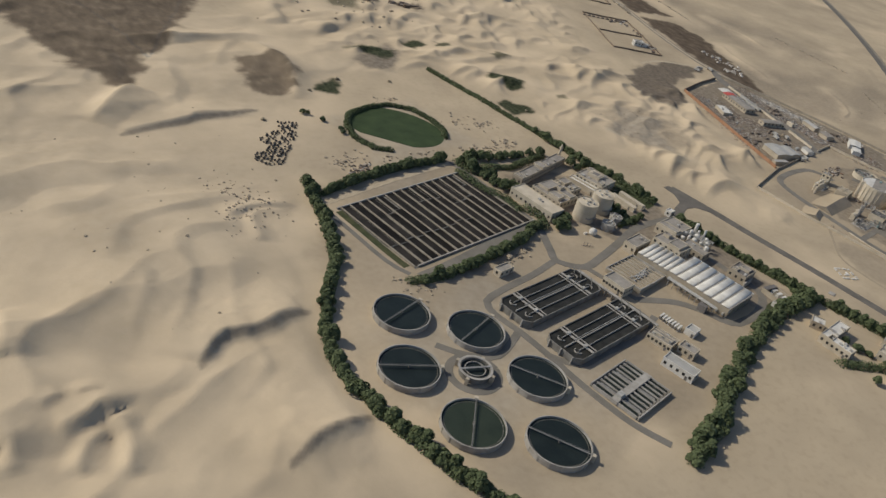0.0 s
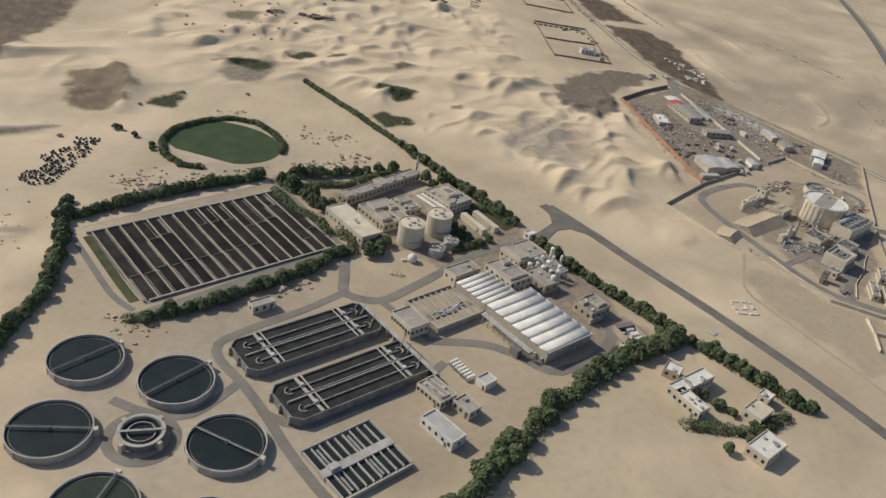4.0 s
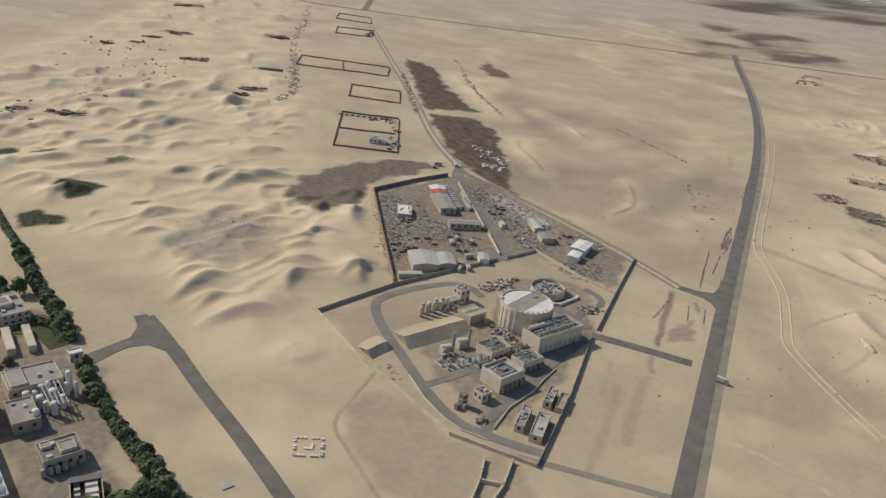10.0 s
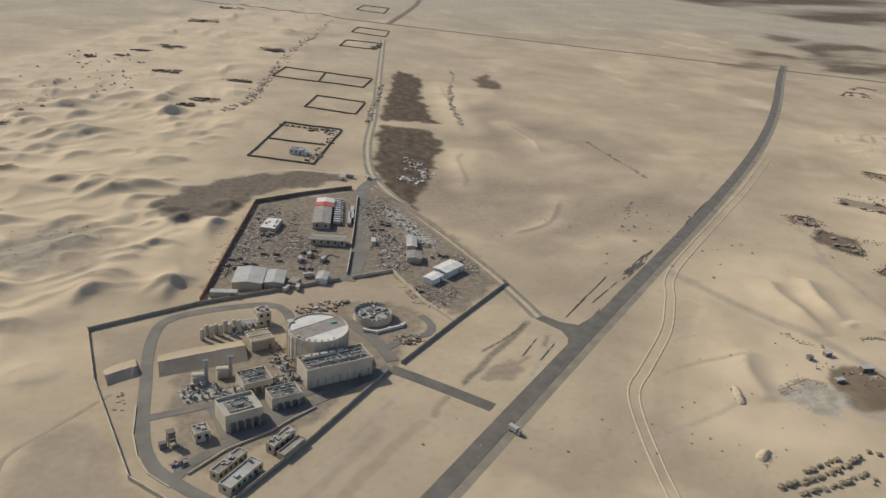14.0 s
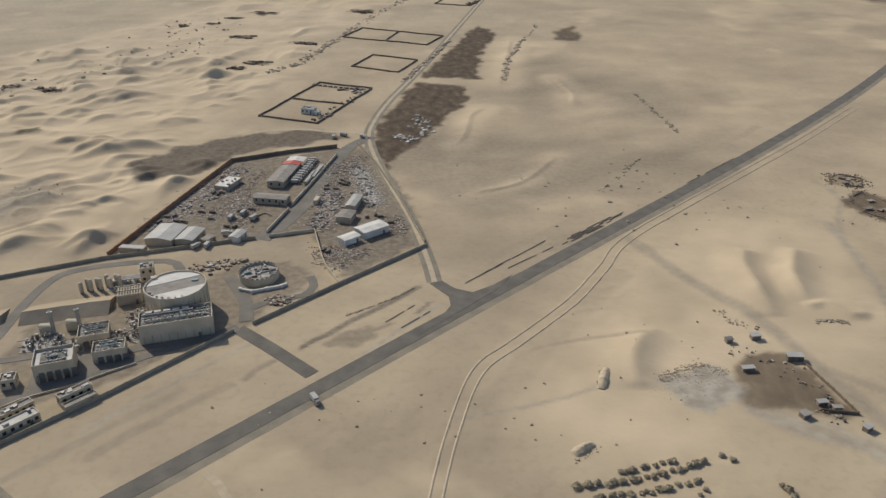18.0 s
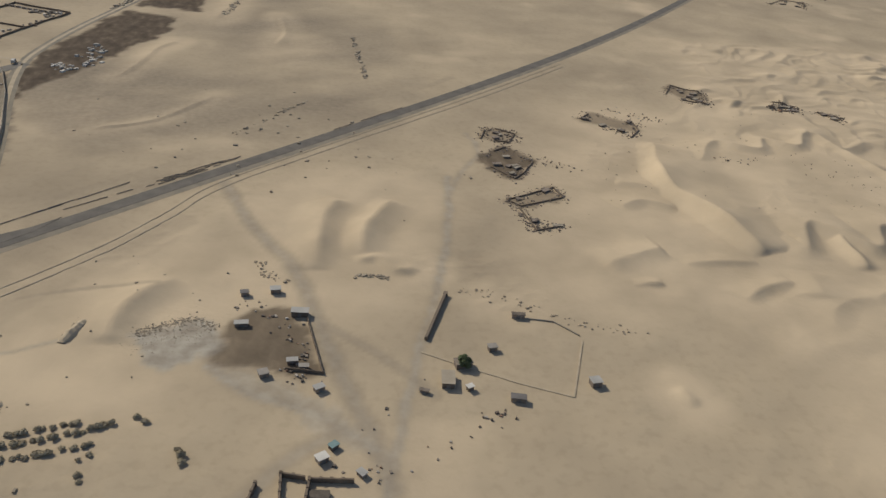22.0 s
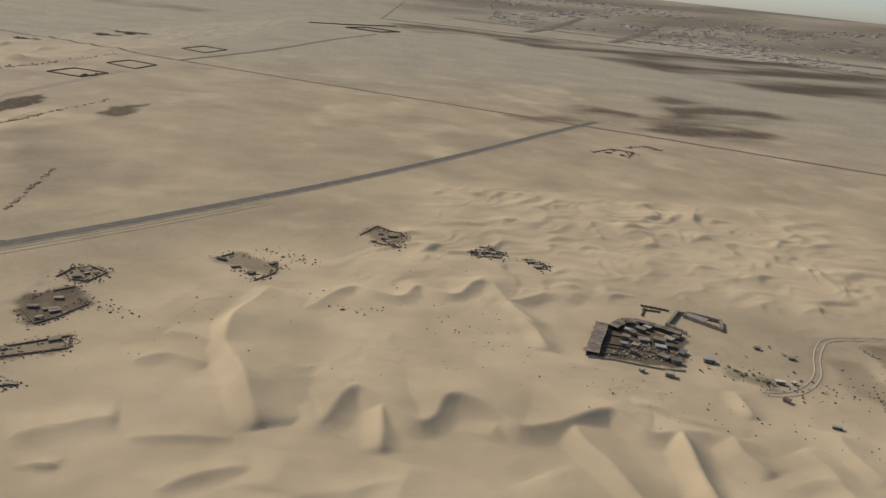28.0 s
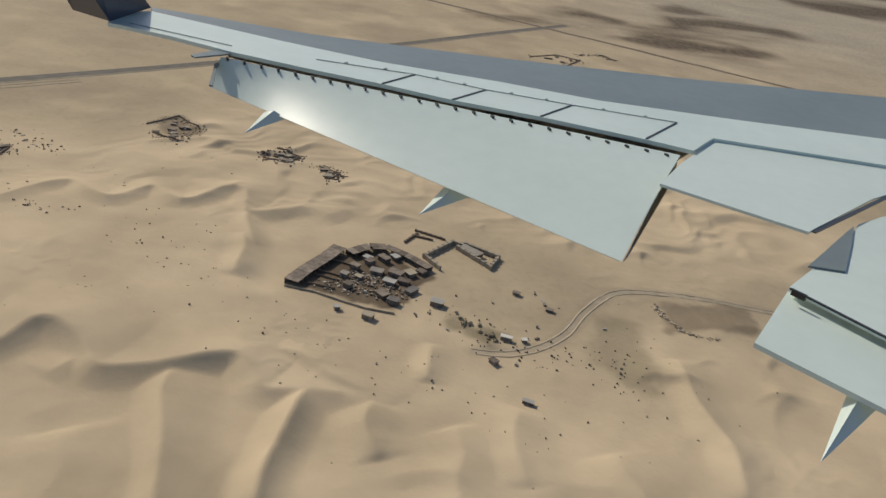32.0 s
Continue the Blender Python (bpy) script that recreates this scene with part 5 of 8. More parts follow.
def barrel_hall(x, y, ang, L, W, n, h, rise, label):
    ob = thing("barrel_roof_hall", x, y, 0, ang, label, "building", "barrel-roofed halls")
    part("wall", Geo().box(0, 0, -0.3, L, W, h + 0.3), BEIGE, ob)
    w = W / n
    for k in range(n):
        part("roof_vault", Geo().barrel(-W / 2 + (k + .5) * w, h, w * 0.86, rise, -L / 2 - 0.2, L / 2 + 0.2), WHITE, ob, "white arched sheet roof bay", True)
        part("gutter", Geo().box(0, -W / 2 + k * w, h, L, w * 0.14, 0.15), ROOFGREY, ob)
    part("gutter", Geo().box(0, W / 2, h, L, w * 0.14, 0.15), ROOFGREY, ob)
    part("edge_beam", Geo().box(L / 2 + 0.3, 0, h - 0.3, 0.5, W + .6, 0.7), WHITE, ob)
    for k in range(7):
        part("wall_rib", Geo().box(-L / 2 + L * (k + .5) / 7, -W / 2 - 0.1, -0.2, 0.35, 0.3, h), CONCRETE, ob)
    for k in range(int(n * 1.5)):
        part("vent", Geo().box(-L / 2 - 0.6, -W / 2 + W * (k + .5) / int(n * 1.5), 0.6, 0.8, 0.7, h * 0.3), PIPE, ob)
    return ob


barrel_hall(304.5, 169.4, 15, 23.5, 33.0, 7, 5.0, 0.75, "large hall with seven white arched roof bays")
barrel_hall(294.2, 193.0, 17, 16.5, 17.2, 6, 4.6, 0.65, "smaller hall with six white arched roof bays")
ob = thing("pipe_rack", 288.5, 166, 0, -75, "rusty grey pipe rack and platform beside a hall", "pipework")
for k in range(9):
    part("post", Geo().box(-12 + 3 * k, 0, -0.1, 0.25, 0.25, 4.2), STEEL, ob)
    part("crossbeam", Geo().box(-12 + 3 * k, 0.8, 3.6, 0.25, 2.6, 0.25), STEEL, ob)
for k in range(5):
    part("pipe", Geo().tube((-13, -0.3 + 0.5 * k, 3.95), (13, -0.3 + 0.5 * k, 3.95), 0.17), PIPE, ob)
part("machine_room", Geo().box(8, -1.6, -0.1, 4, 2.4, 3.4), ROOFDARK, ob)
G1 = "works buildings"
building("long_shed", 258.9, 250.6, 28, 10, -75, 5, CREAM, CREAM, "long cream shed with pale flat roof and wall ribs", "building", 1, 3, 2, group=G1)
roof_tiers(building("long_block", 283.5, 283.0, 48, 6.2, 24, 4, BEIGE, ROOFGREY, "long low grey-roofed office block beside a hedge", "building", 1, 2.6, 6, group=G1), 48, 6.2, 4, ((.0, 0, .1, 1.0, 1.2), (-.45, 0, .06, .9, .8)))
roof_tiers(building("office_block", 276.0, 257.6, 19.5, 15, -75, 3.6, CREAM, ROOFGREY, "low cream laboratory block with roof plant", "building", 1, 2.4, 12, group=G1), 19.5, 15, 3.6, ((-.28, .1, .34, .7, 1.1), (.2, -.28, .36, .3, 1.4), (.26, .26, .4, .34, .8), (-.02, .3, .14, .22, 1.8)))
roof_tiers(building("office_block", 288.3, 262.8, 12, 9, -76, 3.8, CREAM, ROOFGREY, "low cream office block with roof plant", "building", 1, 2.4, 8, group=G1), 12, 9, 3.8, ((-.2, 0, .42, .7, 1.2), (.28, .1, .28, .5, .8)))
roof_tiers(building("admin_building", 311.5, 267.0, 17.5, 15, -70, 4.4, CREAM, ROOFGREY, "cream two-storey office building with square roof court", "building", 2, 2.2, 4, group=G1), 17.5, 15, 4.4, ((0, 0, .36, .38, 1.4), (-.34, .3, .2, .26, .9), (.34, -.3, .2, .26, .9)))
ob = thing("roof_room", 312.0, 268.5, 4.46, -70, "square cream stair room on an office roof", "building")
part("wall", Geo().box(0, 0, 0, 6.5, 5.5, 1.6), CREAM, ob)
part("court", Geo().box(0, 0, 1.6, 4.6, 3.6, 0.06), ROOFDARK, ob)
for dx, dy in ((0, 0), (5.5, 1.4)):
    building("walkway_roof", 300.3 + dx * .55, 262.8 + dy, 20, 2.6, -71, 3.0, CREAM, WHITE, "long narrow cream covered walkway", "building", 0, 3, 0, group=G1)
building("car_shelter", 314.9, 245.0, 16.5, 2.8, -79, 2.8, CREAM, CREAM, "long narrow cream car shelter", "shelter", 0, 3, 0, group="car shelters", parapet=0)
building("car_shelter", 321.6, 245.9, 16.5, 2.7, -79, 2.8, CREAM, CREAM, "long narrow cream car shelter", "shelter", 0, 3, 0, group="car shelters", parapet=0)
building("gatehouse", 337, 231, 4.5, 3.5, 15, 2.8, WHITE, WHITE, "small white gatehouse at the works road", "building", 1, 1.8, 0)
building("process_building", 290.4, 206.8, 13.5, 7, 16, 5, CREAM, ROOFGREY, "cream process building with grey flat roof", "building", 1, 2.4, 2, group=G1)
roof_tiers(building("process_building", 307.7, 200.2, 16, 11.5, -76, 6.4, CREAM, ROOFGREY, "tall cream process building with stepped roof", "building", 2, 2.6, 5, group=G1), 16, 11.5, 6.4, ((.2, 0, .4, .8, 1.0), (-.3, .2, .2, .3, 1.3)))
roof_tiers(building("process_building", 324.0, 215.3, 16.5, 12, 15, 4.6, CREAM, ROOFGREY, "cream workshop with grey flat roof", "building", 1, 2.6, 3, group=G1), 16.5, 12, 4.6, ((-.3, 0, .3, .9, .8),))
building("process_building", 322.0, 196.5, 13, 8, -76, 4.0, BEIGE, ROOFGREY, "beige pump building with grey roof", "building", 1, 2.6, 3, group=G1)
roof_tiers(building("process_building", 333.0, 174.5, 11.5, 9.4, 16, 4.4, BEIGE, ROOFDARK, "beige blower house with dark roof", "building", 1, 2.4, 4, group=G1), 11.5, 9.4, 4.4, ((.15, -.1, .4, .5, 1.0), (-.3, .25, .25, .3, .7)))
building("pump_house", 256.9, 181.2, 11.6, 8.4, -75, 4.6, CREAM, ROOFGREY, "cream pump house with a row of dark windows", "building", 1, 1.5, 0, group=G1)
building("hut", 208.3, 203.2, 9, 4.0, 15, 3.0, CREAM, ROOFGREY, "small cream hut on sand", "building", 1, 2.4, 0, group=G1)
building("store_building", 246.5, 128.4, 14, 6.0, -70, 3.6, WHITE, SHEET, "long white store building", "building", 1, 2.6, 0, group=G1)
roof_tiers(building("store_building", 251.6, 144.8, 11.4, 7.5, -70, 3.2, CREAM, ROOFGREY, "cream store building with dark doorways", "building", 1, 1.6, 5, group=G1), 11.4, 7.5, 3.2, ((0, 0, .8, .3, .7),))
building("store_building", 258.5, 136.0, 7.5, 5.5, -70, 3.2, CREAM, ROOFGREY, "small cream store building", "building", 1, 2, 3, group=G1)
building("store_box", 270.8, 145.9, 4.8, 5.6, -72, 2.6, WHITE, SHEET, "small white plant box with slatted roof", "building", 0, 2, 0, group=G1)
building("villa", 343.2, 125.2, 5.6, 20.5, -77, 4.2, CREAM, WHITE, "long cream staff house with white roof among trees", "house", 1, 2.2, 7, group="staff houses")
building("villa", 336.4, 117.0, 12, 5.5, -80, 4.2, CREAM, WHITE, "cream staff house with white roof among trees", "house", 1, 2.2, 6, group="staff houses")
building("villa", 342.0, 133.5, 6, 6, 33, 3.4, BEIGE, WHITE, "small walled cream house among trees", "house", 1, 2.2, 1, group="staff houses")
building("mosque_hall", 358.0, 106.5, 9, 7, 18, 4.0, CREAM, CREAM, "small cream domed hall among trees", "building", 1, 2.2, 1)
building("villa", 368.0, 112.5, 5, 4.5, 18, 3.2, CREAM, WHITE, "small cream house among trees", "house", 1, 2.2, 1, group="staff houses")
building("villa", 348.0, 92.0, 13, 8, 16, 4.0, CREAM, WHITE, "cream staff house among trees", "house", 1, 2.2, 4, group="staff houses")
ob = thing("minaret", 308, 297, 0, 15, "slim cream tower beside a hedge", "tower")
part("shaft", Geo().cyl(0, 0, -0.2, 8.0, 0.7, 14, 0.6), CREAM, ob)
part("balcony", Geo().cyl(0, 0, 6.6, 7.1, 1.1, 14), CREAM, ob)
part("cap", Geo().cyl(0, 0, 8.0, 9.6, 0.6, 14, 0.05), CREAM, ob)
part("base", Geo().box(0, 0, -0.2, 3, 3, 2.2), CREAM, ob)


def store_tank(x, y, r, h, label, wall=CONCRETE, roof=CONCRETE, n=40):
    ob = thing("digester_tank", x, y, 0, 20, label, "tank", "round concrete tanks")
    part("tank_wall", Geo().cyl(0, 0, -0.3, h, r, n), wall, ob, smooth=False)
    part("roof", Geo().dome(0, 0, h + 0.02, r - 0.25, r * 0.08, n, 4), roof, ob)
    part("rim", Geo().ring(0, 0, h, h + 0.45, r - 0.2, r + 0.08, n), wall, ob)
    part("hatch", Geo().cyl(0, 0, h + r * 0.07, h + r * 0.07 + 0.9, r * 0.2, 16), wall, ob)
    for k in range(4):
        a = k * 1.4 + x
        part("roof_unit", Geo().box(math.cos(a) * r * .55, math.sin(a) * r * .55, h, 1.0, 0.7, 1.2, 40 * k), PIPE, ob)
    part("stair", Geo().ring(0, 0, h * 0.3, h * 0.34, r, r + 0.6, 20, -140, -40), STEEL, ob)
    return ob


store_tank(280.0, 236.8, 5.6, 9.6, "tall round pale concrete digester tank with domed roof", CREAM, CREAM)
store_tank(295.6, 242.3, 5.6, 9.6, "tall round pale concrete digester tank with domed roof", CREAM, CREAM)
store_tank(287.5, 225.5, 3.4, 3.4, "low round concrete tank with pipework on its roof")
store_tank(296.5, 230.3, 3.3, 3.4, "low round concrete tank with pipework on its roof")
ob = thing("bridge", 292, 228, 3.5, 28, "concrete footbridge between two low tanks", "bridge")
part("deck", Geo().box(0, 0, 0, 7, 1.2, 0.3), CONCRETE, ob)
ob = thing("gas_sphere", 275.3, 222.6, 0, 0, "white round gas holder on the sand", "tank")
part("shell", Geo().dome(0, 0, 1.6, 2.0, 2.0, 20, 6).cyl(0, 0, -0.1, 1.7, 1.6, 20, 2.0), WHITE, ob, smooth=True)
part("valve_box", Geo().box(-3.6, 1.0, -0.1, 1.6, 1.0, 1.0), WHITE, ob)
part("pipe", Geo().tube((-3.5, 1.0, 0.6), (0, 0, 0.6), 0.2), PIPE, ob)
ob = thing("flare", 263.5, 214.5, 0, 0, "thin steel pipe frames standing on sand", "pipework")
for k in range(3):
    part("post", Geo().tube((k * 1.6, -k * .6, -0.1), (k * 1.6, -k * .6, 2.6 - .5 * k), 0.12), ROOFDARK, ob)
part("pipe", Geo().tube((-1, 0.3, 0.4), (5, -1.8, 0.4), 0.12), ROOFDARK, ob)


def vessel(x, y, r, h, mat_=WHITE, label="upright white process vessel", group="process vessels", z=0.0):
    ob = thing("process_vessel", x, y, z, 0, label, "vessel", group)
    part("shell", Geo().cyl(0, 0, 0.6, h, r, 18), mat_, ob, smooth=False)
    part("top", Geo().dome(0, 0, h, r, r * 0.5, 18, 4), mat_, ob, smooth=True)
    part("skirt", Geo().cyl(0, 0, -0.3, 0.7, r * 0.8, 14), STEEL, ob)
    part("pipe", Geo().tube((r, 0, 0), (r, 0, h * 0.9), 0.12), PIPE, ob)
    return ob


for x, y, r, h in ((329.0, 207.6, 0.8, 6.2), (325.2, 205.0, 0.8, 5.0), (334.6, 207.4, 0.7, 5.4), (328.6, 199.4, 0.9, 4.2), (327, 209.5, 1.3, 4.2), (330.5, 204.5, 1.4, 5.0), (335.2, 210.2, 0.9, 7.8), (331.0, 197.6, 1.1, 4.8), (326.0, 193.5, 1.1, 5.6), (337.4, 205.6, 0.6, 6.5), (326.8, 202.5, 1.3, 4.4), (333.5, 200.5, 0.9, 5.2), (322.5, 206.5, 1.2, 3.8)):
    vessel(x, y, r, h)
ob = thing("process_rack", 331, 203, 0, -76, "open steel frame with pipes among process vessels", "pipework")
for a in (-6, -2, 2, 6):
    for b in (-3.4, 3.4):
        part("post", Geo().box(a, b, -0.1, 0.25, 0.25, 4.8), STEEL, ob)
    part("beam", Geo().box(a, 0, 4.5, 0.25, 7.0, 0.25), STEEL, ob)
for k in range(5):
    part("pipe", Geo().tube((-7, -2.6 + 1.3 * k, 4.9), (7, -2.6 + 1.3 * k, 4.9), 0.16), PIPE, ob)
for k in range(4):
    vessel(328.5 + 1.9 * k, 170.0 + 0.5 * k - 2.6, 0.7, 2.6, CONCRETE, "small grey filter vessel in a row", "filter vessels")


def filter_block(x, y, ang, L, W):
    ob = thing("filter_block", x, y, 0, ang, "low concrete filter block of open tan cells", "tank")
    part("base", Geo().box(0, 0, -0.3, L, W, 2.2), WALLTAN, ob)
    for a in (-1, 1):
        part("rim", Geo().box(a * (L / 2 - .2), 0, 1.9, .4, W, 0.9), CONCRETE, ob)
        part("rim", Geo().box(0, a * (W / 2 - .2), 1.9, L - .8, .4, 0.9), CONCRETE, ob)
    for k in range(7):
        part("cell_wall", Geo().box(-L / 2 + L * (k + 1) / 8, 0, 1.9, 0.3, W - 0.8, 0.7), BEIGE, ob)
    for k in range(14):
        rnd = random.Random(k)
        part("pipe", Geo().tube((rnd.uniform(-.4, .4) * L, -W * 0.12 + rnd.uniform(-2, 2), 2.4), (rnd.uniform(-.4, .4) * L, -W * 0.12 + rnd.uniform(-2, 2), 2.4), 0.2), PIPE, ob)
    part("channel", Geo().box(0, -W * 0.12, 1.9, L - 1, 3.0, 0.2), CONCDARK, ob)


filter_block(274.0, 187.6, 16, 22.8, 19.6)
for k in range(7):
    ob = thing("vent_housing", 264.6 + 0.36 * k * 1.0, 158.6 - 1.5 * k, 0, 17, "white louvred fan housing in a row", "fan housing", "fan housings")
    part("body", Geo().box(0, 0, -0.1, 4.2, 1.0, 1.9, 0, 0.85), WHITE, ob)
    part("louvre", Geo().box(-2.15, 0, 0.4, 0.12, 0.8, 1.0), ROOFDARK, ob)
ob = thing("substation", 339.9, 154.6, 0, -88, "walled electrical substation with white transformers", "substation")
for a, b, sx, sy in ((0, 4.2, 15, .3), (0, -4.2, 15, .3), (7.5, 0, .3, 8.4), (-7.5, 0, .3, 8.4)):
    part("wall", Geo().box(a, b, -0.1, sx, sy, 2.8), BEIGE, ob)
for k in range(4):
    part("transformer", Geo().box(-4.5 + 3 * k, 1.4, -0.1, 1.7, 3.4, 2.4), WHITE, ob)
for k in range(6):
    part("cooler", Geo().box(-6 + 2.4 * k, -2.4, -0.1, 1.0, 1.6, 1.8), PIPE, ob)
part("roof", Geo().box(-6.4, 0, 2.7, 2.4, 8.4, 0.2), ROOFDARK, ob)
building("pump_station", 333.0, 149.5, 6, 2.4, -80, 1.8, WHITE, WHITE, "low white tank-like plant box", "building", 0, 2, 0)
ribbon("lawn", [(316, 256), (326, 252), (332, 240)], 8.0, LAWN, "small green lawn between buildings", "grass", 0.14)
ribbon("lawn", [(302, 248), (308, 238), (306, 226)], 6.0, LAWN, "small green lawn below the digesters", "grass", 0.14)
ribbon("lawn", [(300, 146), (324, 150), (346, 156)], 3.0, LAWN, "green verge under the hedge", "grass", 0.05)

# ---- green field, bales and debris beyond the works ----
g = Geo()
g.prism([(222.5 + 27.5 * math.cos(t) * CA - 25 * math.sin(t) * SA_ * -1 * 0 - 24 * math.sin(t) * 0.0, 342 + 24.5 * math.sin(t) + 27.5 * math.cos(t) * -0.22) for t in (2 * math.pi * k / 40 for k in range(40)) if not (3.7 < t < 4.6)], -0.3, 0.12)
tagged(new("grass_field", g.mesh("grass_field", GRASS)), "round irrigated green field ringed by a low hedge", "field", kind="structure")
BALEMESH = Geo().cyl(0, 0, -0.6, 0.6, 0.65, 10)
BALEMESH.v = [(z, y, x + 0.6) for x, y, z in BALEMESH.v]
BALEMESH = BALEMESH.mesh("hay_bale", BALE)
rnd = random.Random(12)
count = 0
for gx in range(-9, 10):
    for gy in range(-14, 15):
        x, y = 152 + gx * 2.0 + gy * 0.9, 328 + gy * 1.5 - gx * 0.3
        d = abs(gx + 1.5 * math.sin(gy * 0.5)) / 5.5 + abs(gy) / 15 * 0.35
        if d < 1 and rnd.random() < 0.72 and count < 150:
            ob = new("hay_bale", BALEMESH)
            x, y = x + rnd.uniform(-.5, .5), y + rnd.uniform(-.5, .5)
            ob.location, ob.rotation_euler = (x, y, ground_z(x, y)), (0, 0, rnd.uniform(0, 3))
            s = rnd.uniform(0.55, 0.95)
            ob.scale = (s, s, s)
            tagged(ob, "dark weathered round bale lying on sand", "bale", "bales on the sand")
            count += 1


def litter(name, pts, n, spread, lo, hi, material, label, seed, flat=0.5, category="debris", aim=None):
    """Scattered small pieces, resting on the ground, along a chain of points; aim: degrees of the rows they lie in."""
    rnd, g = random.Random(seed), Geo()
    for _ in range(n):
        k = rnd.randrange(max(1, len(pts) - 1))
        a, b = pts[k], pts[min(k + 1, len(pts) - 1)]
        s = rnd.random()
        x, y = a[0] + (b[0] - a[0]) * s + rnd.gauss(0, spread), a[1] + (b[1] - a[1]) * s + rnd.gauss(0, spread)
        q = rnd.uniform(lo, hi)
        turn, slim = (rnd.uniform(0, 180), rnd.uniform(.6, 1.8)) if aim is None else (rnd.choice((aim, aim, aim + 90)) + rnd.gauss(0, 9), rnd.uniform(1.2, 5.0))
        g.box(x, y, ground_z(x, y) - 0.15, q * slim, q, 0.15 + q * flat * rnd.uniform(.5, 1.2), turn, rnd.uniform(.6, 1))
    return tagged(new(name, g.mesh(name, material)), label, category, kind="stuff")


litter("rubble", [(170, 302), (186, 310)], 60, 3.5, 0.4, 1.3, STONE, "scattered rubble on sand beside the hedge", 1)
litter("rubble", [(250, 306), (268, 312), (292, 322)], 90, 3.0, 0.5, 1.6, STONE, "heaps of dumped rubble on sand", 2)
litter("rubble", [(262, 350), (276, 340), (285, 345)], 60, 5.0, 0.4, 1.4, STONE, "scattered stones on sand", 3)
litter("rubble", [(228, 375), (242, 378)], 30, 2.0, 0.4, 1.1, STONE, "scattered stones on sand", 4)
litter("rubble", [(196, 304), (222, 310), (236, 312)], 30, 1.4, 0.5, 1.4, STONE, "dumped stones beside a track", 5)
litter("rubble", [(60, 220), (100, 330)], 40, 30, 0.3, 0.9, STONE, "sparse dark stones on sand", 6)
litter("rubble", [(166, 196), (160, 208), (172, 200)], 30, 3, 0.4, 1.2, STONE, "spoil on sand below the drying beds", 7)
litter("rubble", [(109.8, 291.9), (116.9, 269.3), (106.9, 254.4)], 130, 7, 0.3, 1.0, STONE, "scattered stones and spoil beside a hedge", 9)
litter("site_scrap", [(175.9, 295.6), (188.8, 300.0)], 70, 2.2, 0.3, 1.3, JUNK, "dumped site scrap on sand", 10, 0.5, "scrap")
litter("pipe_stack", [(214, 210), (236, 218)], 26, 1.2, 0.6, 1.8, STONE, "stacked pipes and debris beside the hedge", 8)


# ---- walls in panels ----
def wall_line(name, pts, high, thick, material, label, panel=6.0, group="", category="wall"):
    """A boundary wall of panels and posts that follows the ground."""
    ob = thing(name, pts[0][0], pts[0][1], 0, 0, label, category, group)
    ox, oy = pts[0]
    post = Geo().box(0, 0, -0.5, thick * 1.5, thick * 1.5, high + 0.7).mesh("post", material)
    for (ax, ay), (bx, by) in zip(pts, pts[1:]):
        L = math.hypot(bx - ax, by - ay)
        n = max(1, round(L / panel))
        ang = math.degrees(math.atan2(by - ay, bx - ax))
        mesh = Geo().box(0, 0, -0.6, L / n, thick, high + 0.6).mesh("panel", material)
        for k in range(n):
            x, y = ax + (bx - ax) * (k + .5) / n, ay + (by - ay) * (k + .5) / n
            piece("panel", mesh, ob, x - ox, y - oy, ground_z(x, y), ang)
            if high < 0.75:
                continue
            x, y = ax + (bx - ax) * k / n, ay + (by - ay) * k / n
            piece("post", post, ob, x - ox, y - oy, ground_z(x, y), ang)
    return ob


# ---- power station ----
wall_line("perimeter_wall", [(430, 248.5), (436.5, 212), (452.5, 157), (474, 134.5)], 1.5, 0.3, CREAM, "long pale block wall round the power station")
# darker block on these two runs puts their shade into the colour
wall_line("perimeter_wall", [(474, 134.5), (507, 168), (540, 205)], 1.5, 0.3, WALLTAN, "long shaded block wall round the power station")
wall_line("perimeter_wall", [(546, 210), (577, 241), (611, 274)], 1.5, 0.3, WALLTAN, "long shaded block wall beside a desert road")
wall_line("perimeter_wall", [(430, 248.5), (470, 266), (533, 284)], 1.6, 0.3, WALLTAN, "long tan block wall between dunes and power station")
wall_line("perimeter_wall", [(539, 285.5), (559, 291), (566, 262)], 1.6, 0.3, CREAM, "pale block wall beside a scrap yard")
wall_line("perimeter_wall", [(566, 262), (568.5, 254), (575, 240)], 1.5, 0.3, CREAM, "pale block wall beside a scrap yard")
wall_line("low_wall", [(469, 156.5), (480, 166.3), (494.4, 173.9), (502.6, 180.3), (510.6, 185.6)], 0.7, 0.3, CREAM, "low pale kerb wall along the service road")


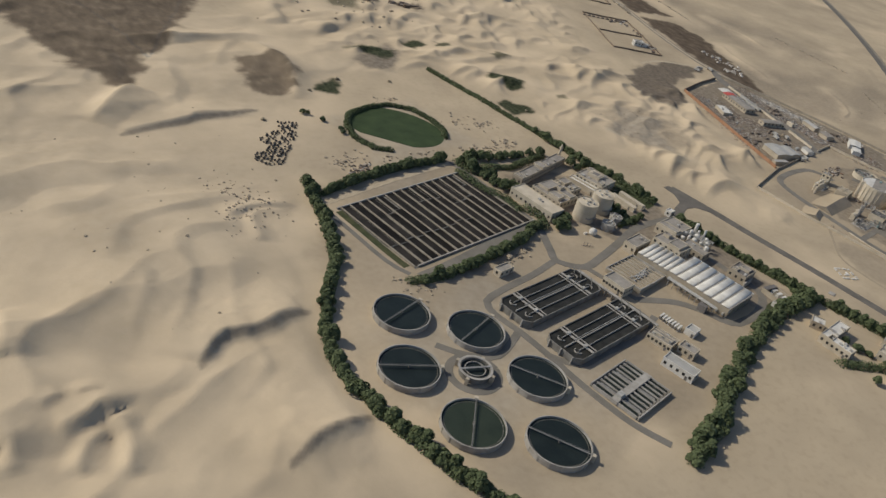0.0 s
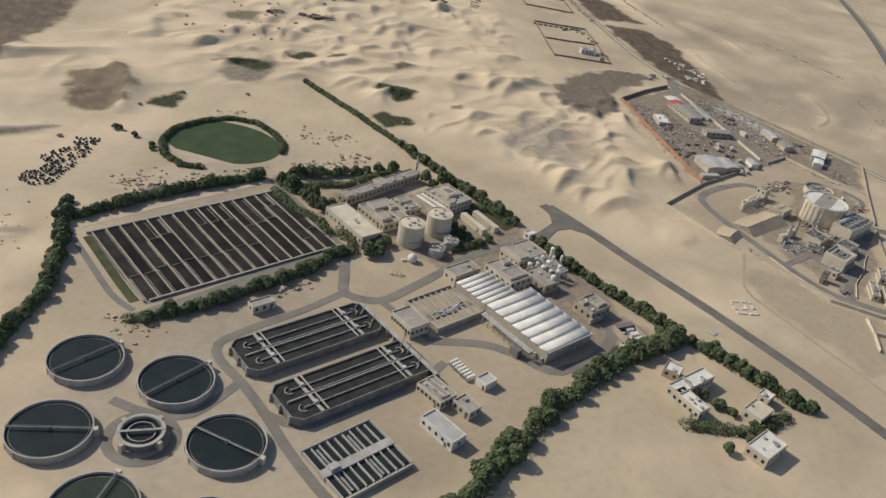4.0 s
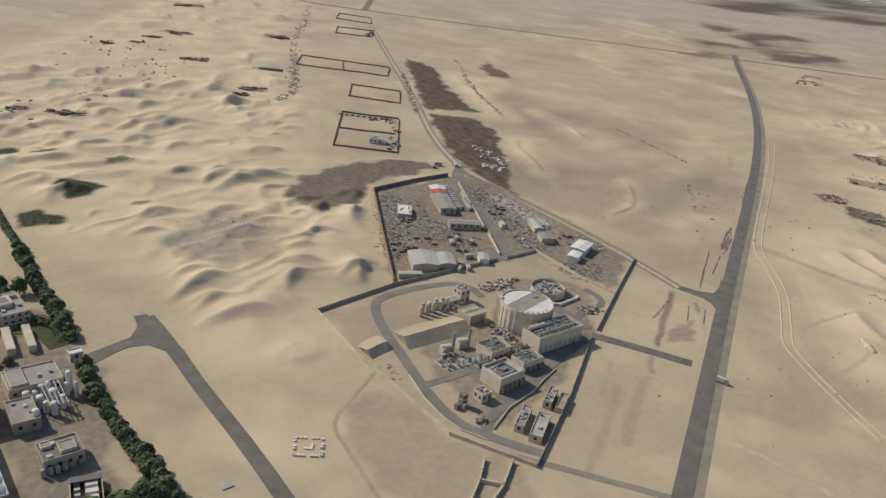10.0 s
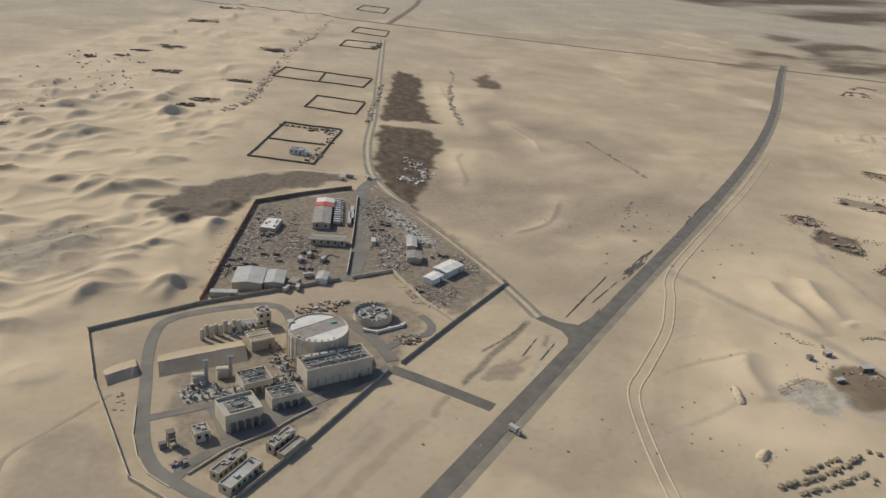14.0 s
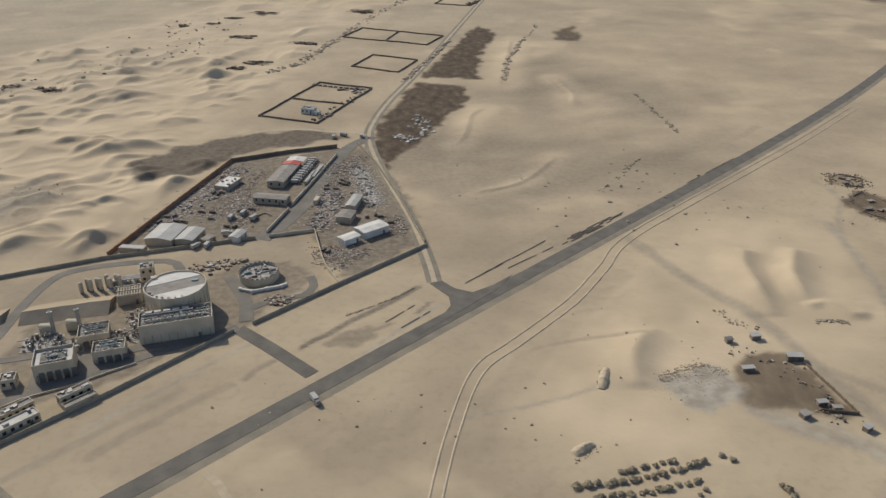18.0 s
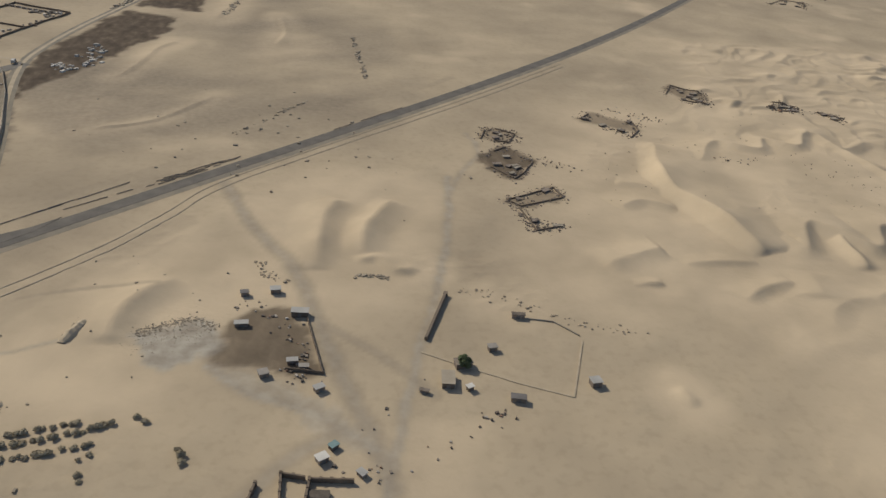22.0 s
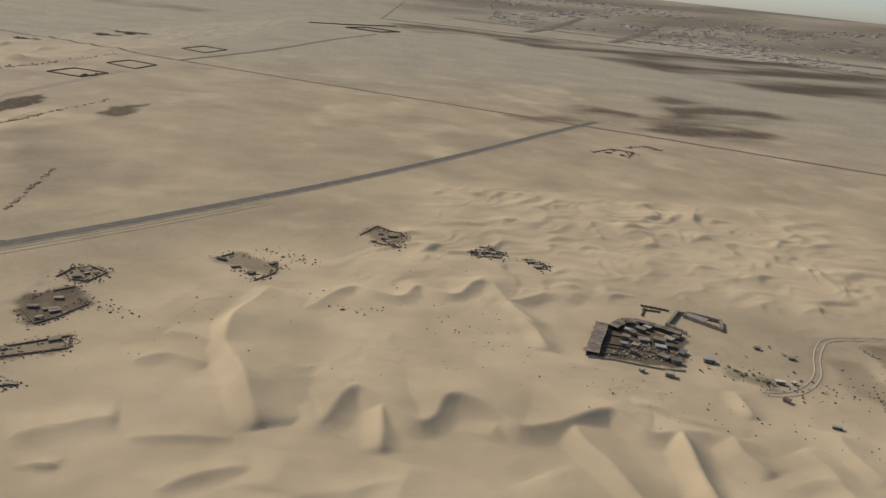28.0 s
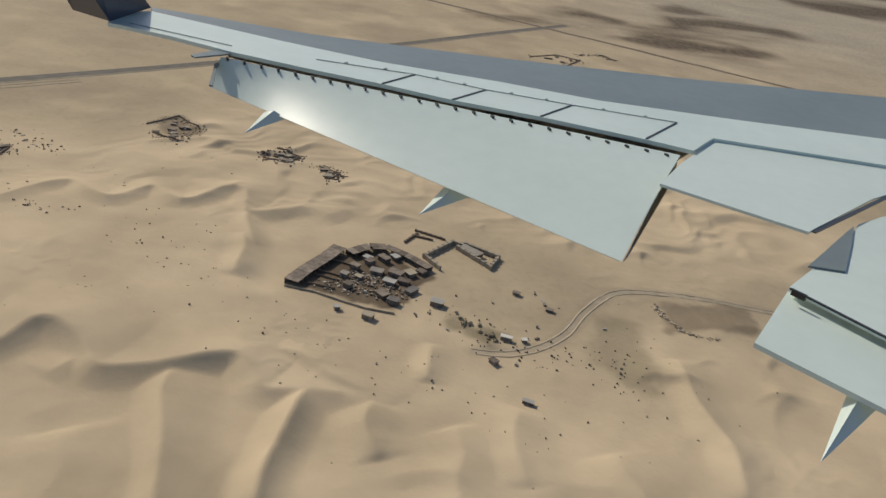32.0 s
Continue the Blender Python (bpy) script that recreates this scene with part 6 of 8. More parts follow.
def big_tank(x, y, r, h):
    ob = thing("storage_tank", x, y, 0, 0, "very large round cream tank with white and grey roof", "tank")
    n = 28
    part("tank_wall", Geo().cyl(0, 0, -0.3, h, r, n), CREAM, ob)
    part("rim", Geo().ring(0, 0, h, h + 0.8, r - 0.3, r, n), CREAM, ob)
    cut = 0.27 * r
    top = [(math.cos(radians(a)) * (r - .35), math.sin(radians(a)) * (r - .35)) for a in range(0, 360, 6)]
    part("roof", Geo().prism([p for p in top], h, h + 0.1), ROOFGREY, ob, "grey roof band")
    up = [p for p in top if p[1] * 0.9 - p[0] * 0.44 > cut]
    low = [p for p in top if p[1] * 0.9 - p[0] * 0.44 < -cut]
    part("roof_sheet", Geo().prism(sorted(up, key=lambda p: math.atan2(p[1] - 4, p[0] + 3)), h + 0.1, h + 0.25), WHITE, ob, "white roof sheet")
    part("roof_sheet", Geo().prism(sorted(low, key=lambda p: math.atan2(p[1] + 4, p[0] - 3)), h + 0.1, h + 0.25), WHITE, ob, "white roof sheet")
    for k in range(n):
        a = 2 * math.pi * (k + 0.0) / n
        part("wall_rib", Geo().box(math.cos(a) * (r + 0.05), math.sin(a) * (r + 0.05), -0.3, 0.3, 0.5, h, math.degrees(a)), CREAM, ob)
    for k in range(7):
        a = radians(215 + 14 * k)
        part("roof_unit", Geo().box(math.cos(a) * r * .86, math.sin(a) * r * .86, h + 0.2, 0.8, 0.6, 0.6, k * 20), PIPE, ob)
    part("stair_tower", Geo().box(-r * 0.86, r * 0.52, -0.3, 2.2, 2.2, h + 1.2, 30), CREAM, ob)
    part("green_unit", Geo().box(r * .55, r * .35, h + .1, 2.4, 1.2, .5, 14), TEAL, ob)


big_tank(515.4, 222.2, 11.5, 10.3)
ob = thing("open_tank", 541.5, 247.0, 0, 0, "round open tank filled with pale and grey pipework", "tank")
part("tank_wall", Geo().ring(0, 0, -0.2, 3.2, 7.7, 8.2, 26), CREAM, ob)
part("floor", Geo().cyl(0, 0, -0.2, 2.2, 7.7, 26), CONCRETE, ob)
rnd = random.Random(3)
for k in range(36):
    a, q, t = rnd.uniform(0, 6.28), 6.6 * math.sqrt(rnd.random()), rnd.choice((14, 104))
    part("pipe_unit", Geo().box(math.cos(a) * q, math.sin(a) * q, 2.2, rnd.uniform(1, 2.6), rnd.uniform(.3, .8), rnd.uniform(.3, .9), t + rnd.uniform(-12, 12)), rnd.choice((STEEL, TEAL, PIPE, ROOFDARK)), ob)
for k in range(26):
    a = 2 * math.pi * k / 26
    part("merlon", Geo().box(math.cos(a) * 7.95, math.sin(a) * 7.95, 3.1, 0.5, 1.1, 0.6, math.degrees(a)), WALLTAN, ob)
wall_line("low_wall", [(451.7, 194.4), (451.9, 179), (454, 167.5), (457.6, 158.6), (464, 151.5)], 0.5, 0.35, CREAM, "low pale kerb wall along the service road")
wall_line("low_wall", [(536, 236), (541, 234), (552, 238), (554, 240)], 1.2, 0.8, WHITE, "low white curved wall beside the open tank")


def clutter(name, x, y, z, ang, L, W, n, label, seed, tall=1.6, mats=None):
    """A bed of pipes, boxes and small vessels, each a part, on a plant floor or roof."""
    rnd = random.Random(seed)
    ob = thing(name, x, y, z, ang, label, "machinery")
    mats = mats or (STEEL, PIPE, CONCDARK, CONCRETE, ROOFDARK, ROOFGREY, TEAL)
    part("plinth", Geo().box(0, 0, -0.15, L, W, 0.3), CONCDARK if z > 1 else CONCRETE, ob)
    if z > 1:
        g = Geo()
        for j in range(max(2, int(W / 1.15))):
            y0 = -W / 2 + 0.5 + j * (W - 1) / max(1, int(W / 1.15) - 1)
            x0 = -L / 2 + 0.5
            tall_ = rnd.uniform(0.25, 0.8)
            kind = rnd.random()
            while x0 < L / 2 - 0.6:
                step_ = rnd.uniform(0.7, 1.15)
                if rnd.random() < 0.75:
                    if kind < 0.5:
                        g.cyl(x0 + step_ / 2, y0, 0.1, 0.1 + tall_, 0.36, 10)
                    else:
                        g.box(x0 + step_ / 2, y0, 0.1, step_ * 0.7, rnd.uniform(.35, .75), tall_ * rnd.uniform(.5, 1.2))
                x0 += step_
        tagged(part("roof_machinery", g, ROOFPLANT, ob), kind="stuff")
        for k in range(n // 6):
            b, q = rnd.uniform(-.45, .45) * W, rnd.uniform(.15, .45) * L
            part("pipe", Geo().tube((-q, b, 0.9), (q, b, 0.9), rnd.uniform(.08, .16), 7), rnd.choice(mats), ob)
        return ob
    for k in range(int(n * 1.5)):
        a, b = rnd.uniform(-.46, .46) * L, rnd.uniform(-.46, .46) * W
        kind = rnd.random()
        if kind < 0.45:
            part("unit", Geo().box(a, b, 0.1, rnd.uniform(.4, 1.4), rnd.uniform(.3, .9), rnd.uniform(.4, tall), rnd.choice((0, 90))), rnd.choice(mats), ob)
        elif kind < 0.75:
            c = rnd.choice(((1, 0), (0, 1)))
            q = rnd.uniform(1.0, 3.0)
            hz = rnd.uniform(.4, tall)
            part("pipe", Geo().tube((a - c[0] * q, b - c[1] * q, hz), (a + c[0] * q, b + c[1] * q, hz), rnd.uniform(.08, .18), 7), rnd.choice(mats), ob)
        else:
            part("drum", Geo().cyl(a, b, 0.1, rnd.uniform(.6, tall * 1.2), rnd.uniform(.25, .55), 12), rnd.choice(mats), ob)
    return ob


def hall(x, y, L, W, ang, h, seed, n, label, ribs=8, mats=None, roof=ROOFDARK, bare=1.6):
    """A hall with ribs and dark panels for shaded open bays along its front and plant on its roof, kept clear of the
    edge by half of bare.
    """
    ob = building("turbine_hall", x, y, L, W, ang, h, CREAM, roof, label, "building", 0, 3, 0, parapet=1.0)
    for k in range(ribs):
        part("wall_rib", Geo().box(-L / 2 + L * (k + .5) / ribs, -W / 2 - (0.1 if L > 20 else 0.4), -0.4, 0.4, 0.5 if L > 20 else 1.1, h * 0.55), BEIGE, ob)
        if L < 20:
            # dark panel set on the wall paints the shade of an open bay
            part("opening", Geo().box(-L / 2 + L * (k + 1) / ribs - L / ribs * .02, -W / 2 - 0.02, 0.1, L / ribs * .72, 0.1, h * 0.6), ROOFDARK, ob, "dark panel for the shade in an open bay")
    clutter("roof_plant", x, y, h + 0.2, ang, L - bare, W - bare, n, "rows of fans, ducts and pipes on a hall roof", seed, 1.2, mats)
    return ob


hall(519.6, 205.4, 25.6, 10.4, 15.3, 6.8, 1, 60, "long cream turbine hall with fans on its roof", 9)
for k in range(9):
    ob = thing("roof_fan", 511.0 + 2.35 * k, 201.3 + 0.64 * k, 7.05, 15.3, "pale round roof fan in a row on a hall", "fan", "roof fans")
    part("casing", Geo().cyl(0, 0, 0, 0.9, 0.85, 14), PIPE, ob)
    part("opening", Geo().cyl(0, 0, 0.9, 0.92, 0.68, 14), ROOFDARK, ob)
ob = thing("roof_duct", 521.5, 206.3, 7.15, 15.3, "teal duct lying across a hall roof", "duct")
part("duct", Geo().box(0, 0, 0, 0.8, 5.0, 0.7, 10), TEAL, ob)
ob = thing("roof_duct", 516.0, 207.9, 7.15, 15.3, "large pale air ducts along a hall roof", "duct")
for k in range(5):
    part("duct", Geo().box(-6.5 + 3.2 * k, 0, 0, 2.4, 1.3, 1.2), PIPE, ob)
part("header", Geo().tube((-9, -1.3, 0.7), (9, -1.3, 0.7), 0.35, 10), STEEL, ob)
hall(500.0, 190.9, 10.8, 7.2, 15.5, 3.7, 2, 22, "small cream cooler building with teal roof plant", 4, (TEAL, PIPE, STEEL))
hall(484.7, 182.4, 12.6, 10.6, 18, 5.6, 3, 34, "cream boiler house with teal pipes on its roof", 5, (TEAL, STEEL, PIPE, CONCRETE), SHEET, 4.4)
hall(490.6, 202.0, 10.6, 9.0, 17, 3.5, 4, 48, "low cream machine hall crowded with roof plant", 4)
building("control_block", 496.0, 247.0, 5.4, 5.4, 16, 6.2, CREAM, ROOFGREY, "tall cream control block", "building", 2, 1.8, 4)
ob = building("pipe_hall", 494.0, 230.5, 9.0, 8.0, 16, 3.6, BEIGE, ROOFDARK, "beige hall under an open frame of tan roof beams", "building", 0, 3, 0, parapet=0)
for k in range(9):
    part("roof_beam", Geo().box(-4.1 + 1.02 * k, 0, 3.7, 0.4, 8.2, 0.5), CREAM, ob)
for k in range(3):
    part("cross_beam", Geo().box(0, -3.9 + 3.9 * k, 4.2, 9.2, 0.3, 0.3), CREAM, ob)
for a in (-4.3, 4.3):
    for b in (-3.8, 3.8):
        part("post", Geo().box(a, b, -0.2, 0.5, 0.5, 4.6), CREAM, ob)
clutter("pipe_yard", 502.0, 214.5, 0, 16, 6, 9, 26, "rust-coloured units and pipes beside the large tank", 16, 2.4, (SHACK, STEEL, CONCRETE, PIPE, RUSTBROWN))
clutter("pipe_yard", 499.5, 201.5, 0, 17, 6, 9, 24, "tangle of pipes and units between two halls", 17, 2.2, (SHACK, STEEL, PIPE, ROOFDARK, RUSTBROWN))
building("switch_hut", 472.7, 174.2, 4.8, 4.7, 16, 3.4, CREAM, ROOFGREY, "small cream switch house on sand", "building", 1, 1.8, 3)
building("site_office", 481.0, 157.6, 13.0, 3.4, 48, 2.8, CREAM, ROOFGREY, "long narrow cream site office", "building", 1, 2, 6, group="site offices")
building("site_office", 484.4, 151.6, 14.6, 4.6, 48, 2.8, CREAM, SHEET, "long narrow cream site office with pale roof", "building", 1, 2, 2, group="site offices")
building("site_office", 497.2, 166.6, 10.6, 3.2, 46, 3.2, CREAM, ROOFGREY, "long narrow cream site office", "building", 1, 2, 5, group="site offices")
building("site_office", 500.2, 163.2, 10.6, 3.0, 46, 2.0, BEIGE, ROOFGREY, "low beige site store", "building", 0, 2, 0, group="site offices")


def stack(x, y, h, r):
    ob = thing("chimney_stack", x, y, 0, 0, "slim grey exhaust stack beside turbines", "chimney", "exhaust stacks")
    part("shaft", Geo().cyl(0, 0, -0.2, h, r, 18, r * 0.92), CONCRETE, ob)
    part("ring", Geo().ring(0, 0, h - 0.5, h, r * 0.9, r + 0.15, 18), STEEL, ob)
    part("flue", Geo().cyl(0, 0, h, h + 0.03, r * 0.8, 18), ROOFDARK, ob)
    part("duct", Geo().box(-2.6, 0.4, -0.1, 4.6, 2.6, 3.4, 14), CREAM, ob)
    part("duct_top", Geo().barrel(0.4, 3.3, 2.6, 0.7, -4.9, -0.3), CREAM, ob)


stack(474.2, 206.0, 9.4, 0.75)
stack(482.6, 209.0, 8.6, 0.75)
clutter("turbine_plant", 472.5, 199.5, 0, 14, 14, 9, 36, "turbine skids, pipes and drums on a concrete floor", 11, 2.2)
clutter("turbine_plant", 484.0, 197.0, 0, 14, 9, 9, 24, "turbine skids, pipes and drums on a concrete floor", 12, 2.4)
clutter("pipe_yard", 505.5, 203.5, 0, 60, 8, 9, 26, "tangle of pipes and units beside the large tank", 13, 2.6)
clutter("desalination_plant", 487.0, 242.5, 0, 16, 12, 7, 20, "white pipework frames on a concrete floor", 14, 1.8, (WHITE, PIPE, CREAM))
for k in range(9):
    x, y = 472.5 + 1.75 * k, 237.2 + 0.55 * k
    vessel(x, y + (1.4 if k % 2 else -0.6), 0.85, 4.4 + (k % 3) * 0.4, CREAM, "upright cream process vessel in a row", "evaporator vessels")
ob = thing("pipe_bridge", 489, 244.5, 0, 16, "white tubular pipe bridge on posts", "pipework")
for k in range(4):
    part("pipe", Geo().tube((-6, -2 + 1.1 * k, 2.6), (7, -2 + 1.1 * k, 2.6), 0.34, 10), WHITE, ob)
for k in range(5):
    part("post", Geo().box(-6 + 3 * k, 0, -0.1, 0.3, 4.4, 2.4), CONCRETE, ob)
# raised terrace between the two levels of the station: a bank with a sandy fill falling away behind it
def terrace(foot, brow, toe, high, label):
    foot, brow, toe = (smooth_line(p) for p in (foot, brow, toe))
    n = len(foot)
    rnd = random.Random(n)
    face = [(*p, -0.15) for p in foot] + [(x + rnd.uniform(-.25, .25), y + rnd.uniform(-.25, .25), high + rnd.uniform(-.12, .08)) for x, y in brow]
    back = face[n:] + [(*p, -0.15) for p in toe]
    quads = [(k, k + 1, n + k + 1, n + k) for k in range(n - 1)]
    g = Geo().add(face, quads)
    g.add([face[0], face[n], back[n]], [(0, 1, 2)]).add([face[n - 1], face[-1], back[-1]], [(0, 2, 1)])
    bank = tagged(new("bank", g.mesh("bank", BANKSHADE)), label, "bank", kind="structure")
    part("fill", Geo().add(back, quads), SAND, bank, "pale sand fill behind the bank")


terrace(((458.1, 211.3), (471.2, 214.5), (489.2, 218.5)), ((457.5, 217.6), (470.8, 221.2), (488.6, 225.6)), ((456.5, 227), (469, 231.5), (487, 235)), 3.0, "steep sandy terrace bank inside the power station")
terrace(((441.5, 207.6), (446, 210.2), (451.2, 212.6)), ((440.2, 211.8), (445, 214.2), (450.6, 216.4)), ((438.5, 219), (443, 223), (449, 226)), 2.4, "steep sandy bank beside the perimeter wall")
ob = thing("derrick", 463.8, 172.0, 0, 20, "rusty lattice machine standing on sand", "machinery")
for a in (-0.9, 0.9):
    for b in (-0.9, 0.9):
        part("leg", Geo().tube((a * 1.3, b * 1.3, -0.1), (a, b, 5.2), 0.16, 6), SHACK, ob)
for z in (1.6, 3.2, 5.0):
    part("platform", Geo().box(0, 0, z, 2.4, 2.4, 0.3), SHACK, ob)
part("hopper", Geo().box(0, 0, 3.4, 1.8, 1.8, 1.5, 0, 1.3), ROOFDARK, ob)
part("engine", Geo().box(-2.8, -0.4, -0.1, 2.2, 1.6, 2.2), ROOFDARK, ob)
clutter("scrap_plant", 466.5, 161.5, 0, 20, 5, 4, 9, "dark machinery parts standing on sand", 15, 1.5, (ROOFDARK, SHACK, STEEL))
litter("pallets", [(446, 205), (447, 193)], 14, 0.9, 0.5, 1.1, STONE, "pallets and blocks on sand beside a road", 31)
litter("pipe_heap", [(549, 229), (556, 226)], 60, 2.0, 0.5, 1.5, JUNK, "heap of pipe parts on sand", 32)
litter("pipe_heap", [(512, 254), (520, 258), (530, 262)], 80, 2.4, 0.5, 1.6, JUNK, "heaps of plant parts beside the large tank", 33)
litter("pipe_heap", [(502, 228), (500, 214)], 50, 1.6, 0.4, 1.2, JUNK, "rust-coloured plant parts beside the large tank", 34)
wall_line("low_wall", [(467, 138.5), (459, 129), (450, 121)], 1.4, 0.5, CREAM, "low pale walls of an empty pen")
wall_line("low_wall", [(458.5, 142), (452.5, 133), (444, 123)], 1.4, 0.5, CREAM, "low pale walls of an empty pen")
wall_line("low_wall", [(459, 129), (452.5, 133)], 1.4, 0.5, CREAM, "low pale cross wall of an empty pen")
ob = thing("helipad", 405, 162.5, 0.05, -18, "square of pale blocks round a low white corner mark", "marker")
for k in range(7):
    for a, b in ((-4 + k * 1.33, 4.4), (-4 + k * 1.33, -4.4), (-4.4, -4 + k * 1.33), (4.4, -4 + k * 1.33)):
        if (k + int(a)) % 3:
            part("block", Geo().box(a, b, -0.1, 0.9, 0.8, 0.6), WHITE, ob)
part("mark", Geo().box(0, -0.8, -0.1, 3.0, 0.8, 0.4).box(1.2, 0.6, -0.1, 0.8, 2.2, 0.4), WHITE, ob)
tagged(new("concrete_slab", Geo().box(377.5, 151, -0.1, 3.6, 3.0, 0.5, 20).mesh("concrete_slab", CONCRETE)), "pale concrete slab lying on sand", "slab")

# ---- scrap yard ----
ORANGE = surface("orange_wall", (0.27, 0.145, 0.08), (0.37, 0.21, 0.12), 0.3, 4, 0.9)
wall_line("perimeter_wall", [(471.5, 269), (486, 330), (500, 387)], 2.2, 0.35, ORANGE, "long orange block wall between dunes and scrap yard")
wall_line("perimeter_wall", [(500, 387), (530, 400), (558, 409)], 2.2, 0.35, WALLDARK, "dark block wall at the back of the scrap yard")
wall_line("perimeter_wall", [(570, 413), (583, 378), (597, 330), (610, 276)], 2.0, 0.35, WALLTAN, "tan block wall of the scrap yard beside a track")
wall_line("perimeter_wall", [(559, 394), (549, 345), (544, 322)], 1.6, 0.4, CREAM, "low pale wall along the scrap yard road")
wall_line("perimeter_wall", [(543, 316), (537, 290)], 1.6, 0.4, CREAM, "low pale wall along the scrap yard road")
SH = "scrap yard sheds"
building("warehouse", 492.5, 285.5, 16.0, 12.8, 79, 3.6, BEIGE, SHEET, "large grey-roofed warehouse in a scrap yard", "warehouse", 0, 3, 0, 0.9, SH)
building("warehouse", 503.6, 284.0, 13.0, 8.6, 79, 3.2, BEIGE, SHEET, "grey-roofed warehouse in a scrap yard", "warehouse", 0, 3, 0, 0.7, SH)
building("warehouse", 534.4, 361.0, 30.0, 9.0, 80, 3.4, BEIGE, ROOFGREY, "long grey-roofed shed in a scrap yard", "warehouse", 1, 3, 0, 0.7, SH)
ob = thing("roof_sheet", 536.6, 373.5, 3.6, 80, "red sheeting laid across a long shed roof", "roof sheet")
part("sheet", Geo().gable(0, 0, 0, 5.0, 9.2, 0.72), RUSTRED, ob)
ob = thing("roof_sheet", 538.4, 380.0, 3.6, 80, "white sheeting laid across a long shed roof", "roof sheet")
part("sheet", Geo().gable(0, 0, 0, 6.5, 9.4, 0.72), WHITE, ob)
building("warehouse", 533.3, 327.0, 17.5, 6.2, -13, 3.2, BEIGE, ROOFGREY, "long grey-roofed shed beside a yard", "warehouse", 1, 3, 0, 0.7, SH)
building("open_shed", 481.2, 273.2, 11.6, 3.6, -9, 2.6, BEIGE, SHEET, "narrow pale-roofed open shed", "warehouse", 0, 3, 0, group=SH, parapet=0)
building("store_shed", 525.0, 284.5, 8.0, 4.8, 72, 2.6, WHITE, SHEET, "small pale shed in a scrap yard", "warehouse", 0, 3, 0, 0.6, SH)
building("store_shed", 575.0, 320.8, 14.0, 4.8, 78, 2.8, BEIGE, SHEET, "long pale-roofed shed among scrap", "warehouse", 0, 3, 0, 0.6, SH)
building("store_shed", 572.5, 304.0, 9.0, 7.2, 78, 2.8, BEIGE, ROOFGREY, "grey-roofed shed among scrap", "warehouse", 0, 3, 0, 0.6, SH)
building("warehouse", 585.6, 288.2, 13.5, 8.0, 38, 3.4, WHITE, WHITE, "white warehouse with a bright flat roof", "warehouse", 0, 3, 1, 0.5, SH)
building("store_shed", 576.0, 279.4, 8.5, 5.6, 40, 2.8, WHITE, WHITE, "small white shed with a bright roof", "warehouse", 0, 3, 0, 0.4, SH)
building("store_shed", 556.0, 325.5, 6.0, 2.2, 82, 2.4, CREAM, CREAM, "narrow cream shed among scrap", "warehouse", 0, 3, 0, group=SH, parapet=0)
building("open_shed", 506.3, 350.0, 14.0, 8.0, 70, 2.6, BEIGE, WHITE, "patched white canopy over scrap", "warehouse", 0, 3, 5, group=SH, parapet=0)
building("open_shed", 512, 282, 6.0, 4.0, 60, 2.4, BEIGE, ROOFGREY, "small grey-roofed lean-to beside scrap", "warehouse", 0, 3, 0, group=SH, parapet=0)


def box_truck(name, L, label, group):
    ob = thing(name, 0, 0, -500, 0, label, "vehicle", group)
    part("cargo_box", Geo().box(-0.6, 0, 0.7, L - 1.5, 1.7, 1.6), SHEET, ob)
    part("cab", Geo().box(L / 2 - 0.6, 0, 0.4, 1.2, 1.6, 1.5, 0, 0.85), CARPAINT, ob)
    for a in (-L * 0.3, L * 0.36):
        for b in (-0.8, 0.8):
            part("wheel", Geo().tube((a, b - .15, 0.35), (a, b + .15, 0.35), 0.36, 10), ROOFDARK, ob)
    return ob


def car():
    ob = thing("car", 0, 0, -500, 0, "dusty scrapped car in a scrap yard", "vehicle", "scrapped cars")
    part("body", Geo().box(0, 0, 0.15, 1.8, 0.8, 0.36, 0, 0.95), CARPAINT, ob)
    part("cabin", Geo().box(-0.1, 0, 0.51, 1.0, 0.72, 0.28, 0, 0.75), CARPAINT, ob)
    for a in (-0.56, 0.56):
        for b in (-0.38, 0.38):
            part("wheel", Geo().tube((a, b - .08, 0.2), (a, b + .08, 0.2), 0.2, 8), ROOFDARK, ob)
    return ob


def container():
    ob = thing("container", 0, 0, -500, 0, "weathered steel shipping container in a scrap yard", "container", "containers")
    part("body", Geo().box(0, 0, 0, 3.0, 1.2, 1.2), SHACK, ob)
    for k in range(2):
        part("door", Geo().box(1.52, -0.29 + 0.58 * k, 0.06, 0.06, 0.54, 1.06), SHEET, ob)
    return ob


TRUCK, CAR, BOX = box_truck("truck", 5.2, "dusty lorry parked in a scrap yard", "parked lorries"), car(), container()


def put(kind, x, y, ang):
    m = pose(x, y, ground_z(x, y), 0, 0, ang)
    if id(kind) not in USED:
        USED.add(id(kind))
        kind.matrix_basis = m
        return kind
    return copy_thing(kind, m)


rnd = random.Random(44)
for k in range(11):
    put(TRUCK, 541.5 + 0.55 * k, 352 + 3.4 * k, -10 + rnd.uniform(-8, 8))
for x, y, long in ((548.6, 357.5, 17), (551.4, 366.0, 19)):
    ob = thing("trailer", x, y, ground_z(x, y), 80, "long pale flat-roofed trailer parked beside a yard road", "trailer", "long trailers")
    part("body", Geo().box(0, 0, 0.7, long, 1.9, 1.5), SHEET, ob)
    part("chassis", Geo().box(0, 0, 0.4, long * 0.96, 1.5, 0.3), ROOFDARK, ob)
    for a in (-0.4, -0.3, 0.34, 0.42):
        for b in (-0.85, 0.85):
            part("wheel", Geo().tube((a * long, b - .15, 0.35), (a * long, b + .15, 0.35), 0.38, 10), ROOFDARK, ob)
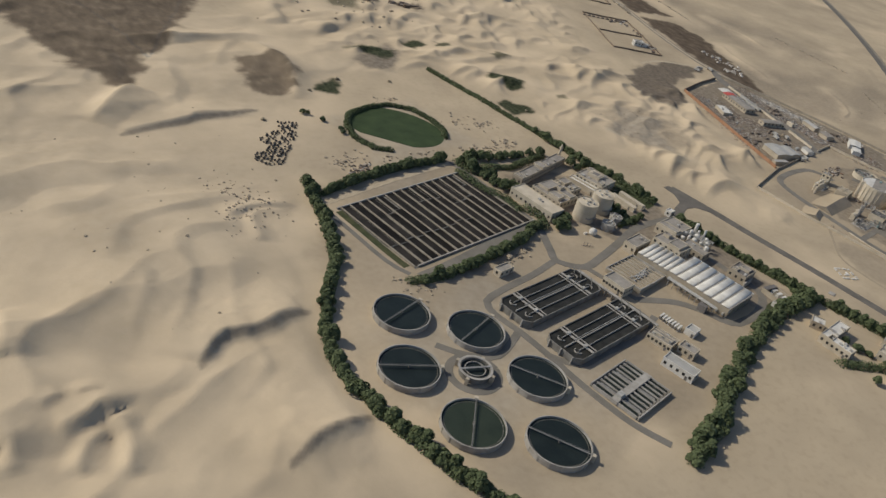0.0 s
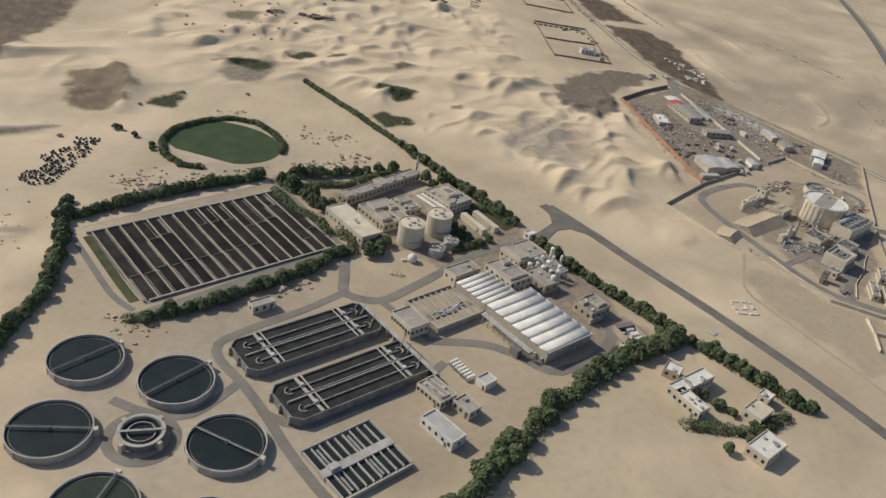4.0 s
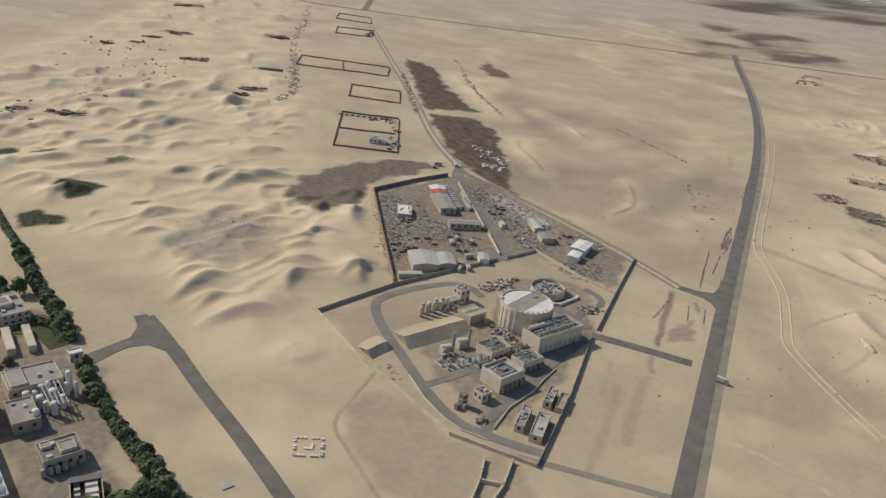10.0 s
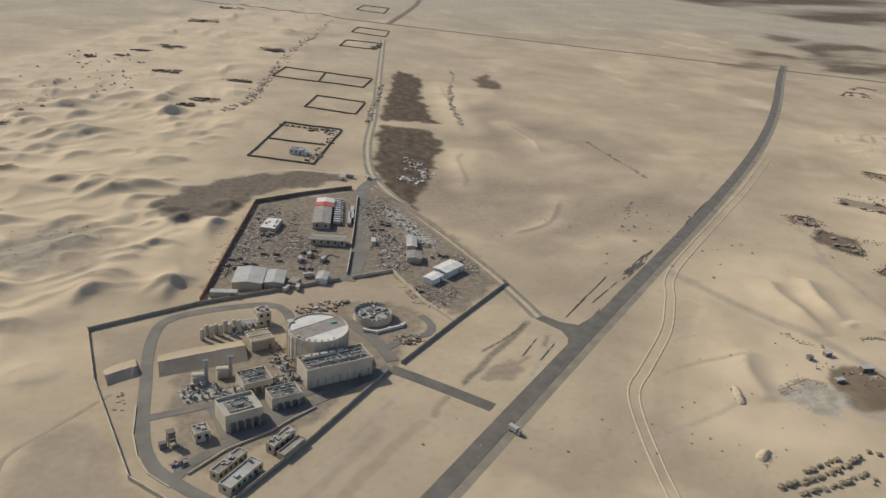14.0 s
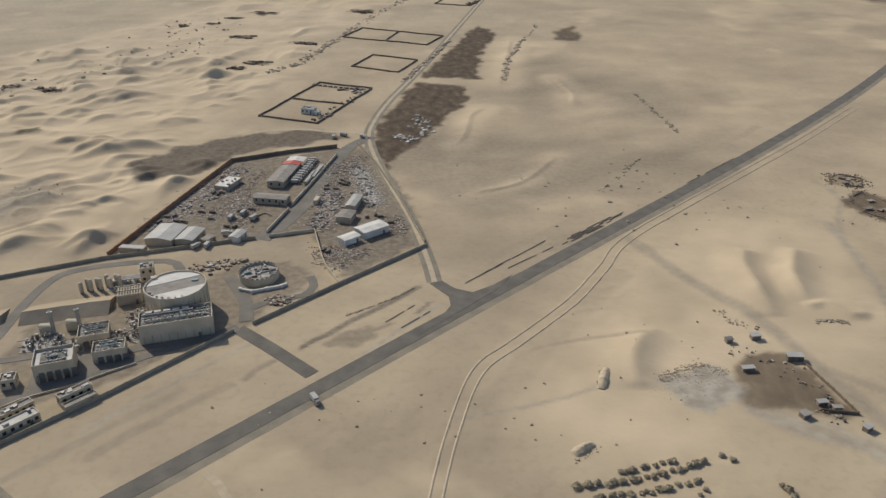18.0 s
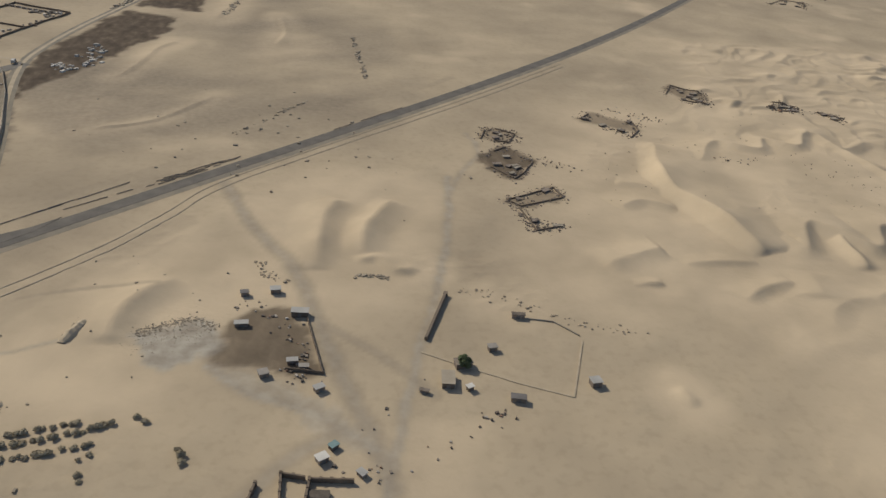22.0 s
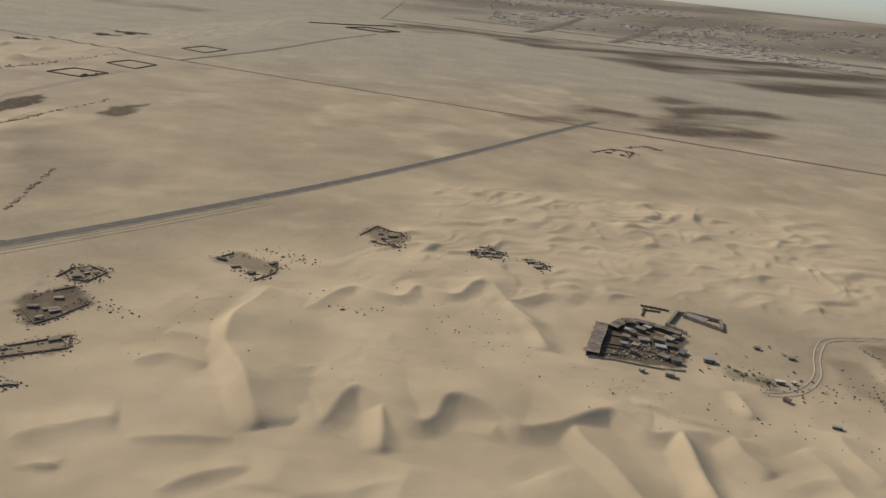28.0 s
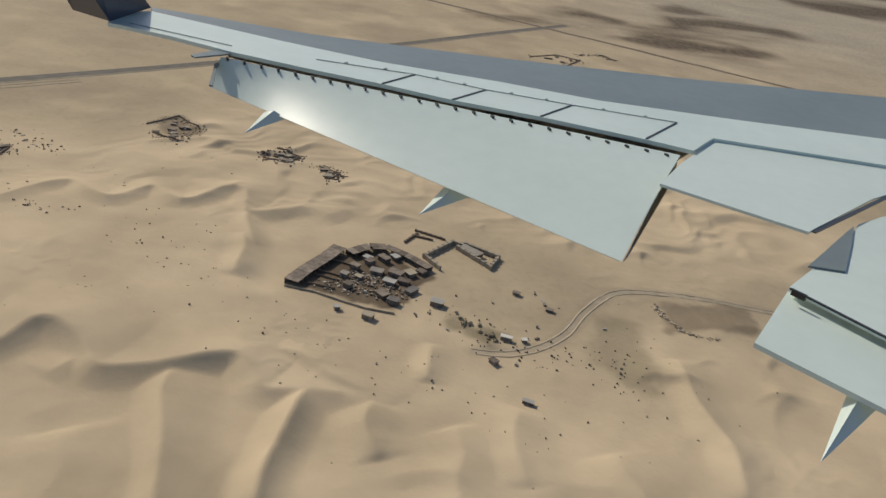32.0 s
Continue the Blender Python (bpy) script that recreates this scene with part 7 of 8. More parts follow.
for x, y, a in ((554, 427, 100), (560, 430, 140), (571, 428, 95), (508, 276, 60), (513, 277, 80), (575, 162, -60), (519, 289, 10), (517, 307, 80), (522, 312, 75), (528, 306, 60)):
    put(TRUCK, x, y, a)
YARD_W = [(483, 298), (490, 322), (498, 350), (506, 376)]
for k in range(45):
    i = rnd.randrange(3)
    s = rnd.random()
    put(CAR, YARD_W[i][0] + (YARD_W[i + 1][0] - YARD_W[i][0]) * s + rnd.uniform(-2, 10), YARD_W[i][1] + (YARD_W[i + 1][1] - YARD_W[i][1]) * s + rnd.uniform(-8, 4), rnd.uniform(0, 180))
for k in range(50):
    s = rnd.random()
    put(CAR, 556 + rnd.uniform(0, 15) + s * 2, 296 + 42 * s, rnd.choice((0, 80, 95)) + rnd.uniform(-25, 25))
for k in range(40):
    s = rnd.random()
    put(CAR, 573 + 13 * (1 - s) + rnd.uniform(-5, 2), 318 + 66 * s * 0.95, rnd.uniform(0, 180))
for k in range(34):
    x, y = rnd.choice(((507, 316), (514, 300), (520, 318), (565, 350), (588, 302), (570, 268), (490, 305), (500, 335)))
    put(BOX, x + rnd.uniform(-7, 7), y + rnd.uniform(-8, 8), rnd.choice((-12, 78)) + rnd.uniform(-15, 15))
litter("scrap_heap", YARD_W, 3400, 3.8, 0.14, 0.5, JUNK, "mixed scrap metal heaped along a yard wall", 41, 0.4, "scrap", aim=-11)
litter("scrap_heap", [(500, 312), (520, 322), (506, 352), (520, 302)], 1500, 4.8, 0.14, 0.5, JUNK, "mixed scrap and vehicle parts in a yard", 42, 0.4, "scrap", aim=-11)
litter("scrap_heap", [(562, 296), (564, 318), (560, 336)], 3600, 3.8, 0.14, 0.5, JUNK, "dense grey heap of scrapped vehicle parts", 43, 0.4, "scrap", aim=-11)
litter("scrap_heap", [(586, 322), (579, 348), (573, 374)], 2000, 3.0, 0.14, 0.5, CITY, "pale and rusty scrap heaped along a wall", 44, 0.4, "scrap", aim=-11)
litter("scrap_heap", [(574, 256), (566, 270), (582, 268)], 1000, 3.6, 0.14, 0.5, JUNK, "scrap and pipes laid out on gravel", 45, 0.5, "scrap", aim=-11)
litter("scrap_heap", [(594, 306), (597, 290), (590, 298)], 700, 3.2, 0.14, 0.5, JUNK, "scattered scrap beside a white shed", 46, 0.5, "scrap", aim=-11)
litter("scrap_heap", [(556, 360), (566, 384)], 260, 5.0, 0.3, 1.0, JUNK, "scattered scrap at the yard gate", 47, 0.5, "scrap")
g = Geo()
for k in range(26):
    x = 522 + k * 0.55
    g.box(x, 311 + 1.6 * math.sin(k * 0.42), -0.2, 0.9, 1.1, 0.9, 20 * k, 0.4)
litter("scrap_heap", [(488, 318), (500, 344), (510, 380)], 900, 2.6, 0.14, 0.5, JUNK, "pale scrap sheets laid in rows along a yard wall", 48, 0.3, "scrap", aim=-11)
litter("scrap_heap", [(520, 296), (526, 322), (514, 340), (522, 372)], 700, 3.4, 0.14, 0.5, JUNK, "small mixed scrap between yard sheds", 49, 0.5, "scrap", aim=-11)
litter("scrap_heap", [(560, 344), (566, 366), (572, 392)], 800, 3.0, 0.14, 0.5, JUNK, "small mixed scrap behind a yard road", 50, 0.4, "scrap", aim=-11)
tagged(new("spoil_heap", g.mesh("spoil_heap", RUTDARK)), "winding low heap of earth in the yard", "spoil", kind="stuff")

# ---- walled plots on the plain ----
PL = "walled plots"
for pts in ([(499, 475), (530, 560), (571, 541), (540, 457), (499, 475)], [(550, 610), (565, 652), (604, 630), (589, 589), (550, 610)], [(532, 729), (548, 773), (628, 728), (612, 689), (532, 729)], [(622, 911), (637, 954), (678, 936), (662, 894), (622, 911)], [(653, 1019), (669, 1062), (707, 1038), (693, 990), (653, 1019)], [(696, 1246), (718, 1305), (756, 1281), (734, 1216), (696, 1246)]):
    wall_line("plot_wall", pts, 1.15, 0.3, WALLDARK, "brown block wall round an empty sand plot", 9, PL)
wall_line("plot_wall", [(516, 516), (554, 500)], 1.15, 0.3, WALLDARK, "dark block wall dividing a sand plot", 9, PL)
wall_line("plot_wall", [(585, 751), (574, 712)], 1.15, 0.3, WALLDARK, "dark block wall dividing a sand plot", 9, PL)
building("plot_house", 532, 481, 9, 6, -20, 3.4, WHITE, SHEET, "pale house inside a walled plot", "house", 1, 2.4, 4)
building("plot_house", 538, 477, 4, 3, -20, 2.4, WHITE, WHITE, "small white hut inside a walled plot", "house", 0, 2, 0)
for k in range(8):
    put(BOX, 527 + 4.2 * k, 553 - 1.8 * k, -24 + rnd.uniform(-6, 6))
litter("yard_stores", [(552, 540), (562, 538), (548, 478), (540, 470)], 90, 3.0, 0.6, 2.0, JUNK, "stored goods along a plot wall", 51, 0.6, "scrap")
litter("yard_stores", [(660, 905), (672, 922)], 30, 2.0, 1.0, 3.0, JUNK, "stored goods inside a walled plot", 52, 0.6, "scrap")
litter("spoil_bank", [(486, 590), (507, 625), (518, 678), (532, 740), (545, 798), (573, 900), (596, 960), (640, 1120)], 420, 2.4, 0.5, 2.2, STONE, "dark bank of dumped spoil at the edge of the dunes", 53, 0.35, "spoil")
litter("spoil_bank", [(594, 560), (606, 606), (622, 662), (632, 705)], 160, 1.0, 0.8, 2.6, STONE, "low stony bank beside a track", 54, 0.4, "spoil")
litter("spoil_bank", [(724, 775), (700, 700), (691, 668), (678, 610), (671, 558)], 120, 1.2, 0.7, 2.4, STONE, "low stony bank on the plain", 55, 0.3, "spoil")
litter("spoil_bank", [(762, 516), (764, 470), (767, 428)], 80, 0.8, 0.6, 1.8, STONE, "low stony line on the plain", 56, 0.4, "spoil")
litter("spoil_bank", [(590, 432), (600, 420), (612, 436), (604, 470)], 60, 3.0, 0.8, 2.6, CITY, "pale rubble dumped on brown soil", 57, 0.4, "spoil")


def dark_pen(x, y, L, W, ang, seed):
    """A far camp of low dark pens among the dunes."""
    rnd = random.Random(seed)
    ob = thing("camp", x, y, ground_z(x, y), ang, "low dark livestock camp among dunes", "camp", "dune camps")
    for k in range(9):
        part("shelter", Geo().box(rnd.uniform(-.5, .5) * L, rnd.uniform(-.5, .5) * W, -0.8, rnd.uniform(.12, .34) * L, rnd.uniform(1.0, 2.4), 1.5 + rnd.random(), rnd.uniform(-8, 8)), SHACK if k % 4 else WALLDARK, ob)
    for k in range(4):
        part("fence", Geo().box(rnd.uniform(-.2, .2) * L, (-.5 + k / 3) * W, -0.8, L * 0.55, 0.3, 1.1), WALLDARK, ob)


for k, (x, y, L, W) in enumerate(CAMPS):
    dark_pen(x, y, L, W, -14 + 5 * math.sin(k * 2.1), 60 + k)
litter("stones", [(250, 500), (330, 580), (400, 700), (380, 820)], 110, 26, 0.6, 2.0, STONE, "sparse dark scrub and stones among dunes", 58, 0.5)
litter("spoil_bank", [(378, 318), (392, 346), (412, 352), (420, 330)], 30, 5, 0.3, 0.9, STONE, "broken crust of dug sand among dunes", 59, 0.35, "spoil")

# ---- road side ----
g = Geo()
for a, b in (((671.2, 272.8), (698.4, 297.3)), ((672.3, 275.1), (705.0, 304.6)), ((674.2, 278.1), (706.2, 306.8)), ((676.5, 281.3), (701.9, 304.2)), ((675.5, 275.4), (693.7, 291.7)), ((626.4, 238.6), (664.3, 276.8)), ((634.8, 247.4), (648.3, 261.3)), ((642.2, 248.5), (666.7, 270.2)), ((594.0, 208.0), (606.0, 222.0)), ((600.0, 204.0), (612.0, 217.0)), ((748.0, 343.0), (790.0, 384.0))):
    n = 9
    for k in range(n):
        if (k * 7 + int(a[0])) % 6:
            p, q = (a[0] + (b[0] - a[0]) * k / n, a[1] + (b[1] - a[1]) * k / n), (a[0] + (b[0] - a[0]) * (k + .96) / n, a[1] + (b[1] - a[1]) * (k + .96) / n)
            g.tube((*p, ground_z(*p) + .25), (*q, ground_z(*q) + .2), 0.15, 7)
tagged(new("pipe_lengths", g.mesh("pipe_lengths", ROOFDARK)), "dark pipe lengths laid out along the road", "pipes", kind="stuff")
litter("stones", [(580, 215), (590, 222), (600, 230), (606, 236)], 220, 0.35, 0.2, 0.6, STONE, "low line of stones beside the road", 61, 0.5)
litter("stones", [(640, 330), (700, 320), (760, 300), (690, 380)], 60, 22, 0.4, 1.5, STONE, "sparse stones on the open plain", 62, 0.5)
litter("stones", [(700, 330), (720, 365), (735, 385)], 40, 1.2, 0.5, 1.2, STONE, "line of low stones on the plain", 63, 0.5)
litter("stones", [(560, 160), (640, 150), (700, 215), (640, 100)], 50, 14, 0.25, 0.8, STONE, "sparse small stones on sand", 64, 0.6)

# ---- desert farm ----
FARM = "farm sheds"


def shack(x, y, L, W, ang, h, roof, label, group=FARM, wall=SHACK):
    ob = thing("shack", x, y, ground_z(x, y), ang, label, "shed", group)
    part("wall", Geo().box(0, 0, -0.6, L, W, h + 0.6), wall, ob)
    part("roof", Geo().box(0, 0, h, L + 0.5, W + 0.5, 0.14), roof, ob)
    part("doorway", Geo().box(0, -W / 2 - 0.02, -0.1, min(1.2, L * .4), 0.08, h * 0.8), ROOFDARK, ob)
    return ob


for x, y, L, W, a, h, roof, lab in ((718, 192, 2.4, 1.8, 10, 1.6, ROOFDARK, "small dark shed on open sand"), (728, 193.5, 3.2, 2.2, 5, 1.8, SHEET, "small white-roofed shed on sand"), (736.5, 180, 5.2, 2.6, -5, 2.0, SHEET, "grey-roofed farm shed by a yard"), (718.5, 174.5, 4.0, 1.8, 4, 1.4, SHEET, "low pale farm shed by a yard"), (727, 149.5, 2.6, 2.4, 20, 1.6, ROOFGREY, "small pale farm shed by a yard"), (738.5, 152.5, 2.6, 1.4, 0, 1.3, ROOFGREY, "small grey-roofed pen by a yard"), (743, 142.5, 2.8, 1.8, 30, 1.6, SHEET, "small grey shed on sand"), (735, 155.3, 3.0, 1.6, 5, 1.4, SHEET, "low grey farm shed by a yard"), (796.5, 161, 2.6, 2.0, 10, 1.7, ROOFGREY, "small grey-roofed hut on sand"), (808.5, 178.6, 4.2, 1.4, -8, 1.6, SHACK, "narrow dark shed on sand"), (825, 143.5, 3.0, 2.8, 8, 2.0, SHEET, "pale hut casting a dark shadow"), (786.5, 142, 1.8, 1.4, 25, 1.5, WHITE, "tiny white hut on sand"), (800, 137, 4.2, 2.0, -12, 1.6, ROOFDARK, "dark shed on sand"), (744, 115, 2.8, 2.2, 30, 1.7, WHITE, "small white-roofed hut on sand"), (747, 119.5, 2.2, 1.6, 40, 1.4, TEAL, "small green tarpaulin shelter on sand"), (754, 109.5, 2.2, 1.6, -50, 1.2, SHEET, "small grey shelter on sand"), (780.5, 145.5, 3.6, 6.0, -6, 2.0, BEIGE, "tan farm house on sand"), (786, 153, 5.0, 3.0, 10, 2.0, SHACK, "dark farm shed under a tree"), (773, 141.2, 2.6, 1.0, -20, 1.0, SHACK, "low dark trough on sand")):
    shack(x, y, L, W, a, h, roof, lab)
row([(785.5, 154), (788, 152)], 2.0, 0.8, 0.7, 71)
wall_line("farm_fence", [(739, 177), (744, 150), (733, 152)], 1.0, 0.25, WALLDARK, "low dark fence round a brown farm yard", 3)
wall_line("plot_wall", [(785.5, 192), (776, 166)], 1.5, 0.9, WALLDARK, "thick brown wall beside a sandy track", 28)
wall_line("farm_fence", [(774, 160), (786, 153), (801, 145), (817, 138), (827, 165)], 0.22, 0.6, RUT, "buried low wall line in the sand", 3)
wall_line("farm_fence", [(810, 178), (820, 176), (827, 168)], 0.5, 0.3, WALLTAN, "broken low wall line in the sand", 2)
for pts in ([(734, 110), (734, 101)], [(734, 110), (740, 108.5)], [(741, 107.5), (740, 100)], [(741, 108), (752, 107)], [(728, 107), (726, 99), (734, 98)]):
    wall_line("ruin_wall", pts, 1.5, 0.5, WALLDARK, "dark stub wall of a ruined pen", 3, "ruined pen walls")
tagged(new("dark_roof", Geo().box(743, 103, ground_z(743, 103) - .3, 6, 2.6, 1.4, -5).mesh("dark_roof", SHACK)), "low dark roof of a sunken pen", "shed")
litter("rubble", [(688, 170), (694, 174), (703, 178), (711, 173)], 420, 1.2, 0.12, 0.45, STONE, "ragged edge of a grey rubble tip", 72, 0.5)
litter("rubble", [(690, 165), (700, 170), (708, 170)], 300, 3.2, 0.1, 0.3, STONE, "grey rubble tip on sand", 73, 0.4)
def mound(x, y, L, W, high, ang, seed, label):
    """A dumped heap with an uneven crest and scalloped flanks."""
    rnd, g, n = random.Random(seed), Geo(), 14
    rows = []
    for i in range(n + 1):
        u = i / n
        fade = math.sin(math.pi * min(1, max(0, u))) ** 0.45
        top, w = high * fade * rnd.uniform(0.75, 1.1), W / 2 * (0.55 + 0.45 * fade) * rnd.uniform(0.85, 1.12)
        rows.append([((u - .5) * L, q * w + rnd.uniform(-.12, .12), r * top - 0.25 * (r == 0)) for q, r in ((-1, 0), (-.6, .55), (-.12, 1), (.2, .92), (.65, .5), (1, 0))])
    g.add([p for r in rows for p in r], [(6 * i + j, 6 * i + j + 6, 6 * i + j + 7, 6 * i + j + 1) for i in range(n) for j in range(5)])
    ob = new("spoil_mound", g.mesh("spoil_mound", RUT))
    ob.location, ob.rotation_euler = (x, y, ground_z(x, y)), (0, 0, radians(ang))
    return tagged(ob, label, "mound", "dumped mounds")


mound(669.5, 171.5, 12.5, 4.2, 1.5, 70, 1, "long dumped mound of sand with scalloped sides")
mound(656.5, 137.0, 8.5, 4.6, 1.5, 35, 2, "short dumped mound of pale sand")
litter("rubble", [(667, 166), (670, 177)], 50, 0.7, 0.15, 0.5, STONE, "long low mound of rubble", 74, 0.7)
litter("rubble", [(653, 132), (661, 137)], 30, 0.7, 0.15, 0.5, RUTDARK, "low mound of sand and stones", 75, 0.8)
litter("rubble", [(755, 205), (764, 204), (766, 203)], 60, 0.7, 0.3, 1.0, STONE, "broken line of rubble below a dune", 76, 0.5)
litter("rubble", [(720, 215), (724, 205), (730, 200)], 40, 1.2, 0.3, 0.9, STONE, "stones beside a track", 77, 0.5)
litter("rubble", [(790, 196), (806, 190), (826, 176), (850, 168)], 70, 1.6, 0.2, 0.8, STONE, "broken line of stones in the sand", 78, 0.5)
litter("farm_clutter", [(716, 182), (722, 187), (735, 170), (737, 158), (733, 150), (742, 146)], 70, 2.2, 0.3, 0.9, JUNK, "small farm clutter round a brown yard", 79, 0.7, "clutter")
litter("farm_clutter", [(788, 131), (796, 130), (760, 110), (748, 110), (775, 150)], 40, 2.0, 0.3, 0.9, JUNK, "small farm clutter on sand", 80, 0.7, "clutter")


# ---- ruined pens and the walled compound in the dunes ----
def pen(name, edge, seed, label, sheds=6, high=0.6, gaps=0.35):
    """A pen of stub walls with low shelters and debris inside."""
    rnd = random.Random(seed)
    for a, b in zip(edge, edge[1:]):
        if rnd.random() > gaps:
            wall_line("ruin_wall", [a, b], high, 0.38, WALLDARK, "dark stub wall of a ruined pen", 2.2, "ruined pen walls")
    cx, cy = sum(p[0] for p in edge) / len(edge), sum(p[1] for p in edge) / len(edge)
    for k in range(round(sheds * 0.7)):
        p = edge[rnd.randrange(len(edge))]
        s = rnd.uniform(0.15, 0.9)
        x, y = cx + (p[0] - cx) * s, cy + (p[1] - cy) * s
        shack(x, y, rnd.uniform(1.6, 4.2), rnd.uniform(1.1, 2.2), rnd.uniform(-30, 60), rnd.uniform(0.5, 1.0), rnd.choice((SHACK, SHACK, SHACK, WALLTAN)), label, "ruined shelters")
    litter("pen_debris", [p for p in edge], 220, 2.2, 0.15, 0.75, SHACK, "dark debris strewn round a ruined pen", seed + 1, 0.6)


pen("pen", [(822, 338), (826, 350), (832, 352), (841, 345), (836, 334), (829, 336)], 101, "low dark shelter in a ruined pen", 4)
pen("pen", [(819, 313), (826, 322), (833, 328), (843, 310), (836, 297), (830, 290), (821, 302)], 102, "low dark shelter in a ruined pen", 12)
pen("pen", [(822, 268), (846, 281), (848, 271), (827, 262), (822, 268)], 103, "low dark shelter in a ruined pen", 3)
pen("pen", [(826, 260), (828, 248), (829, 240), (840, 244)], 104, "low dark shelter in a ruined pen", 5)
pen("pen", [(884, 372), (891, 380), (913, 369), (913, 357), (905, 346), (893, 362)], 105, "low dark shelter in a ruined pen", 9)
pen("pen", [(953, 421), (963, 440), (978, 424), (972, 404), (960, 410)], 106, "low dark shelter in a ruined pen", 14)
litter("pen_debris", [(843, 318), (850, 310), (858, 306)], 40, 2.5, 0.2, 0.8, JUNK, "dark debris strewn on sand", 107, 0.6)
litter("pen_debris", [(906, 392), (920, 378), (930, 372)], 50, 3.0, 0.2, 0.9, JUNK, "dark debris strewn on sand", 108, 0.6)
litter("pen_debris", [(1012, 402), (1026, 396)], 40, 3, 0.5, 1.6, JUNK, "dark debris strewn on sand", 109, 0.6)
pen("pen", [(1018, 410), (1030, 404), (1026, 394), (1014, 398)], 110, "low dark shelter in a ruined pen", 7)
pen("pen", [(1040, 396), (1050, 390), (1046, 382)], 112, "low dark shelter in a ruined pen", 5)
litter("pen_debris", [(940, 318), (952, 312), (962, 318)], 24, 2, 0.2, 0.7, JUNK, "dark debris beside a dune", 111, 0.6)


def long_roof(pts, wide, high, label):
    """A long curved livestock shelter with a sheet roof in bays."""
    ob = thing("livestock_shelter", pts[0][0], pts[0][1], ground_z(*pts[0]), 0, label, "shelter")
    ox, oy = pts[0]
    for (ax, ay), (bx, by) in zip(pts, pts[1:]):
        L, ang = math.hypot(bx - ax, by - ay), math.degrees(math.atan2(by - ay, bx - ax))
        n = max(1, round(L / 3))
        for k in range(n):
            x, y = ax + (bx - ax) * (k + .5) / n - ox, ay + (by - ay) * (k + .5) / n - oy
            part("roof_bay", Geo().box(x, y, high + 0.05 * (k % 2), L / n + 0.1, wide, 0.14, ang), SHACK, ob)
            part("back_wall", Geo().box(x - math.sin(radians(ang)) * wide * .45, y + math.cos(radians(ang)) * wide * .45, -0.6, L / n, 0.3, high + 0.6, ang), WALLDARK, ob)
            part("post", Geo().box(x + math.sin(radians(ang)) * wide * .45, y - math.cos(radians(ang)) * wide * .45, -0.6, 0.2, 0.2, high + 0.6, ang), WALLDARK, ob)
    return ob


long_roof([(1046, 285), (1050, 295), (1055, 305), (1059, 315)], 5.4, 2.0, "long curved dark livestock shelter with sheet roof")
long_roof([(1063, 312), (1070, 319), (1076, 320)], 4.6, 1.9, "dark livestock shelter with sheet roof")
long_roof([(1076, 321), (1084, 316), (1093, 308)], 3.6, 1.8, "dark livestock shelter with sheet roof")
rnd = random.Random(9)
for x, y, L, W, roof in ((1070, 311, 3, 2.4, SHEET), (1076, 312, 4.2, 2.6, SHACK), (1080, 314.5, 3, 2.4, SHEET), (1074, 302, 4.4, 3.0, ROOFGREY), (1081, 302, 5.0, 3.4, SHACK), (1086, 303.5, 3.6, 3.2, BEIGE), (1079, 295, 4.2, 2.6, SHEET), (1084, 297, 4, 2.6, SHACK), (1090, 306, 3.0, 2.6, SHACK), (1066, 303, 3.2, 2.4, SHACK), (1063, 296, 2.6, 2.2, ROOFGREY), (1065, 289, 2.6, 2.4, SHACK), (1077, 286, 4.2, 3.2, SHACK), (1081, 282, 3.6, 2.4, ROOFDARK), (1068, 296, 2.4, 1.8, BEIGE), (1087, 291, 2.6, 4.6, ROOFDARK), (1071, 308, 2.4, 3.0, SHACK)):
    shack(x, y, L, W, -28 + rnd.uniform(-22, 22), rnd.uniform(1.2, 1.9), roof, "patched farm shack in a walled compound", "compound shacks")
wall_line("compound_wall", [(1044, 284), (1054, 282.5), (1063, 279), (1072, 276), (1082, 275)], 0.7, 0.25, WALLTAN, "low dark fence round a livestock compound", 3)
for k in (0, 2, 3, 6):
    wall_line("pen_fence", [(1051 + k * .6, 288 + 3.4 * k), (1061 + k * .8, 286 + 3.0 * k)], 0.7, 0.15, WALLDARK, "thin dark pen fence", 3, "pen fences")
litter("pen_debris", [(1058, 286), (1066, 292), (1070, 298), (1076, 290), (1084, 288)], 380, 3.4, 0.15, 0.8, JUNK, "farm clutter inside a livestock compound", 121, 0.8)
shack(1073.5, 270.5, 3.4, 2.6, -20, 1.7, BEIGE, "small tan hut outside a compound")
shack(1096, 284.5, 4.2, 3.0, -15, 1.8, SHEET, "grey shack on sand outside a compound")
shack(1119, 268.5, 3.6, 1.4, -12, 1.4, WHITE, "low pale trailer on sand")
shack(1063, 273.5, 1.8, 1.6, 20, 1.3, SHEET, "small grey hut on sand")
shack(1114, 254, 2.4, 2.0, -50, 1.2, SHACK, "small dark shelter on sand")
shack(1123, 235, 3.2, 1.2, -20, 1.0, SHEET, "low grey trough on sand")
shack(1125, 268.5, 1.6, 1.2, 10, 1.1, WHITE, "tiny white box on sand")
shack(1136, 290.5, 2.6, 1.4, -20, 0.9, SHACK, "low dark shelter on sand")
shack(1125, 300, 2.4, 1.6, -20, 1.0, SHACK, "low dark shelter on sand")
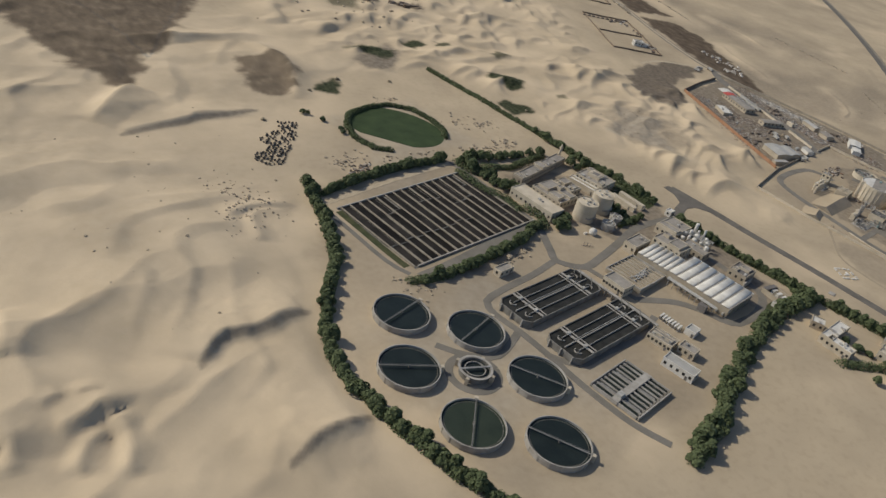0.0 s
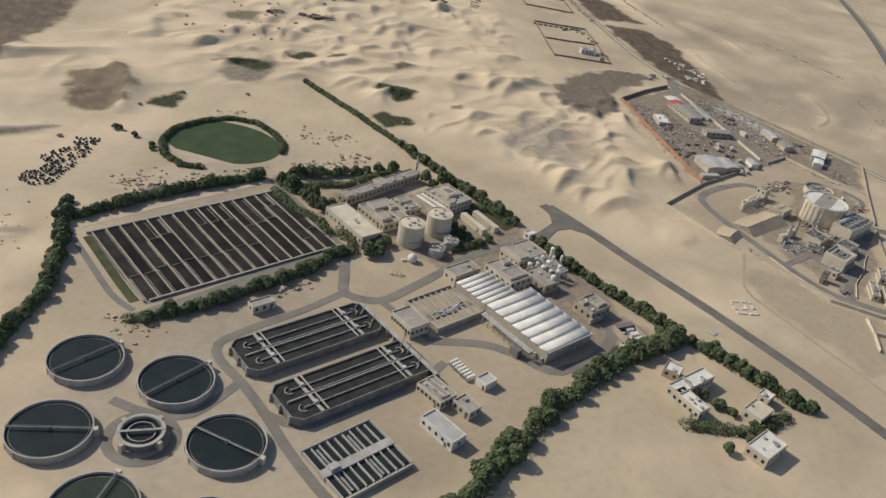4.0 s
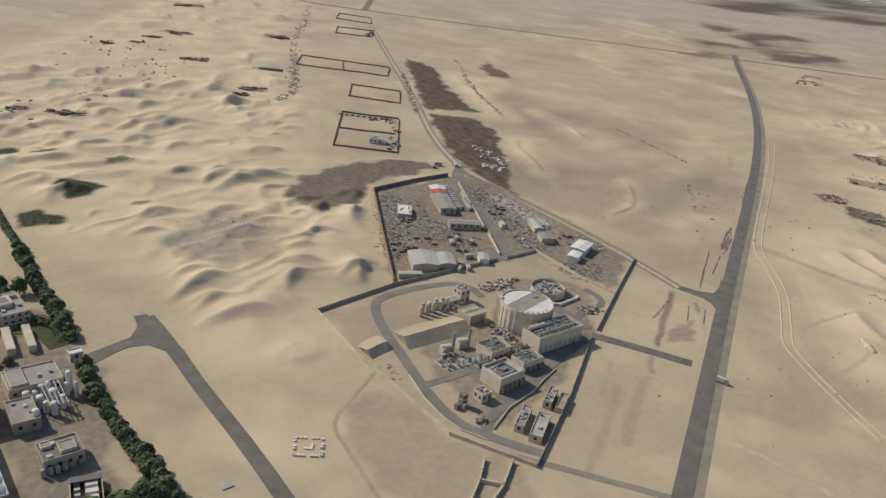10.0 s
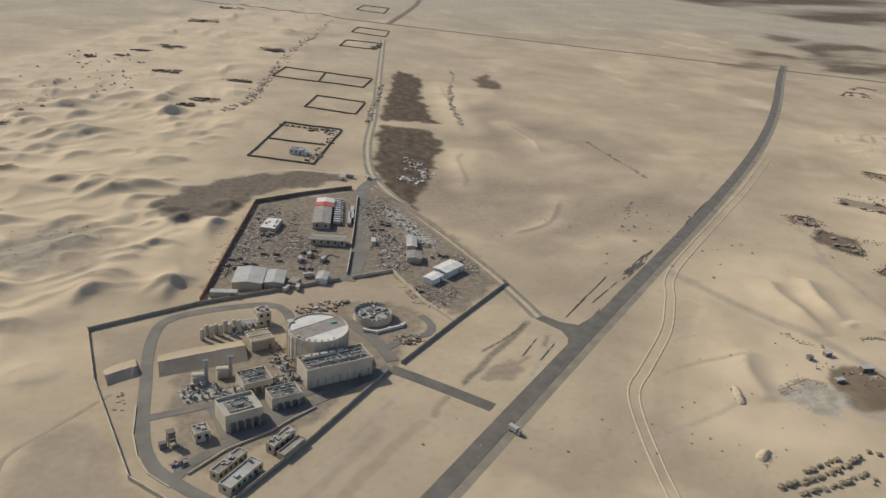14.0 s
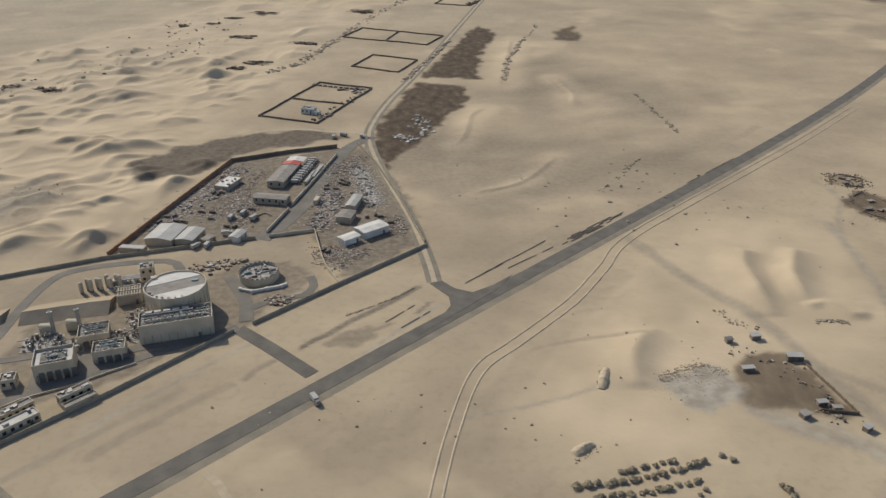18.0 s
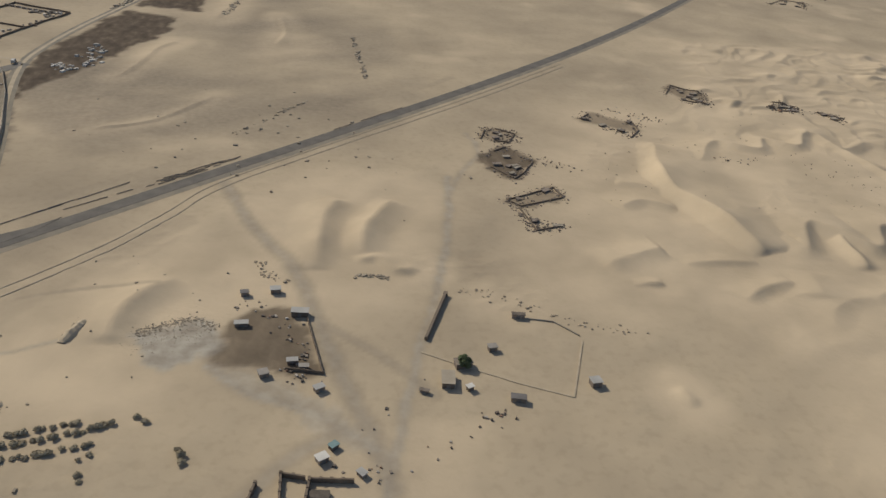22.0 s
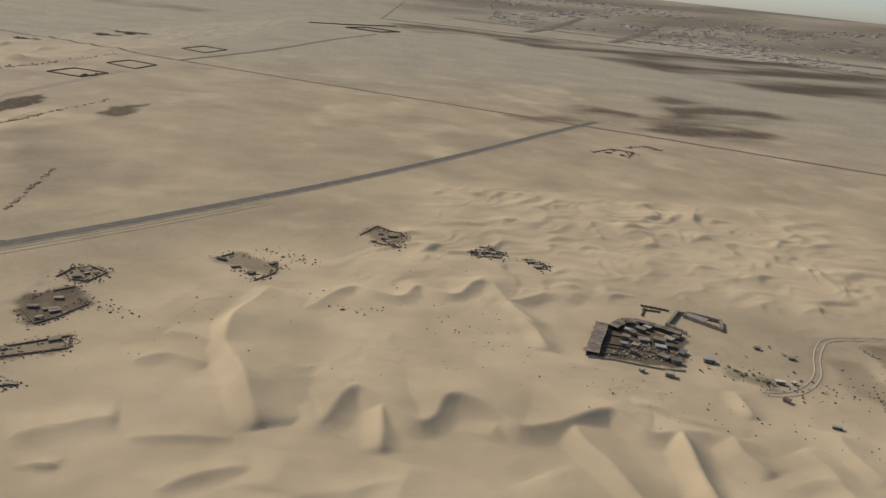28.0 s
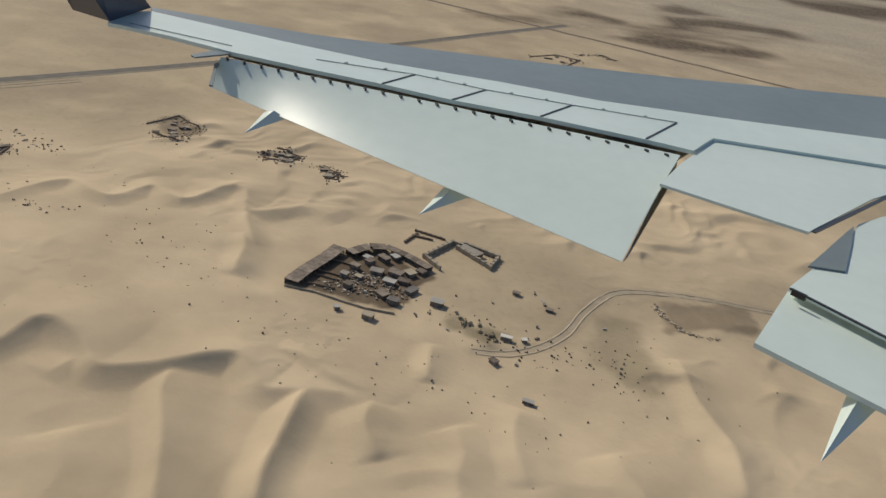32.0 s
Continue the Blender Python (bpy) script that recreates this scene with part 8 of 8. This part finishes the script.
for k in range(14):
    a, q = rnd.uniform(0, 6.28), 34 * math.sqrt(rnd.random())
    x, y = 1122 + q * math.cos(a), 278 + 0.8 * q * math.sin(a)
    ob = new("crate", Geo().box(0, 0, -0.3, rnd.uniform(.6, 1.8), rnd.uniform(.5, 1.1), rnd.uniform(.7, 1.2), rnd.uniform(0, 180)).mesh("crate", rnd.choice((SHACK, SHEET, ROOFDARK, BEIGE))))
    ob.location = (x, y, ground_z(x, y))
    tagged(ob, "small crate or trough lying on sand", "crate", "loose crates")
for pts in ([(1091, 319), (1102, 334.5)], [(1091, 319), (1097, 310.5)], [(1102, 334.5), (1107, 332)], [(1107, 334), (1120, 326.5)], [(1120, 326.5), (1116, 316)], [(1104, 330), (1116, 317)]):
    wall_line("ruin_wall", pts, 1.7, 0.9, WALLTAN, "tan wall of a roofless square enclosure", 3, "roofless enclosure walls")
shack(1109, 328, 9, 4.0, -40, 1.6, ROOFGREY, "grey-roofed shed in a roofless enclosure")
for pts in ([(1083, 330), (1088, 340)], [(1087, 342), (1099, 337)], [(1086, 337), (1094, 335)]):
    wall_line("ruin_wall", pts, 0.8, 0.5, WALLDARK, "low broken wall in the sand", 2, "broken walls")
litter("stones", [(1040, 250), (1090, 240), (1140, 230), (1180, 250), (1150, 300)], 70, 14, 0.15, 0.6, STONE, "sparse dark stones and tufts on sand", 122, 0.6)
litter("stones", [(930, 270), (970, 262), (1010, 282), (1050, 262)], 40, 12, 0.15, 0.55, STONE, "sparse dark stones and tufts on dunes", 123, 0.6)
litter("stones", [(860, 250), (880, 300), (930, 330), (1000, 380)], 40, 12, 0.25, 0.8, STONE, "sparse dark stones on sand", 124, 0.6)
litter("stones", [(1177, 306), (1180, 296), (1184, 288), (1196, 286)], 90, 0.7, 0.3, 1.0, STONE, "broken stony edge of a dried pan", 125, 0.6)
litter("scrub_tufts", [(1098, 276), (1112, 270), (1122, 258), (1140, 262), (1158, 268), (1150, 244)], 130, 5, 0.15, 0.6, SHACK, "dark dry scrub tufts on sand", 128, 0.9, "scrub")
litter("scrub_tufts", [(1010, 300), (980, 318), (1040, 268), (1100, 232), (1150, 220)], 60, 10, 0.15, 0.5, SHACK, "dark dry scrub tufts among dunes", 129, 0.9, "scrub")
pen("pen", [(1170, 712), (1195, 735), (1215, 726), (1200, 700)], 126, "low dark shelter in a far camp", 10)
pen("pen", [(1215, 750), (1240, 765), (1250, 748)], 127, "low dark shelter in a far camp", 7)
wall_line("plot_wall", [(840, 2060), (930, 2120), (1062, 2240)], 2.4, 1.6, WALLDARK, "dark far wall on the plain", 30, PL)
wall_line("plot_wall", [(930, 2010), (1015, 1975), (1060, 2040), (975, 2085), (930, 2010)], 2.4, 2.0, WALLDARK, "dark far plot wall on the plain", 30, PL)

# ---- far town beyond the salt flats ----
def town():
    rnd, g = random.Random(77), Geo()
    for k in range(4200):
        a = radians(rnd.uniform(10, 62))
        r = rnd.uniform(2700, 4500)
        x, y = 900 + r * math.sin(a), r * math.cos(a)
        if cloud(np.array([x]), np.array([y]), 500, 9)[0] > -0.05:
            w = rnd.uniform(5, 13)
            g.box(x, y, ground_z(x, y) - 3, w * rnd.uniform(.9, 4.0), w, rnd.uniform(3.8, 5.2), rnd.choice((20, 20, 110)) + rnd.uniform(-6, 6))
    tagged(new("far_town", g.mesh("far_town", CITY)), "pale low buildings of a distant town in haze", "town", kind="stuff")


town()
for pts, wide, mat_, lab in (([(1030, 2560), (1100, 3100), (1240, 4000)], 9, WALLTAN, "straight pale far road"), ([(1030, 2560), (1600, 2400), (2090, 2250), (2600, 1900)], 12, WALLDARK, "straight dark far embankment"), ([(2090, 2350), (2260, 2560)], 14, PIPE, "pale far road end"), ([(1500, 2600), (1900, 3400)], 30, WALLDARK, "dark far strip of ground"), ([(1750, 2500), (2300, 3500)], 30, WALLDARK, "dark far strip of ground"), ([(1300, 2900), (2900, 2300)], 16, WALLDARK, "dark far strip of ground"), ([(2300, 2600), (3400, 2050), (4300, 1700)], 9, WALLTAN, "pale far strip of ground")):
    ribbon("far_road", pts, wide, mat_, lab, lift=1.0, close=60)


# ---- the aircraft's wing, where the flight ends ----
def aircraft_wing():
    ob = thing("aircraft_wing", 1077.76, 47.56, 136.69, 0, "pale grey airliner wing with lowered flaps and a navy winglet", "wing")

    def panel(name, pts, material, thick=0.03, label="", under=None):
        g, n = Geo(), len(pts)
        g.add([*pts, *[(x, y, z - thick) for x, y, z in pts]], [tuple(range(n)), tuple(range(2 * n - 1, n - 1, -1))] + [(i, n + i, n + (i + 1) % n, (i + 1) % n) for i in range(n)])
        return part(name, g, material, under or ob, label)

    def strip(name, a, b, wide, material, label="", under=None, lift=0.012):
        """A thin band lying between two points of the skin."""
        a, b = Vector(a), Vector(b)
        s = (b - a).cross(Vector((0, 0, 1))).normalized() * wide / 2
        up = Vector((0, 0, lift))
        return panel(name, [tuple(p + up) for p in (a - s, a + s, b + s, b - s)], material, 0.01, label, under)

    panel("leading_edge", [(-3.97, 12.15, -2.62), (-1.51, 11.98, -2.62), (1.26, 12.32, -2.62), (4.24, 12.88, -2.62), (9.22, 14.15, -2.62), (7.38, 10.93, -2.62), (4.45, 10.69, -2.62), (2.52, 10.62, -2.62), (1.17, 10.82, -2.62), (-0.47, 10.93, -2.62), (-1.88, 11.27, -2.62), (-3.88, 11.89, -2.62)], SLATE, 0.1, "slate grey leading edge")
    skin = panel("upper_skin", [(-3.88, 11.89, -2.62), (-1.88, 11.27, -2.62), (-0.47, 10.93, -2.62), (1.17, 10.82, -2.62), (2.52, 10.62, -2.62), (4.45, 10.69, -2.62), (7.38, 10.93, -2.62), (6.57, 9.51, -2.62), (3.8, 9.58, -2.62), (3.36, 8.92, -2.62), (2.8, 9.1, -2.62), (1.58, 9.39, -2.62), (0.5, 9.55, -2.62), (-0.38, 9.8, -2.62), (-1.22, 9.98, -2.62), (-2.34, 10.26, -2.62), (-3.23, 10.6, -2.62), (-4.11, 10.82, -2.62), (-4.24, 11.48, -2.62)], ALLOY, 0.05, "pale grey upper wing skin")
    strip("spoiler_gap", (0.01, 10.5, -2.62), (-0.38, 9.8, -2.62), 0.018, GLASSDARK, "dark gap between spoilers", skin)
    strip("spoiler_gap", (0.95, 10.26, -2.62), (0.5, 9.55, -2.62), 0.018, GLASSDARK, "dark gap between spoilers", skin)
    strip("spoiler_gap", (2.08, 10.14, -2.62), (1.58, 9.39, -2.62), 0.018, GLASSDARK, "dark gap between spoilers", skin)
    strip("spoiler_gap", (3.46, 10.05, -2.62), (2.83, 9.11, -2.62), 0.018, GLASSDARK, "dark gap between spoilers", skin)
    strip("spoiler_hinge", (-1.3, 10.51, -2.62), (0.01, 10.5, -2.62), 0.007, SEAM, "thin hinge seam", skin)
    strip("spoiler_hinge", (0.01, 10.5, -2.62), (0.95, 10.26, -2.62), 0.007, SEAM, "thin hinge seam", skin)
    strip("spoiler_hinge", (0.95, 10.26, -2.62), (2.08, 10.14, -2.62), 0.007, SEAM, "thin hinge seam", skin)
    strip("spoiler_hinge", (2.08, 10.14, -2.62), (3.46, 10.05, -2.62), 0.007, SEAM, "thin hinge seam", skin)
    part("hinge_cap", Geo().box(-0.91, 10.57, -2.62, 0.05, 0.03, 0.015, 60), SEAM, skin)
    part("hinge_cap", Geo().box(-0.39, 10.56, -2.62, 0.05, 0.03, 0.015, 60), SEAM, skin)
    part("hinge_cap", Geo().box(0.3, 10.48, -2.62, 0.05, 0.03, 0.015, 60), SEAM, skin)
    part("hinge_cap", Geo().box(0.67, 10.39, -2.62, 0.05, 0.03, 0.015, 60), SEAM, skin)
    part("hinge_cap", Geo().box(1.29, 10.28, -2.62, 0.05, 0.03, 0.015, 60), SEAM, skin)
    part("hinge_cap", Geo().box(1.75, 10.23, -2.62, 0.05, 0.03, 0.015, 60), SEAM, skin)
    part("hinge_cap", Geo().box(2.5, 10.17, -2.62, 0.05, 0.03, 0.015, 60), SEAM, skin)
    part("hinge_cap", Geo().box(3.06, 10.13, -2.62, 0.05, 0.03, 0.015, 60), SEAM, skin)
    strip("skin_seam", (-3.86, 10.95, -2.62), (-2.41, 10.55, -2.62), 0.008, SEAM, "thin skin seam", skin)
    # slate here puts the shade of the tab's underside into its colour
    panel("aileron_tab", [(-2.76, 9.91, -2.64), (-2.33, 10.78, -2.64), (-2.35, 10.25, -2.64), (-2.69, 9.83, -2.64)], SLATE, 0.02, "aileron end tab, slate for the shade of its underside")
    # near-black sheet painted for the shade between spoilers and flap
    panel("slot", [(-2.49, 10.71, -2.74), (-1.28, 10.46, -2.74), (-0.4, 10.28, -2.74), (0.52, 10.02, -2.74), (1.66, 9.84, -2.74), (2.94, 9.54, -2.74), (3.52, 9.35, -2.74), (3.19, 8.89, -2.74), (2.15, 9.17, -2.74), (0.8, 9.56, -2.74), (-0.93, 10.05, -2.74), (-2.44, 10.51, -2.74)], GLASSDARK, 0.02, "dark sheet for the shade inside the slot above the flap")
    strip("slot_liner", (0.95, 9.8, -2.73), (1.65, 9.62, -2.73), 0.05, SLATE, "worn metal inside the slot", None, 0.02)
    strip("slot_liner", (2.46, 9.32, -2.73), (3.27, 9.17, -2.73), 0.05, SLATE, "worn metal inside the slot", None, 0.02)
    # the lowered flap: a curved skin from its nose to its tail
    nose, tail, g, n, m = ((-2.45, 10.17, -2.68), (3.2, 8.86, -2.68)), ((-2.57, 10.06, -3.05), (2.11, 6.52, -3.05)), Geo(), 16, 12
    for low in (0.0, 0.07):
        for i in range(n + 1):
            a, b = Vector(nose[0]).lerp(Vector(nose[1]), i / n), Vector(tail[0]).lerp(Vector(tail[1]), i / n)
            for j in range(m + 1):
                v = j / m
                p = a.lerp(b, v)
                g.v.append((p.x, p.y, p.z + 0.10 * v * (1 - v) * (b - a).length - low * (1.05 - v)))
    k = m + 1
    half = k * (n + 1)
    g.f += [(i * k + j, i * k + j + 1, (i + 1) * k + j + 1, (i + 1) * k + j) for i in range(n) for j in range(m)]
    g.f += [(half + i * k + j, half + (i + 1) * k + j, half + (i + 1) * k + j + 1, half + i * k + j + 1) for i in range(n) for j in range(m)]
    flap = part("outboard_flap", g, ALLOY, ob, "pale lowered flap", True)
    a, b = (Vector(p) for p in nose)
    for i in range(25):
        q = (i + 0.4) / 25
        p = a.lerp(b, q).lerp(Vector(tail[0]).lerp(Vector(tail[1]), q), 0.05) + Vector((0, 0, 0.05))
        part("bracket", Geo().box(p.x, p.y, p.z - 0.06, 0.025, 0.06, 0.045, 25), GLASSDARK, flap)
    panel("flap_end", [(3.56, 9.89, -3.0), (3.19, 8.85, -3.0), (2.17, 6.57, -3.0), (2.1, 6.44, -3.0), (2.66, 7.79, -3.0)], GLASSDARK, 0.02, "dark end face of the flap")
    panel("flap_rib", [(-2.5, 10.39, -2.76), (-2.52, 10.13, -2.76), (-2.34, 9.17, -2.76), (-2.29, 9.15, -2.76), (-2.43, 9.88, -2.76)], SLATE, 0.02, "grey end rib of the flap")
    mid = panel("mid_panel", [(3.86, 9.68, -2.66), (6.64, 9.6, -2.66), (6.37, 9.12, -2.66), (5.23, 8.23, -2.66), (3.93, 6.93, -2.66), (2.66, 7.7, -2.66), (3.09, 8.47, -2.66)], ALLOY, 0.03, "pale fixed panel between the flaps")
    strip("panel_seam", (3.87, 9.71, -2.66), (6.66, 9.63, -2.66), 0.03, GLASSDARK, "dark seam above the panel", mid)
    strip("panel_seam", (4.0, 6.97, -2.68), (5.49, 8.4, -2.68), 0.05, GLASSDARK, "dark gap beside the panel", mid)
    inner = panel("inboard_flap", [(5.98, 8.38, -2.75), (5.21, 7.92, -2.75), (4.78, 7.58, -2.75), (4.36, 6.99, -2.75), (3.33, 5.84, -2.75), (4.03, 4.96, -2.75)], ALLOY, 0.04, "pale inboard flap")
    # slate sheet stands for the shade below the panel edge
    panel("shadow_slot", [(4.67, 7.47, -2.73), (3.68, 6.29, -2.73), (4.02, 6.28, -2.73), (4.42, 6.99, -2.73)], SLATE, 0.02, "slate sheet painted for the shade under the panel edge")
    panel("flap_tail", [(3.4, 5.96, -2.84), (4.13, 5.07, -2.84), (3.61, 4.15, -2.84), (2.75, 4.99, -2.84)], ALLOY, 0.04, "pale tail of the inboard flap")
    strip("flap_gap", (3.33, 5.82, -2.76), (4.03, 4.94, -2.76), 0.03, GLASSDARK, "dark gap across the inboard flap", inner)
    part("bracket", Geo().box(3.34, 5.68, -2.76, 0.03, 0.12, 0.05, 40), GLASSDARK, inner)
    part("flap_fairing", Geo().add([(-1.73, 9.42, -3.07), (-1.44, 9.29, -3.07), (-1.87, 8.98, -3.22), (-1.6, 9.3, -3.0), (-1.72, 10.22, -3.4)], [(0, 2, 3), (2, 1, 3), (0, 4, 2), (1, 2, 4), (0, 3, 1, 4)]), ALLOY, ob, "pointed track fairing")
    part("flap_fairing", Geo().add([(0.47, 7.97, -3.15), (0.76, 7.82, -3.15), (0.24, 7.51, -3.3), (0.59, 7.84, -3.08), (0.7, 8.62, -3.48)], [(0, 2, 3), (2, 1, 3), (0, 4, 2), (1, 2, 4), (0, 3, 1, 4)]), ALLOY, ob, "pointed track fairing")
    part("flap_fairing", Geo().add([(3.33, 4.62, -2.95), (3.49, 4.49, -2.95), (2.92, 4.01, -3.1), (3.34, 4.5, -2.88), (3.78, 5.02, -3.28)], [(0, 2, 3), (2, 1, 3), (0, 4, 2), (1, 2, 4), (0, 3, 1, 4)]), ALLOY, ob, "pointed track fairing")
    part("winglet", Geo().add([(-4.69, 11.14, -2.6), (-4.11, 10.9, -2.62), (-3.93, 12.02, -2.6), (-4.51, 9.29, -1.2), (-4.41, 9.58, -1.2), (-4.17, 10.22, -1.2)], [(0, 1, 4, 3), (1, 2, 5, 4), (2, 0, 3, 5), (3, 4, 5), (0, 2, 1)]), NAVY, ob, "navy blue upswept winglet")


ALLOY = surface("pale_wing_paint", (0.57, 0.665, 0.61), (0.64, 0.73, 0.67), 0.6, 5, 0.36, 0.0, 0.02, spec=0.45)
# leading edge paint, also the painted shade of tab and panel hollow
SLATE = surface("slate_paint_and_shade", (0.155, 0.19, 0.19), (0.20, 0.24, 0.235), 0.6, 5, 0.4, 0.0, 0.02)
SEAM = surface("grey_seam", (0.33, 0.36, 0.35), (0.40, 0.43, 0.42), 0.6, 5, 0.6, 0.0, 0.0)
NAVY = surface("navy_paint", (0.030, 0.040, 0.070), (0.042, 0.055, 0.09), 0.6, 5, 0.3, 0.0, 0.0)
aircraft_wing()
